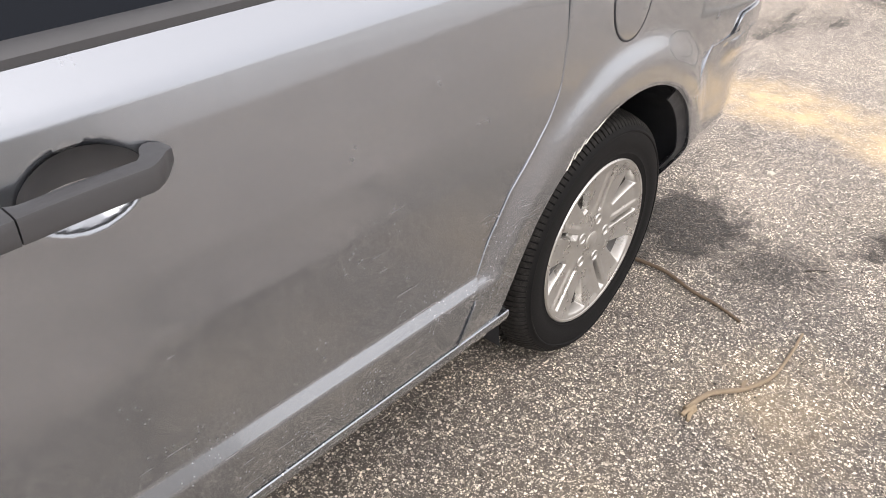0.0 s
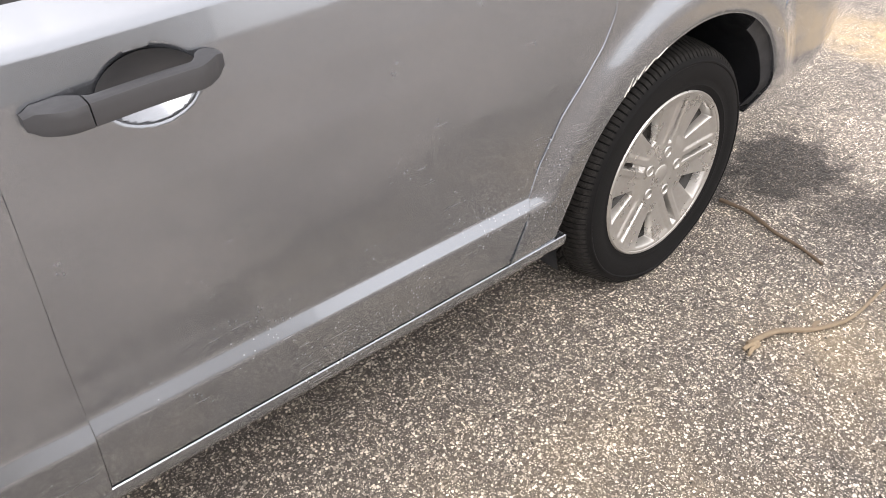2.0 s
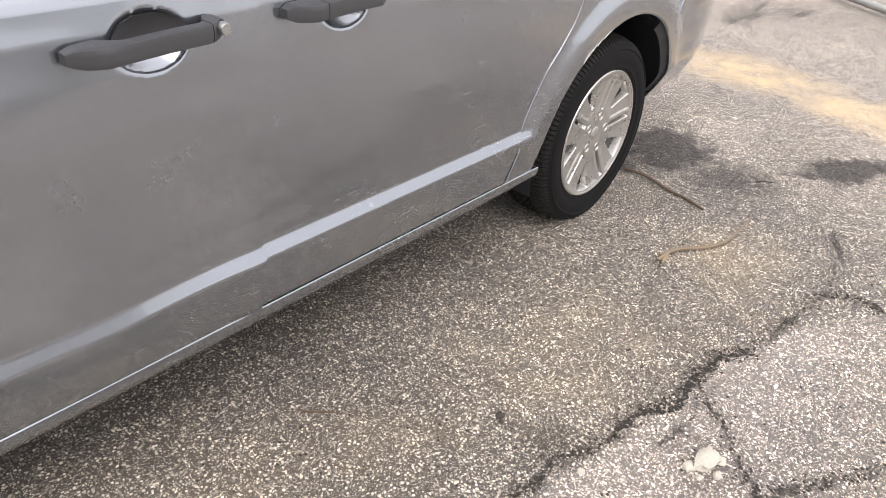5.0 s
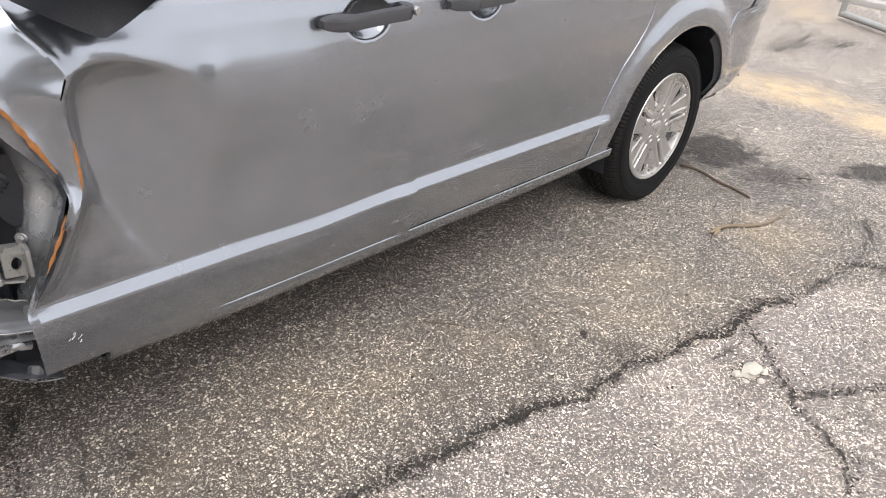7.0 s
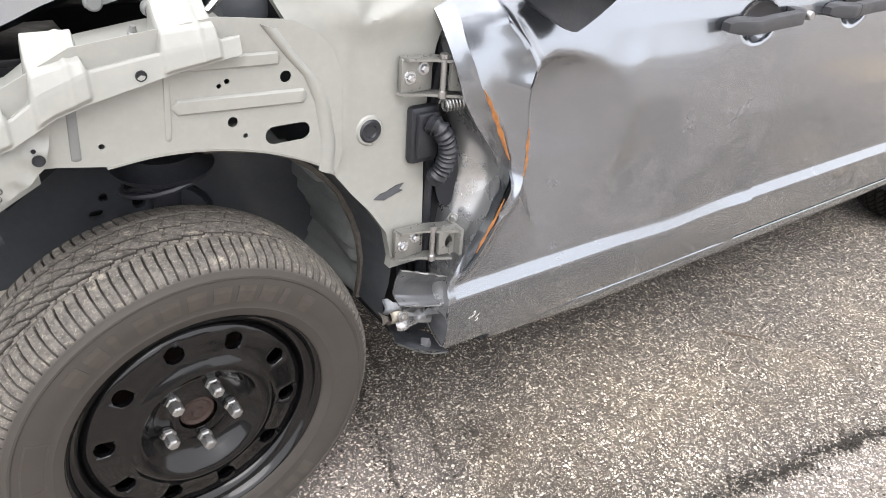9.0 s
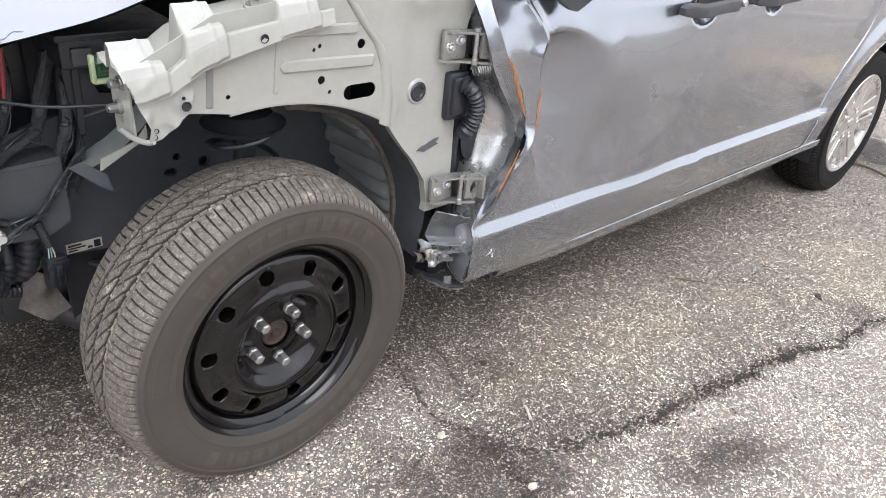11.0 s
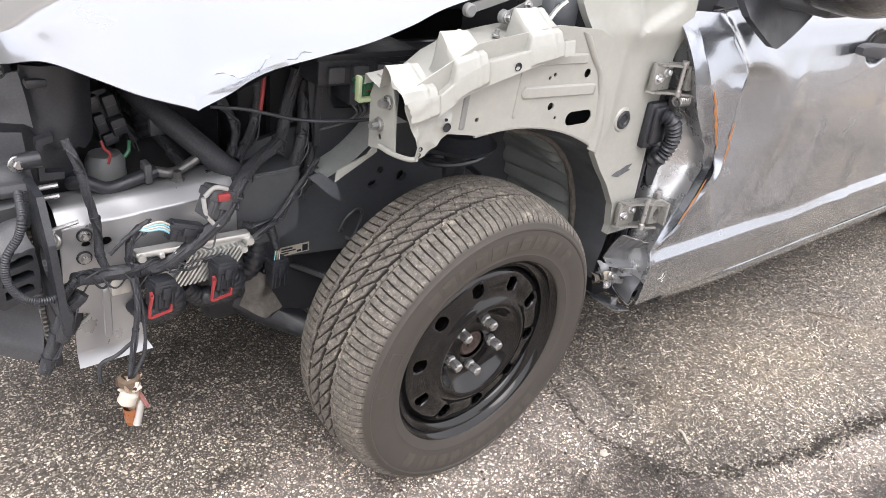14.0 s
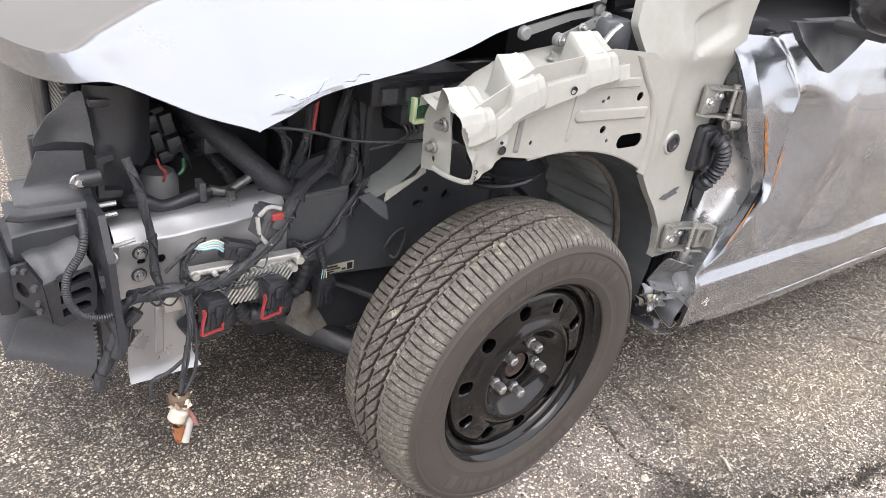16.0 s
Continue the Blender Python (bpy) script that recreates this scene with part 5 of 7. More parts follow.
# added dark sheet for the shade behind the fender wall
part("wall_shade_sheet", box_bm((-0.3, 0.50, 0.27), (0.45, 0.52, 0.95), 0.0), DARK, van, "", False)
label_plate = part("sticker", box_bm((-0.302, 0.4455, 0.478), (-0.226, 0.4475, 0.501), 0.0), WHITE_PLASTIC, inner, "small white parts sticker with dark bars", False)
for k, (x0, x1, z0, z1) in enumerate([(-0.298, -0.27, 0.494, 0.498), (-0.298, -0.262, 0.488, 0.491), (-0.298, -0.28, 0.482, 0.485), (-0.258, -0.248, 0.482, 0.487), (-0.244, -0.230, 0.481, 0.498)]):
    part("print_bar", box_bm((x0, 0.4445, z0), (x1, 0.4458, z1), 0.0), PLASTIC, label_plate, "", False)
part("hook", tube_bm([(-0.135, 0.445, 0.515), (-0.152, 0.43, 0.525), (-0.140, 0.425, 0.555), (-0.115, 0.425, 0.572), (-0.094, 0.43, 0.565), (-0.092, 0.432, 0.545), (-0.104, 0.43, 0.512), (-0.118, 0.43, 0.493), (-0.130, 0.44, 0.495)], 0.0042, 8), GREY_PLASTIC, inner, "bent grey wire hook")
# strut seat and spring
strut = part("spring_seat", turned([(0.03, 0.0), (0.085, 0.002), (0.09, 0.012), (0.075, 0.018), (0.06, 0.035), (0.03, 0.04)], 40, Matrix.Translation((0.045, 0.27, 0.775))), PLASTIC, van, "black strut spring seat")
part("coil_spring", tube_bm([(0.045 + 0.075 * math.cos(k * 0.4), 0.27 + 0.075 * math.sin(k * 0.4), 0.50 + 0.0062 * k) for k in range(46)], 0.007, 8, 1), PLASTIC, strut, "black coil spring")
part("strut_tube", turned([(0.0, 0.3), (0.026, 0.3), (0.026, 0.78), (0.0, 0.78)], 20, Matrix.Translation((0.045, 0.27, 0.0))), PLASTIC, strut)
part("knuckle", box_bm((-0.08, 0.20, 0.24), (0.08, 0.34, 0.44), 0.03), RUST, van, "rusty steering knuckle")
part("axle_shaft", tube_bm([(0.0, 0.3, 0.345), (0.0, 0.9, 0.36)], 0.016, 12), PLASTIC, van)
part("control_arm", tube_bm([(0.0, 0.3, 0.23), (0.05, 0.55, 0.25), (0.12, 0.8, 0.28)], 0.024, 10), PLASTIC, van)

# upper rail: a trough with three saddles over it, torn at its front end
RAIL_LOW = ([-0.28, -0.237, -0.194, -0.136, -0.093, -0.048, 0.029, 0.076, 0.14], [0.925, 0.930, 0.942, 0.974, 0.988, 0.999, 1.017, 1.025, 1.036])
RAIL_SHELF = ([-0.28, -0.245, -0.206, -0.186, -0.149, -0.084, -0.003, 0.14], [0.968, 0.972, 0.977, 0.981, 1.006, 1.033, 1.045, 1.062])
SADDLES = [(-0.232, 0.040, 1.016, 1.016), (-0.122, 0.036, 1.070, 1.070), (0.056, 0.042, 1.106, 1.106)]


def rail_at(u, v):
    left = float(np.interp(v, [0, 0.3, 0.45, 0.6, 1.0], [-0.248, -0.256, -0.262, -0.268, -0.266]))
    x = left + (0.128 - left) * u
    x += 0.006 * noise.noise(Vector((v * 11, 1.3, 0))) * (1 - u) ** 8
    low, shelf = float(np.interp(x, *RAIL_LOW)), float(np.interp(x, *RAIL_SHELF))
    w, crown, bead = 0.0, shelf, 0.0
    for xc, half, near, far in SADDLES:
        q = smooth01((half + 0.004 - abs(x - xc)) / 0.009)
        if q > w:
            w, crown = q, near + (far - near) * smooth01((v - 0.6) / 0.4)
            bead = math.exp(-((x - xc - 0.35 * half) / 0.0045) ** 2)
    y = float(np.interp(v, [0, 0.40, 0.45, 0.58, 0.66, 0.94, 1.0], [0.050, 0.056, 0.058, 0.068 - 0.006 * (1 - w), 0.095, 0.20, 0.205]))
    rise_by = float(np.interp(v, [0.40, 0.47, 0.58, 0.66, 0.745, 0.76, 0.79], [0.0, 0.10, 0.42, 0.66, 1.0, 1.0, 0.0]))
    if v <= 0.45:
        z = low + (shelf - low) * v / 0.45 + w * (crown - shelf) * rise_by
    else:
        floor = shelf - 0.004 + 0.016 * smooth01((v - 0.66) / 0.3)
        z = floor + w * (crown - floor) * rise_by
    if v > 0.95:
        z -= 0.02
    y -= (0.006 * w + 0.0022 * bead) * (1 - smooth01((v - 0.58) / 0.2)) * smooth01(v / 0.12)
    z += 0.0022 * bead * w * smooth01((v - 0.5) / 0.12)
    y += 0.004 * noise.noise(Vector((x * 34, v * 5, 2.0))) * smooth01((-0.20 - x) / 0.04)
    x += 0.12 * max(0.0, y - 0.092)
    return (x, y, z)


rail = grid_part("upper_rail", 220, 120, rail_at, PRIMER, van, "pale primer upper rail with three saddles, torn at its front end", None, 42)
# holes are not cut: dark discs carry their shade as colour
for x, z, r in ((-0.019, 1.019, 0.0075), (-0.150, 0.982, 0.0055)):
    part("hole_shade_disc", turned([(0.0, 0.002), (r * 0.85, 0.0015), (r, -0.0015), (r * 1.1, 0.0)], 16, Matrix.Translation((x, 0.0505, z)) @ DISC), DARK, rail, "dark disc painted as the shade of a punched hole")
drop = sheet("rail_gusset", [(-0.256, 0.968), (-0.250, 0.945), (-0.245, 0.925), (-0.238, 0.905), (-0.231, 0.889), (-0.236, 0.872), (-0.232, 0.862), (-0.215, 0.866), (-0.194, 0.875), (-0.178, 0.887), (-0.161, 0.903), (-0.148, 0.935), (-0.136, 0.978), (-0.19, 0.968)], 0.062, lambda x, z: 0.008 * smooth01((z - 0.90) / 0.06) - 0.012 * math.exp(-((x + 0.235) / 0.012) ** 2) + 0.006 * noise.noise(Vector((x * 45, z * 45, 6.0))), PRIMER, rail, "creased pale gusset under the rail's torn end")
# dark discs again for the shade of the gusset's holes
for x, z, r in ((-0.166, 0.917, 0.008), (-0.170, 0.932, 0.003), (-0.221, 0.883, 0.004), (-0.224, 0.872, 0.004)):
    part("hole_shade_disc", turned([(0.0, 0.002), (r * 0.85, 0.0015), (r, -0.0015), (r * 1.1, 0.0)], 16, Matrix.Translation((x, 0.057, z)) @ DISC), DARK, drop, "dark disc painted as the shade of a punched hole")
bolt((0.0, 0.145, 1.052), (0, -0.3, 1), 0.005, rail, ZINC, 0.014)
end_plate = part("rail_end_plate", plate_bm([(0.112, 0.858), (0.20, 0.838), (0.205, 0.94), (0.185, 0.985), (0.135, 0.985), (0.118, 0.93)], [ring2(0.165, 0.87, 0.006, 12)], 0.003, Matrix(((0, 0, 1, -0.238), (1, 0, 0, 0), (0, 1, 0, 0), (0, 0, 0, 1)))), PRIMER, rail, "pale end plate with two bolts", False)
for y, z in ((0.165, 0.895), (0.140, 0.945)):
    bolt((-0.240, y, z), (-1, -0.15, 0), 0.008, end_plate, ZINC, 0.022)
# added dark box that gives the rail's hollow end its shade
part("rail_shade_box", box_bm((-0.19, 0.09, 0.90), (-0.10, 0.18, 0.985), 0.0), DARK, rail, "", False)
part("curled_flange", tube_bm([(-0.246, 0.15, 0.858), (-0.243, 0.11, 0.857), (-0.236, 0.07, 0.861), (-0.228, 0.055, 0.866)], 0.005, 8), PRIMER, rail)

# lower flange of the apron, running down to the frame
part("apron_flange", plate_bm([(-0.248, 0.722), (-0.245, 0.747), (-0.174, 0.772), (-0.150, 0.80), (-0.150, 0.775)], [], 0.004, Matrix.Translation((0, 0.30, 0)) @ SIDE), PRIMER, van, "pale folded flange", False)
part("flange_bracket", plate_bm([(-0.302, 0.735), (-0.276, 0.742), (-0.232, 0.706), (-0.225, 0.668), (-0.250, 0.685)], [], 0.004, Matrix.Translation((0, 0.315, 0)) @ SIDE), GREY_COAT, van, "", False)

# torn end of the sill: a flap that leans out, crumpled metal under it and an open box section
def quad(a, b, c, d, u, v):
    """A point between four corners: a to b along u at v = 0, c to d at v = 1."""
    return (Vector(a) * (1 - u) + Vector(b) * u) * (1 - v) + (Vector(c) * (1 - u) + Vector(d) * u) * v


def flap_at(u, v):
    p = quad((0.412, 0.033, 0.577), (0.524, 0.031, 0.530), (0.434, 0.088, 0.463), (0.546, 0.074, 0.434), u, v)
    p.y += 0.014 * math.sin(math.pi * v) * (0.4 + u) + 0.007 * noise.noise(Vector((u * 3, v * 3, 1))) - 0.008 * math.exp(-((u - 0.97) / 0.05) ** 2)
    p.y -= 0.022 * smooth01((v - 0.82) / 0.18)  # its lower edge rolls out again
    p.z += 0.004 * noise.noise(Vector((u * 9, 2.0, 4))) * (1 - v)
    p.x += 0.010 * math.sin(math.pi * v) * (u - 0.4)
    return p


sill_flap = grid_part("sill_flap", 34, 30, flap_at, SILL_METAL, van, "torn grey sheet metal flap at the sill's end", (0, 0.002, 0.001))
edge = [flap_at(0.0, 0.9 - 0.15 * k) for k in range(6)] + [flap_at(0.02 + 0.1 * k, 0.0) for k in range(10)] + [flap_at(1.0, 0.1 * k) for k in range(6)]
part("flap_rim", tube_bm([p + Vector((0, -0.001, 0.0)) for p in edge], 0.0014, 6, 2, 0, 0.01, 0.5), ZINC, sill_flap, "bright torn edge")
part("lower_rim", tube_bm([flap_at(0.12 * k, 1.0) + Vector((0, -0.001, -0.001)) for k in range(1, 9)], 0.0016, 6, 2, 0, 0.01, 0.4), ZINC, sill_flap)


def crumple_at(u, v):
    p = quad((0.416, 0.078, 0.462), (0.540, 0.078, 0.420), (0.428, 0.060, 0.402), (0.520, 0.076, 0.384), u, v)
    p.y += 0.012 * noise.noise(Vector((u * 2.4, v * 2.0, 11))) + 0.0016 * noise.noise(Vector((u * 9, v * 6, 3)))
    p.z += 0.004 * noise.noise(Vector((u * 3, v * 2, 21)))
    return p


crumpled = grid_part("crumpled_sill", 36, 24, crumple_at, SILVER, van, "crumpled bare silver sill metal", (0, 0.002, 0.001), 25)
for k, (x, y, z, w, h) in enumerate([(0.412, 0.072, 0.462, 0.034, 0.030), (0.428, 0.062, 0.440, 0.040, 0.030), (0.405, 0.076, 0.430, 0.022, 0.026), (0.470, 0.064, 0.432, 0.060, 0.010), (0.505, 0.062, 0.424, 0.050, 0.008)]):
    grid_part("torn_strip", 14, 10, lambda u, v: (x + w * (u - 0.5) + 0.003 * noise.noise(Vector((u * 3, v * 2, k))), y + 0.014 * math.sin(u * 5 + k) * (v - 0.4) - 0.012 * math.sin(math.pi * v), z + h * (v - 0.5) - 0.3 * w * (u - 0.5) + 0.004 * noise.noise(Vector((u * 3, v * 2, k + 7)))), (SILL_METAL, GRIMY_METAL, BROWN_EDGE, RAIL_PAINT, RAIL_PAINT)[k], crumpled, "", (0, 0.002, 0.001), 25)
bolt((0.432, 0.050, 0.447), (0.1, -1, 0.1), 0.007, crumpled, ZINC, 0.010)
box_end = grid_part("sill_box", 12, 14, lambda u, v: quad((0.550, 0.115, 0.415), (0.585, 0.052, 0.405), (0.548, 0.112, 0.338), (0.543, 0.054, 0.320), u, v) + Vector((0.003 * math.sin(v * 8), 0, 0)), SILL_METAL, van, "open dark end of the sill's box section", (0.002, 0, 0))
part("box_rim", tube_bm([(0.546, 0.113, 0.352), (0.548, 0.111, 0.338), (0.543, 0.054, 0.320), (0.562, 0.051, 0.326), (0.580, 0.050, 0.335)], 0.0013, 6, 3, 0, 0.01, 0.3), ZINC, box_end, "bright cut edge")
grid_part("box_floor", 20, 14, lambda u, v: Vector((0.440 + 0.13 * u + 0.03 * v * (1 - u), 0.078 - 0.020 * u + 0.09 * v, 0.352 - 0.062 * u ** 0.8 + 0.012 * noise.noise(Vector((u * 4, v * 3, 2))) * (1 - u) - 0.018 * v * (1 - u))), GREY_COAT, box_end, "bent lower channel", (0, 0.001, -0.003))
part("floor_edge", tube_bm([(0.442, 0.077, 0.350), (0.475, 0.073, 0.325), (0.510, 0.066, 0.304), (0.545, 0.060, 0.294), (0.570, 0.058, 0.290)], 0.002, 6, 4, 0, 0.01, 0.4), DULL_STEEL, box_end)
sheet("torn_tab", [(0.505, 0.335), (0.528, 0.332), (0.535, 0.312), (0.525, 0.296), (0.508, 0.300), (0.498, 0.318)], 0.078, lambda x, z: 0.014 * noise.noise(Vector((x * 50, z * 50, 9))), SILL_METAL, box_end)
# added dark box for the shade inside the open sill
part("sill_shade_box", box_bm((0.50, 0.145, 0.30), (0.60, 0.2, 0.56), 0.01), DARK, van)


# ---- minivan: bonnet ----
EDGE = [(-0.90, 1.0, 0.955), (-0.885, 0.78, 0.945), (-0.85, 0.58, 0.955), (-0.805, 0.42, 0.974), (-0.755, 0.33, 0.999), (-0.70, 0.285, 0.985), (-0.64, 0.24, 0.965), (-0.578, 0.190, 0.954), (-0.570, 0.185, 0.951), (-0.562, 0.186, 0.9545), (-0.515, 0.19, 0.972), (-0.45, 0.2, 0.998), (-0.35, 0.2, 1.017), (-0.246, 0.2, 1.035), (-0.16, 0.195, 1.065), (-0.076, 0.19, 1.10), (0.10, 0.17, 1.15), (0.34, 0.16, 1.19)]
hood_edge = spline(EDGE, 8)


def hood_at(u, v):
    n = len(hood_edge) - 1
    edge = hood_edge[round(u * n)]
    t = smooth01((u - 0.02) * 1.02)
    spine = Vector((-0.90 + 1.24 * t, 1.0, 0.990 + 0.30 * t))
    p = edge.lerp(spine, v)
    # the side falls away from a soft ridge that runs from the nose back over the top
    ridge = float(np.interp(edge.x, [-0.90, -0.82, -0.785, -0.74, -0.65, -0.48, -0.28, 0.34], [0.05, 0.05, 0.09, 0.25, 0.45, 0.63, 0.76, 0.84]))
    q = min(1.0, v / ridge)
    climb = q if q < 0.8 else 0.8 + 0.2 * math.sin((q - 0.8) / 0.2 * math.pi / 2) * 0.9
    p.z = edge.z + (spine.z - edge.z) * (0.92 * climb + 0.08 * v)
    p.z += 0.006 * math.exp(-((v - ridge) / 0.035) ** 2)
    # the torn, buckled spot above the missing lamp
    d = math.hypot((p.x + 0.475) / 0.075, (p.y - 0.232) / 0.022)
    p.z -= 0.016 * math.exp(-d * d)
    p.z += 0.004 * noise.noise(p * 7.0) * (1 - v) ** 2
    return p


bonnet = grid_part("bonnet", len(hood_edge), 60, hood_at, PAINT, van, "buckled silver bonnet with a torn front corner", (0, 0.002, -0.0018))
grid_part("bonnet_far_half", len(hood_edge), 30, lambda u, v: Vector((hood_at(u, v).x, WIDTH - hood_at(u, v).y, hood_at(u, v).z)), PAINT, bonnet, "", (0, 0, -0.005))
grid_part("bonnet_liner", len(hood_edge), 20, lambda u, v: hood_at(u, 0.03 + 0.9 * v) + Vector((0.01, 0.02, -0.020)), PLASTIC, bonnet, "dark inner side of the bonnet")


def scar(u, v, a, b, lift, wide, seed):
    """A curled flake along a tear in the bonnet, from a to b on the plan."""
    x, y = a[0] + (b[0] - a[0]) * u, a[1] + (b[1] - a[1]) * u + 0.010 * math.sin(u * 5.0 + seed) * math.sin(math.pi * u)
    body = math.sin(math.pi * u) ** 0.7
    y += wide * (v - 0.5) * body
    near = sorted(((p.x - x) ** 2 + (p.y - y) ** 2 + 1e-6, p.z) for p in hood_spots)[:5]
    level = sum(z / d for d, z in near) / sum(1 / d for d, z in near)
    return (x, y, level + 0.0012 + lift * v * body * (0.7 + 0.5 * noise.noise(Vector((u * 14, seed, 0)))))


hood_spots = [hood_at(i / (len(hood_edge) - 1), j / 59) for i in range(len(hood_edge)) for j in range(30) if -0.62 < hood_edge[i].x < -0.32]
for a, b, lift, wide, seed in (((-0.515, 0.252), (-0.440, 0.236), 0.004, 0.008, 1.4), ((-0.480, 0.240), (-0.415, 0.243), 0.002, 0.005, 2.6), ((-0.40, 0.222), (-0.355, 0.218), 0.0015, 0.004, 4.0)):
    grid_part("paint_tear", 26, 5, lambda u, v: scar(u, v, a, b, lift, wide, seed), PAINT, bonnet, "torn and peeled bonnet metal", (0, 0, -0.002))

hinge_bar = part("bonnet_hinge", side_plate([(-0.052, 1.084), (-0.050, 1.098), (-0.040, 1.103), (0.075, 1.129), (0.17, 1.140), (0.17, 1.126), (0.080, 1.114), (-0.035, 1.085)], [ring2(-0.030, 1.094, 0.004, 12)], 0.185, 0.005), GREY_PRIMER, van, "grey bonnet hinge arms", False)
part("link", side_plate([(0.026, 1.076), (0.028, 1.089), (0.045, 1.093), (0.130, 1.124), (0.165, 1.127), (0.165, 1.114), (0.060, 1.080)], [ring2(0.125, 1.115, 0.003, 10)], 0.165, 0.005), GREY_PRIMER, hinge_bar, "", False)
for x, y, z in ((-0.040, 0.183, 1.092), (0.034, 0.163, 1.082), (0.150, 0.183, 1.133), (0.155, 0.163, 1.121)):
    part("pivot", turned([(0.0, -0.006), (0.010, -0.006), (0.013, -0.003), (0.0135, 0.008)], 20, Matrix.Translation((x, y, z)) @ DISC), GREY_PRIMER, hinge_bar)
for p in ((0.034, 0.155, 1.082), (0.09, 0.163, 1.104)):
    bolt(p, (0, -1, 0.2), 0.006, hinge_bar)
cowl = part("cowl_bracket", box_bm((0.13, 0.13, 1.055), (0.21, 0.24, 1.125), 0.014), GREY_COAT, van, "grey cowl bracket")
part("clip", tube_bm([(0.10, 0.11, 1.085), (0.125, 0.115, 1.105), (0.15, 0.118, 1.118)], 0.006, 6), ZINC, cowl)
part("cowl_panel", box_bm((0.18, 0.2, 1.08), (0.40, 1.8, 1.13), 0.02), PLASTIC, van, "black cowl panel")
part("wiper_cowl_edge", tube_bm([(0.20, 0.2, 1.14), (0.33, 0.19, 1.16), (0.45, 0.2, 1.19)], 0.014, 8), PLASTIC, van)

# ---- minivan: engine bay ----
# near-black sheets and boxes added so the bay sinks into deep shade
part("bay_shade_wall", box_bm((-0.74, 0.66, 0.34), (0.34, 0.68, 0.98), 0.0), DARK, van, "", False)
part("bay_shade_floor", box_bm((-0.42, 0.60, 0.285), (0.36, 1.8, 0.30), 0.0), DARK, van, "", False)
bay = part("engine_block", box_bm((-0.45, 0.85, 0.32), (0.25, 1.5, 0.86), 0.06), DARK, van, "engine block with deep shade put into its colour")
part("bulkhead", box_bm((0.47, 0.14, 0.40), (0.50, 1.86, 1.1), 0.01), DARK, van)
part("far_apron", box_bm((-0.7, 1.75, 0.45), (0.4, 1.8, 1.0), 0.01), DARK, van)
rail_frame = part("frame_rail", side_plate([(-0.772, 0.585), (-0.60, 0.588), (-0.44, 0.580), (-0.44, 0.706), (-0.766, 0.690)], [ring2(-0.69, 0.655, 0.009, 14), ring2(-0.57, 0.66, 0.010, 14), slot2(-0.725, 0.656, 0.016, 0.010)], 0.36, 0.004), RAIL_PAINT, van, "silver painted frame rail", False)


def rail_shoulder(u, v):
    """The rail's bevelled upper edge and level top."""
    x = -0.766 + 0.326 * u
    z0 = 0.690 + 0.016 * u
    y = float(np.interp(v, [0, 0.08, 0.5, 0.6, 0.7, 1.0], [0.361, 0.362, 0.386, 0.393, 0.402, 0.45]))
    z = z0 + float(np.interp(v, [0, 0.08, 0.5, 0.6, 0.7, 1.0], [0.0, 0.003, 0.027, 0.031, 0.032, 0.032]))
    dent = 0.0022 * math.exp(-((x + 0.655) / 0.03) ** 2) * math.sin(math.pi * min(1.0, v * 1.6)) if v < 0.62 else 0.0
    return (x, y + dent, z - 0.5 * dent)


grid_part("rail_shoulder", 60, 26, rail_shoulder, RAIL_PAINT, rail_frame, "", (0, 0.002, -0.003), 60)
# rear of the silver rail: darker grey paints the shade there
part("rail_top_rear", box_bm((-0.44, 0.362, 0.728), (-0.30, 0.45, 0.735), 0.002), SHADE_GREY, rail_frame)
part("rail_rear", side_plate([(-0.441, 0.582), (-0.35, 0.575), (-0.30, 0.60), (-0.30, 0.742), (-0.441, 0.735)], [], 0.364, 0.004), SHADE_GREY, rail_frame, "rear end of the rail, shaded by a darker grey", False)
part("rail_back", box_bm((-0.768, 0.445, 0.59), (-0.30, 0.45, 0.722), 0.0), DARK, rail_frame, "", False)
for x, z in ((-0.726, 0.675), (-0.731, 0.630)):
    bolt((x, 0.356, z), (0, -1, 0), 0.0068, rail_frame)
    part("gasket", turned([(0.0, -0.003), (0.0125, -0.003), (0.014, 0.0)], 20, Matrix.Translation((x, 0.359, z)) @ DISC), PLASTIC, rail_frame)
bracket = part("lower_bracket", side_plate([(-0.742, 0.588), (-0.648, 0.572), (-0.645, 0.433), (-0.768, 0.430), (-0.766, 0.476), (-0.752, 0.499), (-0.736, 0.514), (-0.761, 0.523), (-0.755, 0.569)], [], 0.352, 0.003), RAIL_PAINT, van, "silver sheet bracket below the rail", False)
part("rib", rib_bm(-0.709, 0.450, -0.703, 0.562, 0.008, 0.0035, 0.3518), RAIL_PAINT, bracket)
grid_part("lip", 16, 6, lambda u, v: (-0.768 + 0.123 * u + 0.007 * v * (2 * u - 0.2), 0.3522 - 0.013 * v ** 1.5, 0.432 - 0.030 * v + 0.002 * u), RAIL_PAINT, bracket, "bent lower lip", (0, 0.003, 0))
part("backing_panel", box_bm((-0.80, 0.40, 0.44), (-0.74, 0.41, 0.56), 0.003), GREY_PLASTIC, van, "dark grey panel behind the bracket")
flange = part("end_flange", plate_bm([(0.24, 0.555), (0.40, 0.55), (0.42, 0.70), (0.40, 0.785), (0.30, 0.79), (0.26, 0.72)], [ring2(0.33, 0.655, 0.03, 16)], 0.012, Matrix(((0, 0, 1, -0.800), (1, 0, 0, 0), (0, 1, 0, 0), (0, 0, 0, 1)))), PLASTIC, van, "black end flange of the frame rail", False)
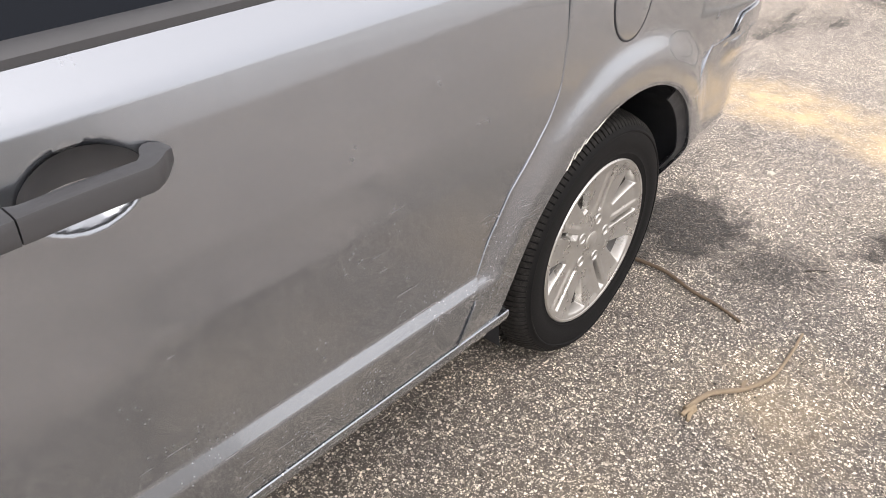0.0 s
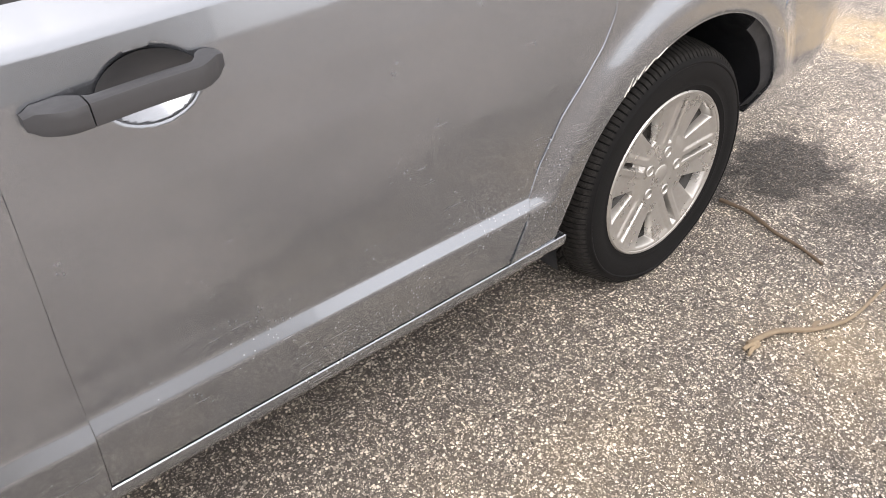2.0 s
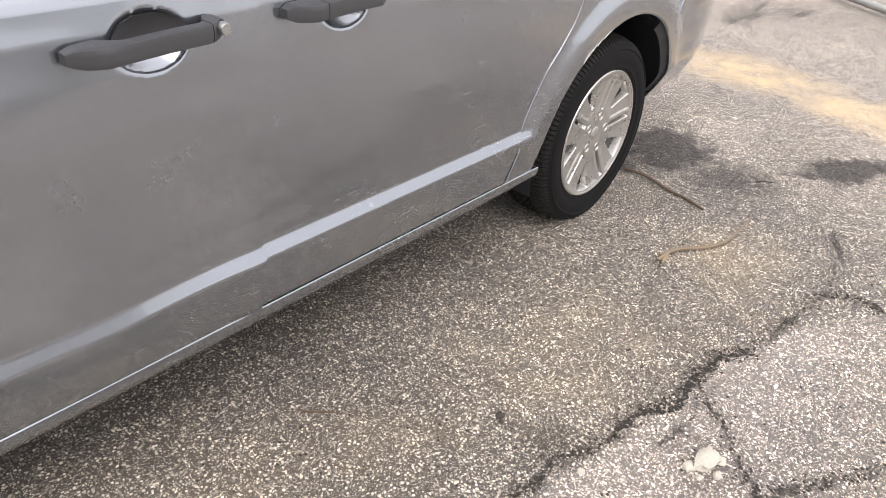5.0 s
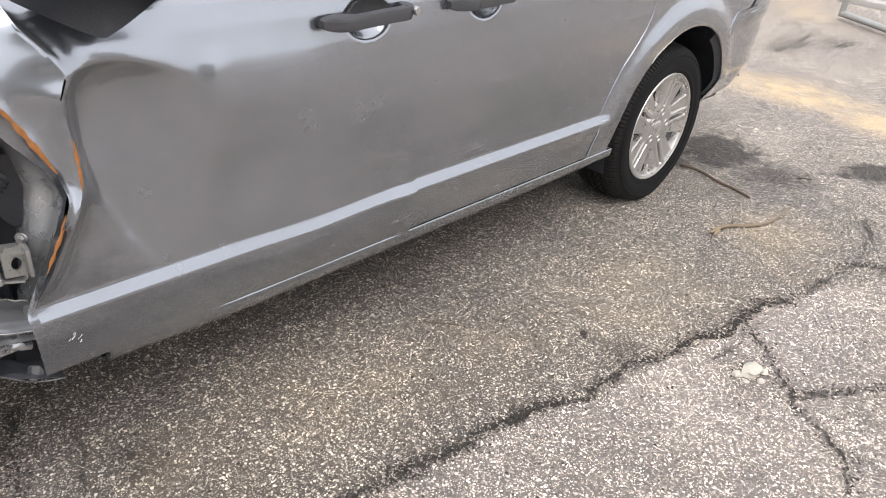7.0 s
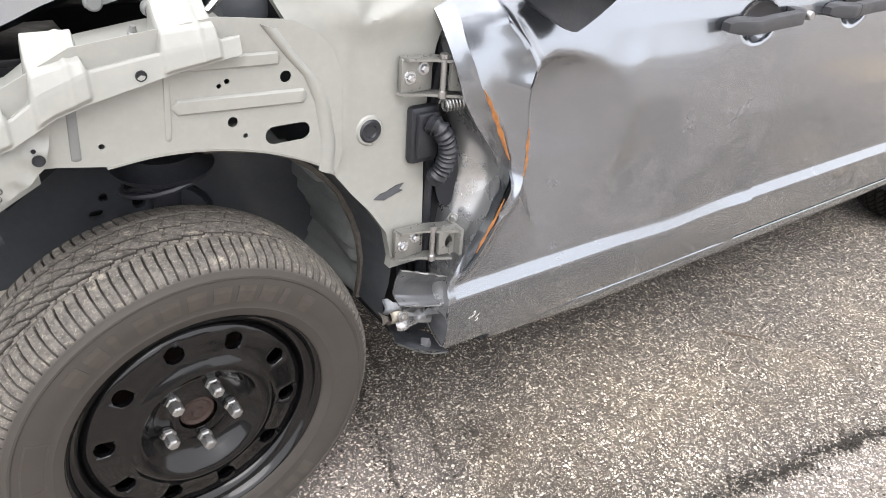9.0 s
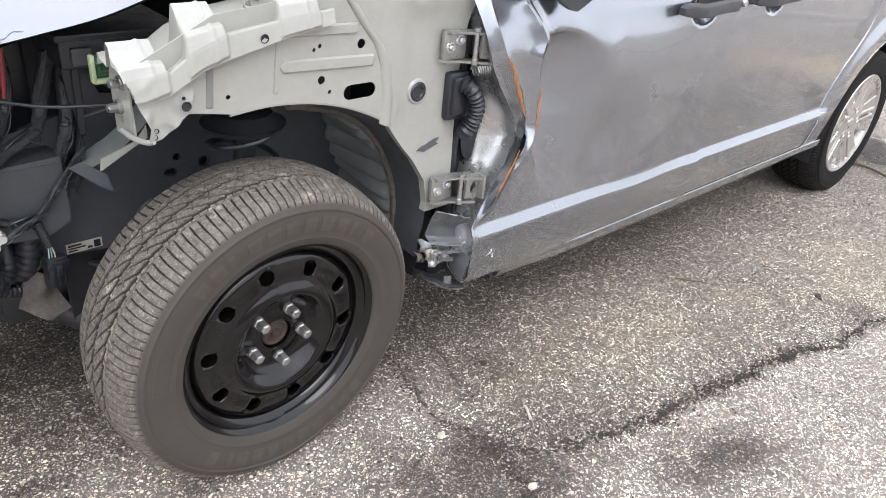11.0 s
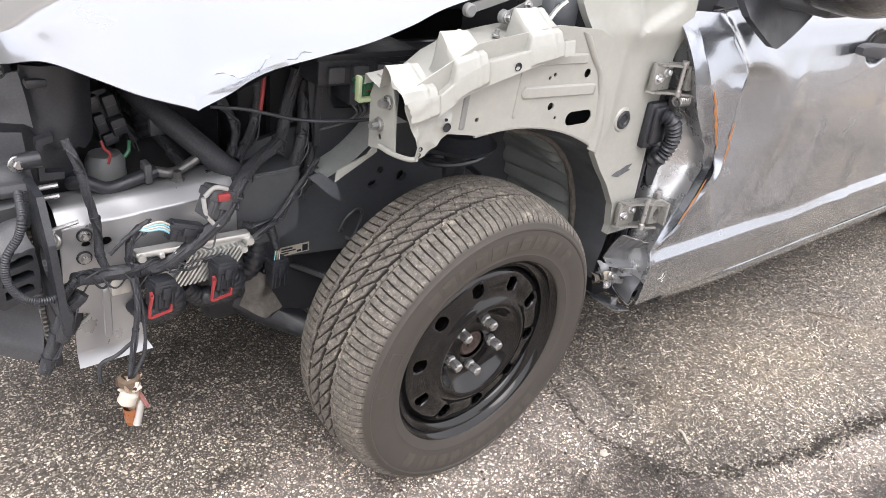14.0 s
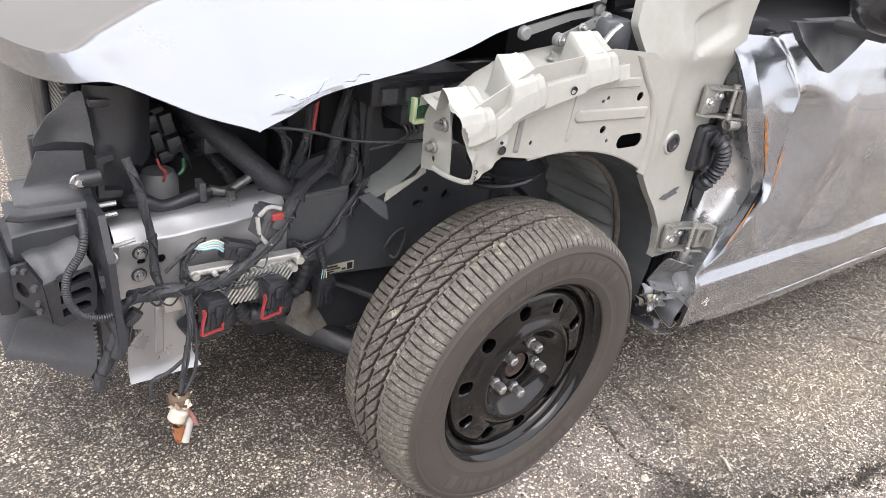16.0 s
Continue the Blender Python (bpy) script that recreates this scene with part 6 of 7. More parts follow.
part("washer", turned([(0.0, -0.004), (0.019, -0.003), (0.0195, 0.0)], 24, axis_frame((-0.772, 0.352, 0.682), (-0.75, 0.6, 0.0))), ZINC, flange, "bright steel washer")
bolt((-0.776, 0.345, 0.684), (-0.75, -0.6, 0.1), 0.0075, flange, ZINC, 0.012)
bolt((-0.79, 0.318, 0.585), (0.3, -1, 0.1), 0.008, flange, ZINC, 0.010)
part("stud", tube_bm([(-0.785, 0.35, 0.70), (-0.735, 0.345, 0.712)], 0.004, 8, 2), ZINC, flange)
for z in (0.74, 0.76):
    part("stud", tube_bm([(-0.788, 0.40, z), (-0.75, 0.395, z + 0.004)], 0.005, 8, 2), ZINC, flange)

# crash absorber with slots
crash = part("crash_box", side_plate([(-0.894, 0.657), (-0.868, 0.668), (-0.811, 0.682), (-0.808, 0.640), (-0.812, 0.594), (-0.840, 0.582), (-0.872, 0.571), (-0.887, 0.584)], [[(-0.866, 0.662), (-0.822, 0.672), (-0.815, 0.668), (-0.814, 0.658), (-0.866, 0.644)], [(-0.867, 0.633), (-0.826, 0.643), (-0.818, 0.638), (-0.817, 0.629), (-0.867, 0.616)], [(-0.866, 0.606), (-0.829, 0.616), (-0.821, 0.611), (-0.820, 0.602), (-0.866, 0.590)]], 0.335, 0.030), PLASTIC, van, "black plastic crash absorber with deep cooling slots", False)
part("front_bar", box_bm((-0.96, 0.355, 0.600), (-0.925, 1.6, 0.69), 0.012), PLASTIC, van, "black bumper beam")
# added dark sheet for the shade in the absorber's slots
part("slot_shade_sheet", box_bm((-0.885, 0.385, 0.585), (-0.812, 0.40, 0.68), 0.002), DARK, crash, "", False)
grid_part("absorber_top", 20, 14, lambda u, v: (-0.893 + 0.083 * u - 0.030 * v, 0.335 + 0.12 * v, 0.658 + 0.024 * u + 0.035 * smooth01(v * 2.2) + 0.003 * math.sin(u * 9)), GREY_PLASTIC, crash, "dusty sloping top", (0, 0, -0.005))
end_m = Matrix.Translation((-0.894, 0.335, 0.630)) @ Matrix.Rotation(radians(-28), 4, "Z")
end_plate = part("end_plate", plate_bm([(-0.042, 0.064), (-0.018, 0.072), (0.004, 0.030), (0.010, -0.046), (-0.014, -0.022), (-0.044, 0.006)], [[(-0.028 + 0.008 * math.cos(k) - 0.004 * math.sin(k), 0.022 + 0.015 * math.sin(k)) for k in np.linspace(0, 2 * math.pi, 16, endpoint=False)]], 0.010, end_m @ SIDE), PLASTIC, crash, "black end plate with an oval hole", False)
for x, z, r in ((-0.008, 0.028, 0.0060), (-0.006, -0.002, 0.0048), (-0.005, -0.018, 0.0052), (-0.034, 0.060, 0.0055), (-0.020, 0.060, 0.0045)):
    part("knob", turned([(0.0, -0.009), (r * 0.8, -0.009), (r, -0.006), (r * 1.05, 0.0)], 14, end_m @ Matrix.Translation((x, 0.0, z)) @ DISC), GREY_PLASTIC, end_plate)
part("absorber_back", box_bm((-0.93, 0.40, 0.575), (-0.82, 0.56, 0.70), 0.02), PLASTIC, crash)
sheet("lamp_carrier", [(-0.862, 0.888), (-0.850, 0.903), (-0.835, 0.920), (-0.815, 0.932), (-0.792, 0.953), (-0.777, 0.956), (-0.771, 0.905), (-0.768, 0.858), (-0.781, 0.866), (-0.863, 0.876)], 0.42, lambda x, z: 0.02 * math.sin((x + 0.86) * 28) + 0.012 * noise.noise(Vector((x * 18, z * 18, 2))), GREY_PLASTIC, van, "dark torn lamp carrier", 0.004)
duct_panel = sheet("intake_panel", [(-0.890, 0.790), (-0.872, 0.826), (-0.857, 0.856), (-0.786, 0.850), (-0.784, 0.772), (-0.84, 0.776)], 0.43, lambda x, z: -0.03 * smooth01((0.80 - z) / 0.03) + 0.01 * math.sin((x + 0.89) * 24), GREY_PLASTIC, van, "grey plastic intake panel", 0.004)
bolt((-0.806, 0.395, 0.812), (0.2, -1, 0), 0.009, duct_panel)
part("stub", tube_bm([(-0.81, 0.40, 0.812), (-0.770, 0.40, 0.815)], 0.015, 12, 2), PLASTIC, duct_panel)
part("clip_bracket", plate_bm([(-0.772, 0.845), (-0.745, 0.852), (-0.745, 0.840), (-0.762, 0.835), (-0.765, 0.785), (-0.735, 0.782), (-0.735, 0.770), (-0.775, 0.770)], [], 0.02, Matrix.Translation((0, 0.405, 0)) @ SIDE), PLASTIC, van, "black clip bracket", False)
part("carrier_back", box_bm((-0.862, 0.47, 0.70), (-0.70, 0.49, 0.87), 0.004), PLASTIC, van, "black carrier back")


def shelf_at(u, v):
    """A dished shelf whose front rolls over into a thick lip."""
    x = -0.905 + 0.110 * u - 0.018 * smooth01((v - 0.55) / 0.3) * (1 - u)
    y = float(np.interp(v, [0, 0.1, 0.45, 0.6, 0.75, 0.9, 1.0], [0.46, 0.43, 0.402, 0.386, 0.381, 0.384, 0.394]))
    z = float(np.interp(v, [0, 0.1, 0.45, 0.6, 0.75, 0.9, 1.0], [0.800, 0.796, 0.779, 0.779, 0.768, 0.757, 0.753]))
    z += 0.006 * smooth01((0.2 - u) / 0.2) * smooth01((v - 0.4) / 0.2) + 0.004 * math.sin(math.pi * u) * smooth01((0.4 - v) / 0.2)
    return (x, y, z)


carrier = grid_part("carrier_shelf", 30, 36, shelf_at, GREY_PLASTIC, van, "dusty grey lamp carrier shelf", (0, 0.004, -0.003), 50)
# dark disc in place of a cut hole, its shade as colour
part("clip_hole_shade", turned([(0.0, -0.002), (0.008, -0.002), (0.009, 0.002)], 18, Matrix.Translation((-0.803, 0.382, 0.757)) @ DISC), DARK, carrier)


def box_at(u, v):
    """The dark box under the shelf: sloping lid, crisp front edge, face running back below."""
    x = -0.919 + 0.130 * u
    y = float(np.interp(v, [0, 0.40, 0.44, 0.48, 1.0], [0.47, 0.390, 0.385, 0.386, 0.400]))
    z = float(np.interp(v, [0, 0.40, 0.44, 0.48, 1.0], [0.757, 0.734, 0.731, 0.727, 0.680])) + (0.014 * u if v > 0.3 else 0.006 * u)
    return (x, y + 0.003 * math.sin(u * 7), z)


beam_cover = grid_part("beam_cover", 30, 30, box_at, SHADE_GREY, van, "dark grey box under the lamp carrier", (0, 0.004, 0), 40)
part("cover_clip", box_bm((-0.918, 0.380, 0.672), (-0.912, 0.390, 0.680), 0.002), GREY_PALE, beam_cover)


sheet("air_deflector", [(-0.772, 0.962), (-0.782, 0.880), (-0.777, 0.858), (-0.764, 0.840), (-0.757, 0.822), (-0.748, 0.826), (-0.740, 0.815), (-0.728, 0.818), (-0.716, 0.806), (-0.700, 0.812), (-0.688, 0.803), (-0.674, 0.815), (-0.667, 0.828), (-0.664, 0.880), (-0.660, 0.962)], 0.468, lambda x, z: -0.035 * math.sin(math.pi * min(1.0, max(0.0, (x + 0.79) / 0.13))) + 0.02 * smooth01((0.82 - z) / 0.08) + 0.006 * noise.noise(Vector((x * 20, z * 12, 5))), PLASTIC, van, "smooth black plastic air deflector with a torn edge", 0.004)
lean = pose(-0.632, 0.52, 0.835, 0, -14, 6)
cluster = part("relay_block", box_bm((-0.028, -0.01, -0.055), (0.022, 0.06, 0.058), 0.012, lean), PLASTIC, van, "black relay block with clipped connectors")
for x0, z0, x1, z1, out in ((-0.026, 0.022, -0.004, 0.052, 0.012), (0.000, 0.004, 0.024, 0.046, 0.016), (-0.026, -0.022, -0.006, 0.016, 0.014), (-0.002, -0.036, 0.026, -0.002, 0.020), (-0.022, -0.052, 0.006, -0.028, 0.010)):
    part("clipped_connector", box_bm((x0, -0.01 - out, z0), (x1, 0.0, z1), 0.0035, lean), PLASTIC, cluster)
    part("seam", box_bm((x0 + 0.002, -0.0106 - out, (z0 + z1) / 2), (x1 - 0.002, -0.009 - out, (z0 + z1) / 2 + 0.0014), 0.0, lean), GREY_PLASTIC, cluster, "", False)
part("washer_tank", turned([(0.0, 0.5), (0.034, 0.5), (0.038, 0.52), (0.038, 0.735), (0.030, 0.75), (0.0, 0.752)], 28, Matrix.Translation((-0.635, 0.545, 0.0))), TANK, van, "pale grey washer filler tube")
part("coolant_pipe", tube_bm([(-0.72, 0.45, 0.738), (-0.70, 0.42, 0.750), (-0.663, 0.415, 0.733), (-0.606, 0.415, 0.746), (-0.575, 0.42, 0.752)], 0.013, 12), PLASTIC, van, "black coolant hose")
fitting = part("pipe_fitting", tube_bm([(-0.578, 0.42, 0.752), (-0.54, 0.42, 0.744), (-0.486, 0.43, 0.763)], 0.010, 12), DULL_STEEL, van, "dull metal pipe fitting with a clip")
part("clip", box_bm((-0.600, 0.400, 0.735), (-0.586, 0.432, 0.775), 0.004), GREY_PLASTIC, fitting)
part("nut", turned([(0.0, 0.0), (0.013, 0.0), (0.014, 0.012), (0.009, 0.016), (0.009, 0.03), (0.0, 0.03)], 6, Matrix.Translation((-0.538, 0.405, 0.722))), DULL_STEEL, fitting)
part("radiator_hose", tube_bm([(-0.60, 0.62, 0.93), (-0.56, 0.56, 0.86), (-0.513, 0.48, 0.815), (-0.46, 0.42, 0.762), (-0.414, 0.40, 0.716), (-0.384, 0.395, 0.64)], 0.024, 14, 8, 0, 0.01, 0.03), TAPE, van, "taped black hose")
part("lower_hose", tube_bm([(-0.384, 0.395, 0.66), (-0.380, 0.39, 0.60), (-0.385, 0.395, 0.535), (-0.398, 0.41, 0.49), (-0.415, 0.44, 0.475)], 0.022, 14, 8, 0.003, 0.016), PLASTIC, van, "corrugated black hose")
rng_loom = random.Random(11)
for name, pts, r in (
    ("main_harness", [(-0.765, 0.28, 0.637), (-0.721, 0.30, 0.622), (-0.659, 0.30, 0.618), (-0.608, 0.30, 0.616), (-0.548, 0.295, 0.651), (-0.491, 0.295, 0.699), (-0.455, 0.31, 0.748), (-0.40, 0.36, 0.765), (-0.327, 0.40, 0.790), (-0.301, 0.42, 0.849), (-0.277, 0.42, 0.93)], 0.0155),
    ("branch_harness", [(-0.252, 0.44, 0.90), (-0.262, 0.42, 0.800), (-0.278, 0.41, 0.751), (-0.302, 0.405, 0.695), (-0.280, 0.40, 0.668), (-0.250, 0.41, 0.705), (-0.235, 0.43, 0.76)], 0.016),
    ("thin_harness", [(-0.44, 0.34, 0.645), (-0.409, 0.35, 0.629), (-0.359, 0.355, 0.631), (-0.320, 0.355, 0.677), (-0.281, 0.36, 0.722), (-0.255, 0.37, 0.744)], 0.008),
) + (
    ("thin_harness", [(-0.60, 0.31, 0.605), (-0.52, 0.31, 0.60), (-0.45, 0.32, 0.605), (-0.40, 0.33, 0.625), (-0.36, 0.345, 0.632)], 0.007),
    ("upright_harness", [(-0.735, 0.36, 0.86), (-0.723, 0.345, 0.814), (-0.716, 0.34, 0.759), (-0.708, 0.335, 0.703), (-0.710, 0.33, 0.646), (-0.699, 0.31, 0.605)], 0.009),
    ("loop_harness", [(-0.625, 0.31, 0.705), (-0.655, 0.305, 0.69), (-0.668, 0.30, 0.66), (-0.668, 0.30, 0.625)], 0.008),
    ("stray_wire", [(-0.70, 0.30, 0.66), (-0.67, 0.295, 0.69), (-0.63, 0.30, 0.712)], 0.004),
    ("hanging_wire", [(-0.669, 0.285, 0.612), (-0.672, 0.265, 0.56), (-0.688, 0.255, 0.49), (-0.703, 0.245, 0.43)], 0.0065),
    ("hanging_wire", [(-0.664, 0.285, 0.612), (-0.664, 0.262, 0.54), (-0.672, 0.25, 0.47), (-0.698, 0.243, 0.425)], 0.004),
    ("hanging_wire", [(-0.688, 0.26, 0.49), (-0.72, 0.262, 0.468), (-0.747, 0.265, 0.455), (-0.752, 0.265, 0.415)], 0.0045),
) + (
    ("torn_wire_end", [(-0.755, 0.29, 0.60), (-0.79, 0.29, 0.56), (-0.812, 0.29, 0.51), (-0.835, 0.29, 0.455)], 0.014),
    ("engine_loom", [(-0.46, 0.50, 0.93), (-0.42, 0.47, 0.86), (-0.40, 0.45, 0.80), (-0.43, 0.43, 0.745)], 0.010),
    ("engine_loom", [(-0.36, 0.45, 0.95), (-0.35, 0.45, 0.87), (-0.37, 0.44, 0.80), (-0.41, 0.42, 0.75)], 0.012),
    ("engine_loom", [(-0.60, 0.60, 0.80), (-0.52, 0.60, 0.76), (-0.48, 0.56, 0.70), (-0.44, 0.5, 0.66)], 0.013),
    ("engine_loom", [(-0.56, 0.66, 0.92), (-0.60, 0.60, 0.84), (-0.57, 0.56, 0.76)], 0.012),
):
    loom = part(name, tube_bm(pts, r * 0.86, 12, 12, 0, 0.01, 0.22), TAPE, van, "taped black wiring")
    if r > 0.0062:
        course = spline(pts, 8)
        for k in range(3):  # loose strands along the wrapped loom
            turn0 = rng_loom.uniform(0, 6.28)
            reach = [rng_loom.uniform(0.9, 1.7) for _ in course]
            strand = [p + Vector((0.4 * math.cos(turn0 + i * 0.33), -abs(math.sin(turn0 + i * 0.33)), math.cos(turn0 + 1.0 + i * 0.33))) * r * reach[i] for i, p in enumerate(course)]
            part("strand", tube_bm(strand[::3] + strand[-1:], rng_loom.uniform(0.0014, 0.0026), 6, 4), PLASTIC if k else TAPE, loom)
        for f in (0.22, 0.55, 0.8):  # binding rings
            i = min(len(course) - 2, int(f * len(course)))
            part("binding", turned([(r * 0.88, -0.004), (r * 1.04, -0.003), (r * 1.04, 0.003), (r * 0.88, 0.004)], 12, axis_frame(course[i], course[i + 1] - course[i])), PLASTIC, loom)
part("bonnet_cable", tube_bm([(-0.50, 0.32, 0.905), (-0.44, 0.30, 0.900), (-0.339, 0.29, 0.872), (-0.25, 0.27, 0.866), (-0.17, 0.25, 0.87)], 0.0035, 8), PLASTIC, van, "thin black release cable")
part("red_tube", tube_bm([(-0.356, 0.40, 0.96), (-0.361, 0.40, 0.91), (-0.368, 0.40, 0.858)], 0.0045, 8), RED_PLASTIC, van, "thin red tube")
part("conduit", tube_bm([(-0.82, 0.33, 0.79), (-0.828, 0.27, 0.776), (-0.838, 0.262, 0.747), (-0.862, 0.258, 0.712), (-0.865, 0.256, 0.670), (-0.844, 0.26, 0.631), (-0.802, 0.265, 0.617), (-0.764, 0.28, 0.637)], 0.0062, 12, 8, 0.0013, 0.0042), PLASTIC, van, "corrugated black conduit")
part("conduit", tube_bm([(-0.80, 0.27, 0.612), (-0.79, 0.262, 0.57), (-0.80, 0.27, 0.53)], 0.012, 12, 8, 0.0, 0.006, 0.1), TAPE, van)


def connector(name, at, size, turn, mat, parent, label):
    """A housing with a collar, ribs and a cable boot; at its middle, turned about x, y and z."""
    m = pose(*at, *turn)
    sx, sy, sz = size
    c = part(name, box_bm((-sx / 2, -sy / 2, -sz / 2), (sx / 2, sy / 2, sz / 2), 0.004, m), mat, parent, label)
    part("collar", box_bm((-sx * 0.56, -sy * 0.56, sz * 0.1), (sx * 0.56, sy * 0.56, sz * 0.38), 0.003, m), mat, c)
    for k in (-0.3, 0.0, 0.3):
        part("ridge", box_bm((sx * k - 0.002, -sy * 0.60, -sz * 0.42), (sx * k + 0.002, -sy * 0.48, sz * 0.08), 0.001, m), mat, c)
    part("latch", box_bm((-sx * 0.2, -sy * 0.72, -sz * 0.1), (sx * 0.2, -sy * 0.5, sz * 0.3), 0.003, m), mat, c)
    return c


def red_lever(at, turn, parent):
    m = pose(*at, *turn)
    part("locking_lever", plate_bm([(-0.022, 0.034), (-0.017, 0.035), (-0.0145, 0.026), (-0.0185, 0.004), (-0.0195, -0.014), (-0.016, -0.0175), (0.018, -0.0125), (0.0195, 0.000), (0.0225, -0.001), (0.0225, -0.016), (-0.018, -0.021), (-0.0235, -0.018), (-0.0225, 0.006), (-0.0205, 0.020)], [ring2(-0.0185, 0.028, 0.0016, 10)], 0.005, m @ SIDE), RED_PLASTIC, parent, "red locking lever", False)


a = connector("lever_connector", (-0.626, 0.275, 0.575), (0.042, 0.034, 0.058), (0, 8, 12), PLASTIC, van, "black connector with a red lever")
red_lever((-0.634, 0.252, 0.556), (0, 6, 10), a)
b = connector("lever_connector", (-0.503, 0.285, 0.578), (0.042, 0.034, 0.060), (0, 8, 12), PLASTIC, van, "black connector with a red lever")
red_lever((-0.513, 0.262, 0.552), (0, 6, 10), b)
for x, z in ((-0.59, 0.545), (-0.47, 0.55)):
    part("cable_boot", tube_bm([(x - 0.02, 0.30, z + 0.02), (x, 0.31, z - 0.015), (x - 0.01, 0.33, z - 0.05), (x - 0.05, 0.35, z - 0.06)], 0.020, 12, 8, 0.002, 0.012), PLASTIC, van, "black cable boot")
g = connector("grey_connector", (-0.500, 0.305, 0.722), (0.058, 0.040, 0.062), (0, 24, 10), GREY_PLASTIC, van, "grey connector with a red lock and pale rim")
part("pale_rim", tube_bm([(-0.530, 0.285, 0.748), (-0.512, 0.282, 0.764), (-0.488, 0.283, 0.757)], 0.0045, 8), GREY_PALE, g)
part("pale_rim", tube_bm([(-0.533, 0.286, 0.745), (-0.530, 0.284, 0.715), (-0.517, 0.284, 0.690), (-0.505, 0.284, 0.684)], 0.0045, 8), GREY_PALE, g)
part("red_lock", box_bm((-0.508, 0.276, 0.735), (-0.484, 0.286, 0.750), 0.003), RED_PLASTIC, g)
c = connector("cable_connector", (-0.566, 0.300, 0.677), (0.066, 0.026, 0.038), (0, 22, 8), PLASTIC, van, "black connector with pale blue wires")
for k in range(4):
    part("blue_wire", tube_bm([(-0.595, 0.292, 0.700 - 0.006 * k), (-0.612, 0.288, 0.712 - 0.005 * k), (-0.632, 0.292, 0.708 - 0.004 * k), (-0.648, 0.30, 0.698)], 0.0022, 6), CYAN_WIRE if k % 2 else WHITE_PLASTIC, c)
d = connector("hanging_connector", (-0.346, 0.37, 0.492), (0.040, 0.030, 0.070), (0, 4, 10), PLASTIC, van, "black hanging connector")
for k, mat in enumerate((CYAN_WIRE, PALE_GREEN, WHITE_PLASTIC)):
    part("wire", tube_bm([(-0.356 + 0.006 * k, 0.362, 0.524), (-0.355 + 0.005 * k, 0.360, 0.540), (-0.353 + 0.002 * k, 0.36, 0.560)], 0.0013, 6), mat, d)
part("boot", tube_bm([(-0.351, 0.360, 0.555), (-0.357, 0.360, 0.58), (-0.367, 0.362, 0.615)], (0.0065, 0.010), 10, 8, 0.0012, 0.005), PLASTIC, d)
e = connector("green_connector", (-0.240, 0.225, 0.950), (0.034, 0.026, 0.034), (0, 4, 4), GREEN_PLASTIC, van, "green connector in a pale holder")
part("holder", box_bm((-0.264, 0.200, 0.926), (-0.216, 0.214, 0.934), 0.002), PALE_GREEN, e)
part("holder", box_bm((-0.267, 0.200, 0.928), (-0.259, 0.214, 0.976), 0.002), PALE_GREEN, e)
part("red_pin", box_bm((-0.244, 0.208, 0.944), (-0.228, 0.213, 0.958), 0.002), RED_PLASTIC, e)
# finned control module on a cast bracket
mod = part("control_module", plate_bm([(-0.664, 0.620), (-0.654, 0.638), (-0.437, 0.628), (-0.484, 0.553), (-0.600, 0.555), (-0.630, 0.590)], [], 0.022, Matrix.Translation((0, 0.318, 0)) @ SIDE), ALU, van, "finned aluminium control module", False)
for k in range(13):
    xb = -0.602 + 0.0095 * k
    part("fin", plate_bm([(xb, 0.556), (xb + 0.0042, 0.5555), (xb + 0.050, 0.619), (xb + 0.0458, 0.6195)], [], 0.016, Matrix.Translation((0, 0.303, 0)) @ SIDE), ALU, mod, "", False)
ledge = part("ledge", box_bm((-0.658, 0.298, 0.0), (-0.437, 0.322, 0.013), 0.004, Matrix.Translation((0, 0, 0.621)) @ Matrix.Rotation(radians(1.5), 4, "Y")), ALU, mod, "pale cast ledge")
for x, z, r in ((-0.648, 0.640, 0.009), (-0.612, 0.637, 0.006), (-0.585, 0.636, 0.006), (-0.440, 0.628, 0.010), (-0.452, 0.612, 0.008)):
    part("foot", turned([(0.0, -0.014), (r * 0.8, -0.014), (r, -0.007), (r, 0.008)], 14, Matrix.Translation((x, 0.306, z)) @ DISC), ALU, mod)
part("small_bracket", box_bm((-0.70, 0.325, 0.555), (-0.665, 0.345, 0.590), 0.004), ALU, van, "small cast bracket")
# hoses and a grimy bracket under the connectors
for pts, r in (([(-0.66, 0.34, 0.52), (-0.63, 0.35, 0.475), (-0.58, 0.37, 0.465), (-0.54, 0.39, 0.49), (-0.53, 0.42, 0.54)], 0.017), ([(-0.56, 0.35, 0.53), (-0.52, 0.36, 0.48), (-0.47, 0.38, 0.475), (-0.43, 0.40, 0.50), (-0.42, 0.43, 0.56)], 0.019), ([(-0.48, 0.38, 0.52), (-0.44, 0.40, 0.455), (-0.38, 0.42, 0.445), (-0.33, 0.44, 0.47)], 0.014), ([(-0.70, 0.40, 0.50), (-0.64, 0.42, 0.455), (-0.56, 0.44, 0.45), (-0.48, 0.45, 0.47)], 0.012)):
    part("under_hose", tube_bm(pts, r, 12, 8, 0.0018, 0.011, 0.06), PLASTIC, van, "black hose under the frame rail")
sheet("grimy_bracket", [(-0.425, 0.410), (-0.412, 0.440), (-0.402, 0.478), (-0.378, 0.484), (-0.356, 0.470), (-0.346, 0.430), (-0.328, 0.388), (-0.350, 0.384), (-0.373, 0.378), (-0.398, 0.392)], 0.385, lambda x, z: 0.022 * noise.noise(Vector((x * 20, z * 20, 4))) + 0.25 * (z - 0.42), GRIMY_CAST, van, "grimy cast bracket")
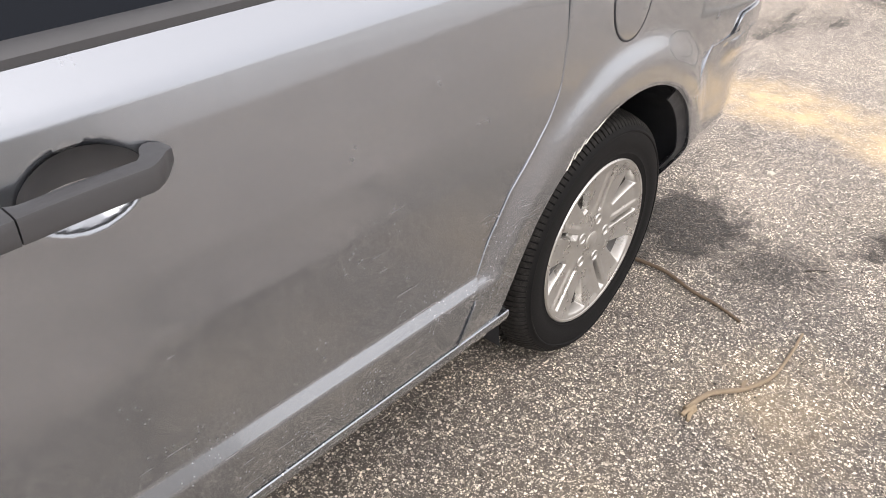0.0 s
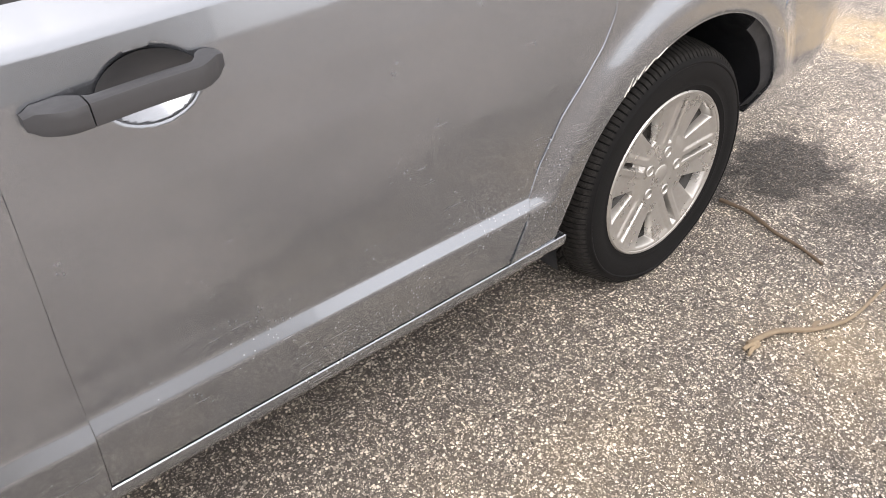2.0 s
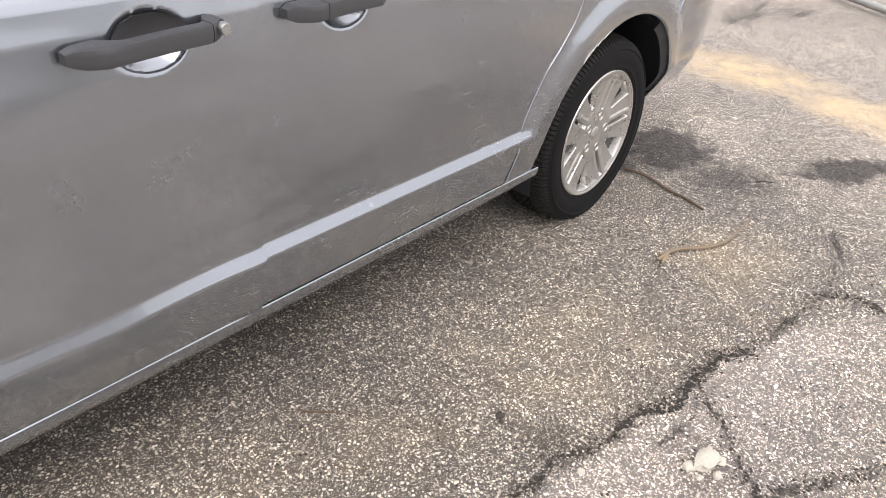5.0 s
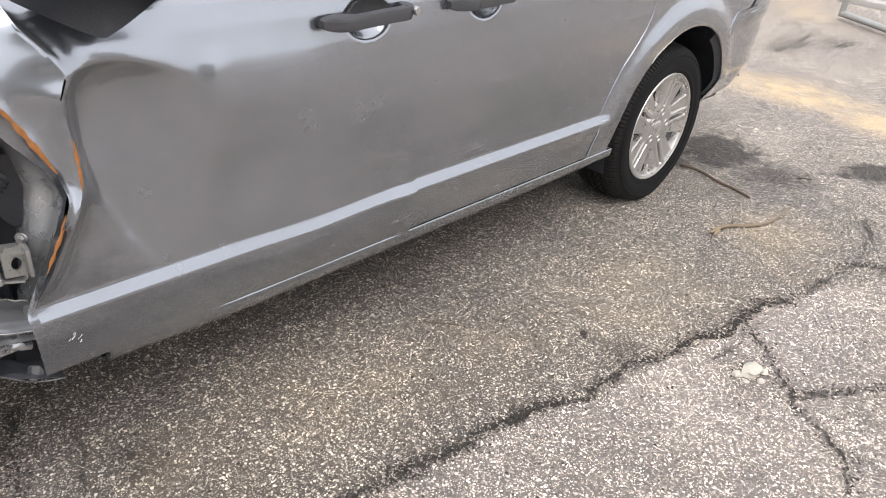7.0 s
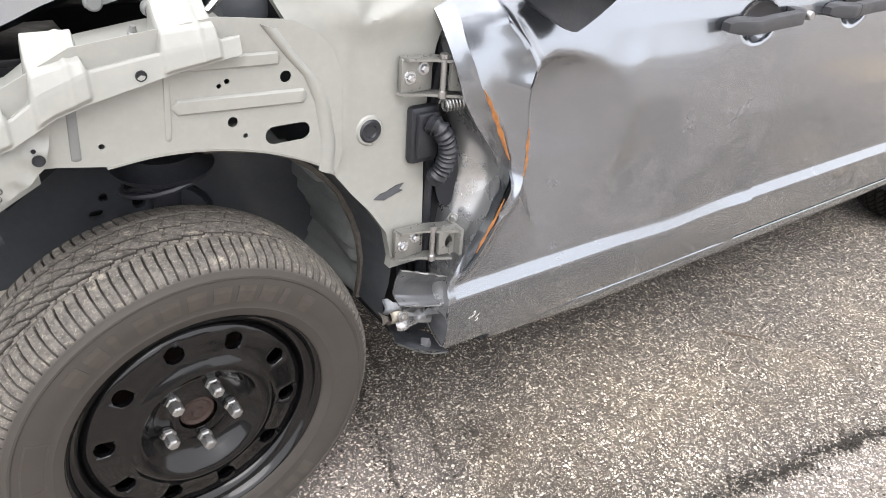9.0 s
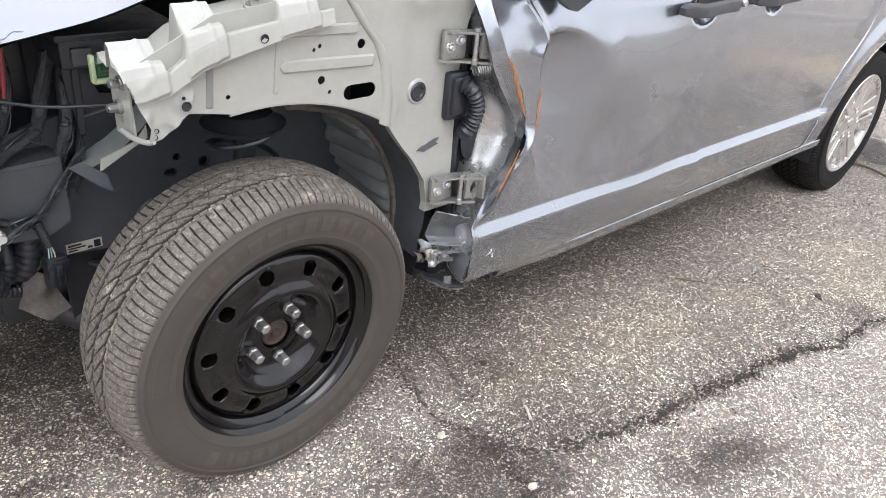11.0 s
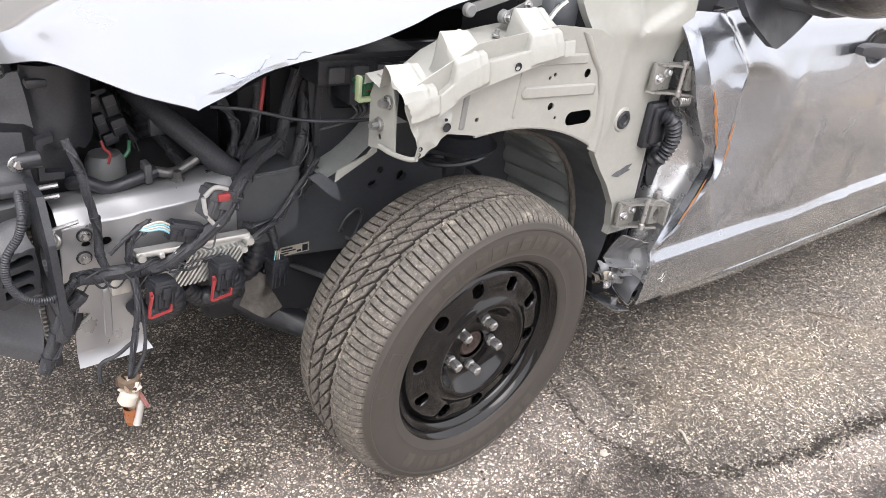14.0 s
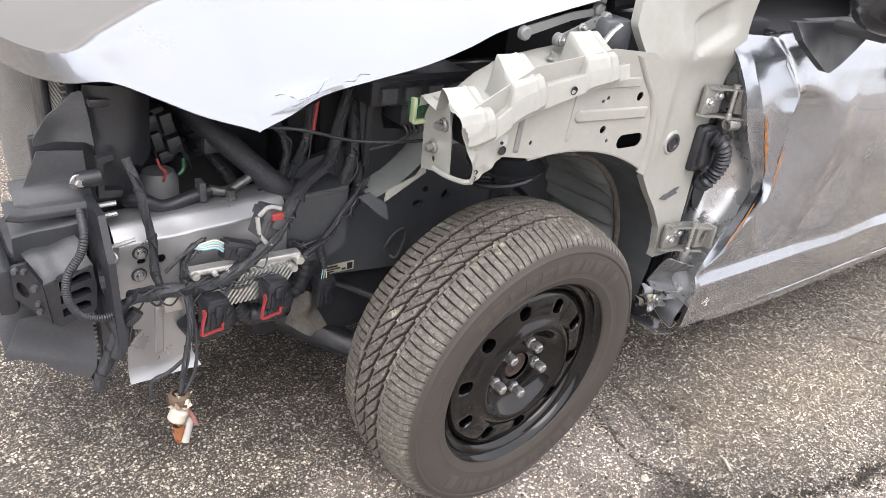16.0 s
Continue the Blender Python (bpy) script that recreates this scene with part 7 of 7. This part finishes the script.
# hanging bulb socket
socket = part("bulb_socket", turned([(0.0, 0.034), (0.010, 0.034), (0.012, 0.026), (0.016, 0.016), (0.016, 0.002), (0.011, -0.004), (0.010, -0.026), (0.0, -0.026)], 18, Matrix.Translation((-0.706, 0.243, 0.375)) @ pose(0, 0, 0, 8, -6, 0)), BURNT, van, "dangling pale bulb socket with amber bulb")
part("amber_bulb", turned([(0.0, -0.055), (0.008, -0.052), (0.012, -0.035), (0.012, -0.01)], 16, Matrix.Translation((-0.712, 0.240, 0.368))), AMBER, socket, "amber bulb")
part("rusty_ring", turned([(0.014, 0.0), (0.020, 0.004), (0.020, 0.016), (0.013, 0.020)], 18, Matrix.Translation((-0.706, 0.245, 0.408))), BARK, socket, "charred brown ring")
part("gasket_ring", turned([(0.016, 0.0), (0.020, 0.003), (0.016, 0.007)], 18, pose(-0.690, 0.236, 0.368, 0, 70, 0), True), PINK, socket, "pink rubber gasket")
part("glass_tube", tube_bm([(-0.690, 0.236, 0.372), (-0.700, 0.230, 0.340), (-0.706, 0.226, 0.322)], 0.0075, 12, 3), ALU, socket, "silvered bulb tip")
rng_bulb = random.Random(8)
for k in range(9):  # frayed brown and white rags of plastic round the top
    a = 0.7 * k
    p = Vector((-0.706 + 0.015 * math.cos(a), 0.243 + 0.015 * math.sin(a), 0.402))
    q = p + Vector((0.010 * math.cos(a + rng_bulb.uniform(-1, 1)), 0.010 * math.sin(a), rng_bulb.uniform(0.008, 0.024)))
    part("frayed_rag", tube_bm([p, (p + q) / 2 + Vector((rng_bulb.uniform(-0.004, 0.004), 0, 0.003)), q], (0.0045, 0.0012), 6, 4), (BURNT, RUST, WHITE_PLASTIC)[k % 3], socket)
part("socket_shell", turned([(0.0, 0.016), (0.011, 0.016), (0.0165, 0.012), (0.017, -0.006), (0.0135, -0.010), (0.0, -0.010)], 18, Matrix.Translation((-0.716, 0.232, 0.386)) @ pose(0, 0, 0, 0, 24, 0)), WHITE_PLASTIC, socket, "chipped white plastic shell")
part("clip_tangle", tube_bm([(-0.712, 0.235, 0.425), (-0.698, 0.228, 0.418), (-0.704, 0.226, 0.405), (-0.690, 0.228, 0.408)], 0.004, 8), WHITE_PLASTIC, socket)
# inner panels and boxes
gusset = part("gusset_panel", side_plate([(-0.268, 0.97), (-0.222, 0.97), (-0.215, 0.88), (-0.200, 0.845), (-0.10, 0.832), (-0.085, 0.772), (-0.205, 0.690), (-0.236, 0.72), (-0.258, 0.844)], [ring2(-0.215, 0.735, 0.005, 10)], 0.40, 0.006), PLASTIC, van, "dark gusset panel", False)
part("rib", rib_bm(-0.243, 0.76, -0.238, 0.95, 0.008, 0.006, 0.3995), PLASTIC, gusset)
fuse = part("fuse_box", box_bm((-0.28, 0.33, 0.915), (-0.05, 0.55, 0.975), 0.010), PLASTIC, van, "black fuse box under the bonnet")
for k in range(4):
    part("tab", box_bm((-0.262 + 0.056 * k, 0.318, 0.925), (-0.225 + 0.056 * k, 0.334, 0.958), 0.004), GREY_PLASTIC, fuse)
part("lid_edge", box_bm((-0.285, 0.325, 0.968), (-0.045, 0.56, 0.982), 0.004), PLASTIC, fuse)
part("lower_box", box_bm((-0.20, 0.34, 0.868), (-0.12, 0.42, 0.918), 0.006), PLASTIC, fuse)
for k in range(5):
    part("loom_wire", tube_bm([(-0.19 + 0.012 * k, 0.345, 0.872), (-0.18 + 0.008 * k, 0.34, 0.850), (-0.20, 0.36, 0.825), (-0.24, 0.40, 0.80)], 0.0028, 6), PLASTIC if k % 2 else GREY_PLASTIC, fuse)
part("battery", box_bm((-0.35, 0.56, 0.70), (-0.05, 0.75, 0.93), 0.012), PLASTIC, van, "black battery box")
part("air_box", box_bm((-0.60, 0.62, 0.62), (-0.36, 0.80, 0.90), 0.03), PLASTIC, van, "black air intake box")
part("hose_elbow", tube_bm([(-0.58, 0.64, 0.86), (-0.54, 0.57, 0.83), (-0.53, 0.54, 0.78)], 0.035, 14, 8, 0.004, 0.016), PLASTIC, van, "ribbed intake hose")
part("small_bracket", box_bm((-0.555, 0.50, 0.79), (-0.51, 0.52, 0.825), 0.004, None), GREY_PLASTIC, van)
part("green_tie", tube_bm([(-0.600, 0.49, 0.792), (-0.605, 0.478, 0.776), (-0.615, 0.476, 0.765)], 0.004, 8), GREEN_PLASTIC, van, "green wire tie")
part("red_wire", tube_bm([(-0.652, 0.484, 0.80), (-0.648, 0.478, 0.785), (-0.64, 0.476, 0.775), (-0.645, 0.476, 0.755)], 0.0028, 8), RED_PLASTIC, van)
part("subframe", box_bm((-0.44, 0.56, 0.25), (0.3, 0.78, 0.42), 0.035), PLASTIC, van, "black subframe rail")
part("control_arm", tube_bm([(-0.36, 0.60, 0.30), (-0.25, 0.50, 0.25), (-0.12, 0.36, 0.23), (0.0, 0.27, 0.25)], (0.040, 0.026), 12, 8, 0, 0.01, 0.08), PLASTIC, van, "black suspension control arm")
part("tie_rod", tube_bm([(-0.30, 0.58, 0.42), (-0.18, 0.42, 0.40), (-0.10, 0.30, 0.37)], 0.009, 10, 6), PLASTIC, van, "black tie rod")
part("splash_shield", box_bm((-0.52, 0.50, 0.42), (-0.30, 0.60, 0.47), 0.012, pose(0, 0, 0)), LINER, van)
tray = grid_part("undertray", 20, 10, lambda u, v: (-0.96 + 0.155 * u, 0.38 + 0.30 * v, 0.50 - 0.10 * u * (1 - v) - 0.01 * v + 0.02 * math.sin(u * 4)), GREY_PLASTIC, van, "torn grey plastic undertray", (0, 0, -0.004))
sheet("tray_flap", [(-0.964, 0.538), (-0.928, 0.577), (-0.873, 0.573), (-0.817, 0.551), (-0.815, 0.491), (-0.826, 0.458), (-0.837, 0.441), (-0.865, 0.456), (-0.890, 0.473), (-0.905, 0.494), (-0.957, 0.530)], 0.375, lambda x, z: -0.035 * smooth01((0.565 + 0.62 * (-0.905 - x) - z) / 0.06) + 0.008 * math.sin((x + 0.96) * 22), GREY_PLASTIC, tray, "bent dusty splash flap", 0.003)
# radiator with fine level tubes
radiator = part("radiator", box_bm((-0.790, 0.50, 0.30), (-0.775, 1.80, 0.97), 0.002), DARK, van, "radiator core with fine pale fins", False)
for k in range(60):
    z = 0.305 + 0.011 * k
    part("fin", box_bm((-0.798, 0.505, z), (-0.789, 1.80, z + 0.0045), 0.0), RADIATOR_FIN, radiator, "", False)
part("core_strut", box_bm((-0.812, 0.63, 0.42), (-0.799, 0.76, 0.97), 0.004), PLASTIC, radiator)
part("radiator_frame", box_bm((-0.81, 0.54, 0.945), (-0.77, 1.5, 0.965), 0.004), PLASTIC, van)
part("latch_bracket", box_bm((-0.770, 0.43, 0.925), (-0.735, 0.48, 0.942), 0.006), PLASTIC, van, "small latch bracket")

# ---- minivan: door furniture ----
def door_handle(x0, x1, z, split, parent, xc):
    """A black pull handle: curved bar, end cap, dark cup above it."""
    def bar(u, v, a, b):
        x = a + (b - a) * u
        t = (x - x0) / (x1 - x0)
        ends = smooth01(min(t, 1 - t) / 0.06)
        grip = smooth01((t - 0.16) / 0.16) * smooth01((0.90 - t) / 0.09)
        outer = -0.020 - 0.040 * smooth01(min(t, 1 - t) / 0.20) ** 0.6
        inner = 0.002 - 0.034 * grip
        out, d = (outer + inner) / 2, (inner - outer) / 2
        ang = 2 * math.pi * v
        h = 0.0090 + 0.0068 * ends
        cz = z - 0.002 + 0.012 * (t - 0.5) + 0.003 * math.sin(math.pi * t)
        c, s = math.cos(ang), math.sin(ang)
        q = (abs(c) ** 9 + abs(s) ** 9) ** (-1 / 9)
        return (x, out + d * c * q, cz + h * s * q)

    def piece(name, a, b, label=""):
        n = 24
        verts, faces = [], []
        for i in range(n):
            for k in range(24):
                verts.append(bar(i / (n - 1), k / 24, a, b))
        for i in range(n - 1):
            for k in range(24):
                faces.append((i * 24 + k, i * 24 + (k + 1) % 24, (i + 1) * 24 + (k + 1) % 24, (i + 1) * 24 + k))
        faces += [list(range(24)), list(range((n - 1) * 24, n * 24))[::-1]]
        return centred(name, verts, faces, HANDLE, parent, label, True, 45)

    piece("handle_bar", *((split + 0.001, x1) if split < (x0 + x1) / 2 else (x0, split - 0.001)), "satin black door handle")
    piece("handle_cap", *((x0, split - 0.001) if split < (x0 + x1) / 2 else (split + 0.001, x1)))

    def cup(u, v):
        ang = math.pi * u
        r = v
        x, zz = xc + 0.073 * r * math.cos(ang), z - 0.012 + 0.047 * r * math.sin(ang)
        return (x, flank(x, zz) + bowl(x, zz, xc, z - 0.012) - 0.0055, zz)

    grid_part("handle_cup", 28, 14, cup, HANDLE, parent, "black cup behind the handle")


door_handle(1.637, 1.893, 1.010, 1.705, sliding_door, 1.796)
door_handle(1.225, 1.500, 1.004, 1.455, front_door, 1.375)
part("key_lock", turned([(0.0, -0.004), (0.009, -0.004), (0.011, 0.0), (0.011, 0.01)], 20, Matrix.Translation((1.477, -0.058, 1.012)) @ DISC), ZINC, front_door, "round key lock")

# mirror on the front door
mirror = new("door_mirror")
hang(mirror, (0.66, -0.1, 1.15), van)
tagged(mirror, "black folding door mirror")


def sail(u, v):
    x = 0.60 + 0.32 * u
    low = 1.030 + 0.085 * abs(u - 0.42) ** 1.15 / 0.42
    z = low + (1.14 - low) * v
    return (x, -0.016 - 0.012 * math.sin(math.pi * u) + 0.03 * v, z)


grid_part("mirror_sail", 24, 12, sail, PLASTIC, mirror, "black triangular mirror foot", (0, 0.02, 0))
part("mirror_base", box_bm((0.68, -0.15, 1.128), (0.92, -0.02, 1.160), 0.014), HANDLE, mirror, "black mirror arm")


def housing(u, v):
    a, b = 2 * math.pi * u, math.pi * (v - 0.5)
    q = lambda t: math.copysign(abs(t) ** 0.65, t)
    return (0.75 + 0.17 * q(math.cos(b)) * q(math.cos(a)), -0.16 + 0.11 * q(math.cos(b)) * q(math.sin(a)), 1.245 + 0.105 * q(math.sin(b)))


grid_part("mirror_housing", 40, 24, housing, GLOSS_BLACK, mirror, "gloss black mirror housing")
# fuel flap and rear lamp
fuel_edge = [(2.998 + 0.078 * math.cos(a), 1.012 + 0.092 * math.sin(a)) for a in np.linspace(0, 2 * math.pi, 48, endpoint=False)]
centred("fuel_flap", [(x, quarter_skin(x, z) - 0.0015, z) for x, z in fuel_edge] + [(2.998 + 0.9 * (x - 2.998), quarter_skin(x, z) - 0.003, 1.012 + 0.9 * (z - 1.012)) for x, z in fuel_edge], [(k, (k + 1) % 48, 48 + (k + 1) % 48, 48 + k) for k in range(48)] + [tuple(range(48, 96))], PAINT, quarter, "round silver fuel flap")
part("fuel_gap", tube_bm([(x, quarter_skin(x, z) - 0.0002, z) for x, z in [(2.998 + 1.03 * (p - 2.998), 1.012 + 1.03 * (q - 1.012)) for p, q in fuel_edge + fuel_edge[:1]]], 0.0022, 6, 1), DARK, quarter)
part("tail_lamp", box_bm((4.02, 0.10, 0.88), (4.16, 0.30, 1.25), 0.03), RED_LENS, van, "red tail lamp")
for a, r, da, dr in ((2.30, 0.444, -0.05, 0.010), (2.27, 0.446, -0.06, 0.016), (2.23, 0.443, -0.05, 0.012), (2.19, 0.445, -0.07, 0.010), (2.13, 0.443, -0.08, 0.006), (2.04, 0.442, -0.09, 0.003)):
    p = [(3.075 + (r + dr * j / 3) * math.cos(a + da * j / 3), 0.35 + (r + dr * j / 3) * math.sin(a + da * j / 3)) for j in range(4)]
    part("scuff", tube_bm([(x, quarter_skin(x, z) - 0.0006, z) for x, z in p], (0.0018, 0.0006), 5, 2), SCUFF, quarter, "pale paint scuff")
for x0, z0, x1, z1 in ((0.575, 0.418, 0.588, 0.436), (0.590, 0.436, 0.582, 0.420), (0.593, 0.415, 0.603, 0.425), (0.600, 0.412, 0.596, 0.405)):
    door = front_door if x0 < 1.575 else sliding_door
    part("scratch", tube_bm([(x0, dented(x0, z0) if x0 < 1.5 else flank(x0, z0), z0), ((x0 + x1) / 2 + 0.002, (dented(x0, z0) if x0 < 1.5 else flank(x0, z0)) - 0.0005, (z0 + z1) / 2), (x1, dented(x1, z1) if x1 < 1.5 else flank(x1, z1), z1)], 0.0007, 5, 4), SCUFF, door, "pale scratch")

# ---- loose things on the ground ----
def branch(name, pts, r, mat, label, stub=None):
    t = thing(name, pts[0], label, "branch")
    part("stem", tube_bm(pts, r, 9, 10, 0, 0.01, 0.22), mat, t)
    return t


BRANCH = [(3.01, -0.345, 0.012), (3.065, -0.355, 0.014), (3.12, -0.372, 0.012), (3.19, -0.425, 0.011), (3.26, -0.455, 0.009), (3.33, -0.470, 0.008), (3.45, -0.470, 0.008), (3.565, -0.463, 0.006)]
twig = branch("broken_branch", BRANCH, (0.009, 0.004), PALE_WOOD, "broken weathered branch with a split end on the asphalt")
part("split_end", tube_bm([(2.985, -0.348, 0.012), (3.005, -0.352, 0.016), (3.03, -0.36, 0.018)], (0.005, 0.009), 7, 4, 0, 0.01, 0.4), FRESH_WOOD, twig, "fresh split wood")
part("split_end", tube_bm([(2.978, -0.368, 0.010), (3.0, -0.362, 0.012), (3.03, -0.362, 0.014)], (0.004, 0.008), 7, 4, 0, 0.01, 0.4), FRESH_WOOD, twig)
part("stub", tube_bm([(3.195, -0.425, 0.012), (3.215, -0.420, 0.014), (3.235, -0.422, 0.011)], (0.007, 0.004), 7, 4, 0, 0.01, 0.3), PALE_WOOD, twig)
branch("fallen_twig", [(3.566, 0.109, 0.012), (3.57, 0.03, 0.014), (3.56, -0.03, 0.012), (3.53, -0.12, 0.009), (3.52, -0.20, 0.008), (3.487, -0.297, 0.007)], (0.0075, 0.005), BARK, "thin brown twig lying beside the rear tyre")
branch("small_twig", [(1.614, -0.02, 0.004), (1.63, -0.05, 0.006), (1.665, -0.085, 0.005), (1.69, -0.115, 0.004)], (0.003, 0.002), BARK, "short dark twig on the asphalt")
branch("cigarette_end", [(0.621, -0.180, 0.006), (0.610, -0.199, 0.006), (0.598, -0.218, 0.006)], 0.0042, WHITE_PLASTIC, "short white stick on the asphalt")
branch("small_twig", [(3.93, -0.35, 0.004), (3.95, -0.37, 0.006), (3.985, -0.41, 0.004)], (0.004, 0.002), DARKWOOD, "short dark twig on the asphalt")


def pebble(x, y, r, flat, seed, mat, label):
    bm = bmesh.new()
    bmesh.ops.create_icosphere(bm, subdivisions=2, radius=1)
    for v in bm.verts:
        v.co *= 1 + 0.6 * noise.noise(v.co * 1.6 + Vector((seed, 0, 0)))
        v.co = Vector((x, y, 0)) + Vector((v.co.x * r, v.co.y * r * 0.8, (v.co.z * flat + flat * 0.6) * r))
    return tagged(part("pebble", bm, mat, None, "", True, 40), label, "stone", "loose stones")


for k, (x, y, r) in enumerate([(0.362, -0.12, 0.013), (0.43, -0.38, 0.012), (2.22, -0.87, 0.036), (2.175, -0.845, 0.018), (2.25, -0.90, 0.016), (2.20, -0.91, 0.013), (2.16, -0.88, 0.011), (2.27, -0.86, 0.010), (0.10, -0.22, 0.01), (-0.12, -0.28, 0.012), (0.62, -0.42, 0.007), (1.97, -0.66, 0.012), (4.6, 0.02, 0.02), (3.95, -0.9, 0.015)]):
    pebble(x, y, r, 0.42, k * 3.7, STONE, "pale loose stone lying on the asphalt")
for k, (x, y, r) in enumerate([(0.66, 0.03, 0.012), (1.975, -0.405, 0.014), (1.96, -0.42, 0.008), (0.73, -0.02, 0.007)]):
    pebble(x, y, r, 0.6, 50 + k * 2.1, DARKWOOD, "small dark clod on the asphalt")

def scatter(name, count, seed, spread, share, size, mat, label):
    """Angular chips over the lot, part of them along the cracks."""
    rng = random.Random(seed)
    verts, faces = [], []
    for k in range(count):
        line = CRACKS[rng.choice([1, 1, 1, 1, 1, 0, 2, 3, 4, 5, 8])][2] if rng.random() < share else None
        if line:
            i = rng.randrange(len(line) - 1)
            t = rng.random()
            x, y = (line[i][j] + (line[i + 1][j] - line[i][j]) * t + rng.gauss(0, spread) for j in (0, 1))
        else:
            x, y = rng.uniform(-1.2, 4.5), rng.uniform(-1.5, 0.3)
        r = size * rng.uniform(0.35, 1.0) ** 1.5
        n = len(verts)
        turn = rng.uniform(0, 6.28)
        for dx, dy, dz in ((1, 0, 0.2), (-0.2, 0.8, 0.1), (-0.9, -0.1, 0.25), (0.1, -0.8, 0.1), (0.05, 0.05, 0.9)):
            verts.append((x + r * (dx * math.cos(turn) - dy * math.sin(turn)), y + r * (dx * math.sin(turn) + dy * math.cos(turn)), r * dz * rng.uniform(0.7, 1.2)))
        faces += [(n, n + 1, n + 4), (n + 1, n + 2, n + 4), (n + 2, n + 3, n + 4), (n + 3, n, n + 4)]
    tagged(centred(name, verts, faces, mat, None, "", False), label, "gravel", kind="stuff")


scatter("loose_grit", 2600, 5, 0.03, 0.5, 0.0055, GRIT, "loose grit and stone chips scattered over the asphalt")
scatter("dark_crumbs", 7200, 6, 0.016, 0.6, 0.0062, DARK_GRIT, "dark soil crumbs in and beside the asphalt cracks")

# ---- far edge of the lot ----
kerb = tagged(part("kerb", box_bm((9.55, -14.0, -0.05), (9.75, 14.0, 0.07), 0.02, pose(0, 0, 0, 0, 0, -8) @ Matrix.Translation((0.0, 1.2, 0))), CONCRETE, None), "low pale concrete kerb along the lot", "kerb", kind="structure")
gate = thing("chain_link_gate", (8.4, 0.7, 0.0), "galvanised chain link gate with a pipe frame", "gate")
bottom = [(8.68, 1.05), (8.2, 0.36), (7.6, -0.55), (7.0, -1.45)]
part("bottom_rail", tube_bm([(x, y, 0.06) for x, y in bottom], 0.032, 14, 4), GALVANISED, gate)
part("gate_upright", tube_bm([(8.68, 1.05, 0.03), (8.68, 1.05, 1.8)], 0.032, 14, 2), GALVANISED, gate)
part("top_rail", tube_bm([(x, y, 1.8) for x, y in bottom], 0.032, 14, 4), GALVANISED, gate)
part("gate_upright", tube_bm([(7.0, -1.45, 0.03), (7.0, -1.45, 1.8)], 0.032, 14, 2), GALVANISED, gate)


def mesh_wires(name, a, b, z0, z1, pitch, parent):
    """Chain link: slanting wires both ways between two posts."""
    a, b = Vector(a), Vector(b)
    long = (b - a).length
    way = (b - a) / long
    bm = bmesh.new()
    s = -(z1 - z0)
    while s < long:
        for flip in (1, -1):
            p0, p1 = s, s + (z1 - z0)
            c0, c1 = max(0, p0), min(long, p1)
            if c1 - c0 < 0.02:
                continue
            f0, f1 = (c0 - p0) / (p1 - p0), (c1 - p0) / (p1 - p0)
            if flip < 0:
                f0, f1 = 1 - f0, 1 - f1
            q0, q1 = a + way * c0 + Vector((0, 0, z0 + f0 * (z1 - z0))), a + way * c1 + Vector((0, 0, z0 + f1 * (z1 - z0)))
            t = tube_bm([q0, q1], 0.002, 4, 1)
            mesh = bpy.data.meshes.new("tmp")
            t.to_mesh(mesh)
            t.free()
            bm.from_mesh(mesh)
            bpy.data.meshes.remove(mesh)
        s += pitch
    return part(name, bm, GALVANISED, parent, "diamond wire mesh")


mesh_wires("wire_mesh", (8.68, 1.05, 0), (7.0, -1.45, 0), 0.09, 1.78, 0.075, gate)
fence = thing("chain_link_fence", (9.0, 2.6, 0.0), "galvanised chain link fence with steel posts", "fence")
for x, y in ((8.95, 1.95), (9.3, 4.2), (9.6, 6.6)):
    part("post", tube_bm([(x, y, 0.0), (x, y, 1.95)], 0.042, 14, 2), GALVANISED, fence)
part("top_rail", tube_bm([(8.95, 1.95, 1.9), (9.3, 4.2, 1.9), (9.6, 6.6, 1.9)], 0.025, 10, 4), GALVANISED, fence)
mesh_wires("wire_mesh", (8.95, 1.95, 0), (9.3, 4.2, 0), 0.03, 1.88, 0.075, fence)
mesh_wires("wire_mesh", (9.3, 4.2, 0), (9.6, 6.6, 0), 0.03, 1.88, 0.075, fence)

# unseen plain walls added to close the lot; the tall north one darkens bonnet reflections
for name, y, h in (("unseen_wall_north", 10.0, 7.5), ("unseen_wall_south", -15.0, 4.0)):
    tagged(part(name, box_bm((-30.0, y, -0.1), (7.0, y + 0.3, h), 0.02), CONCRETE, None), "unseen plain concrete wall added along the lot", "wall", kind="structure")
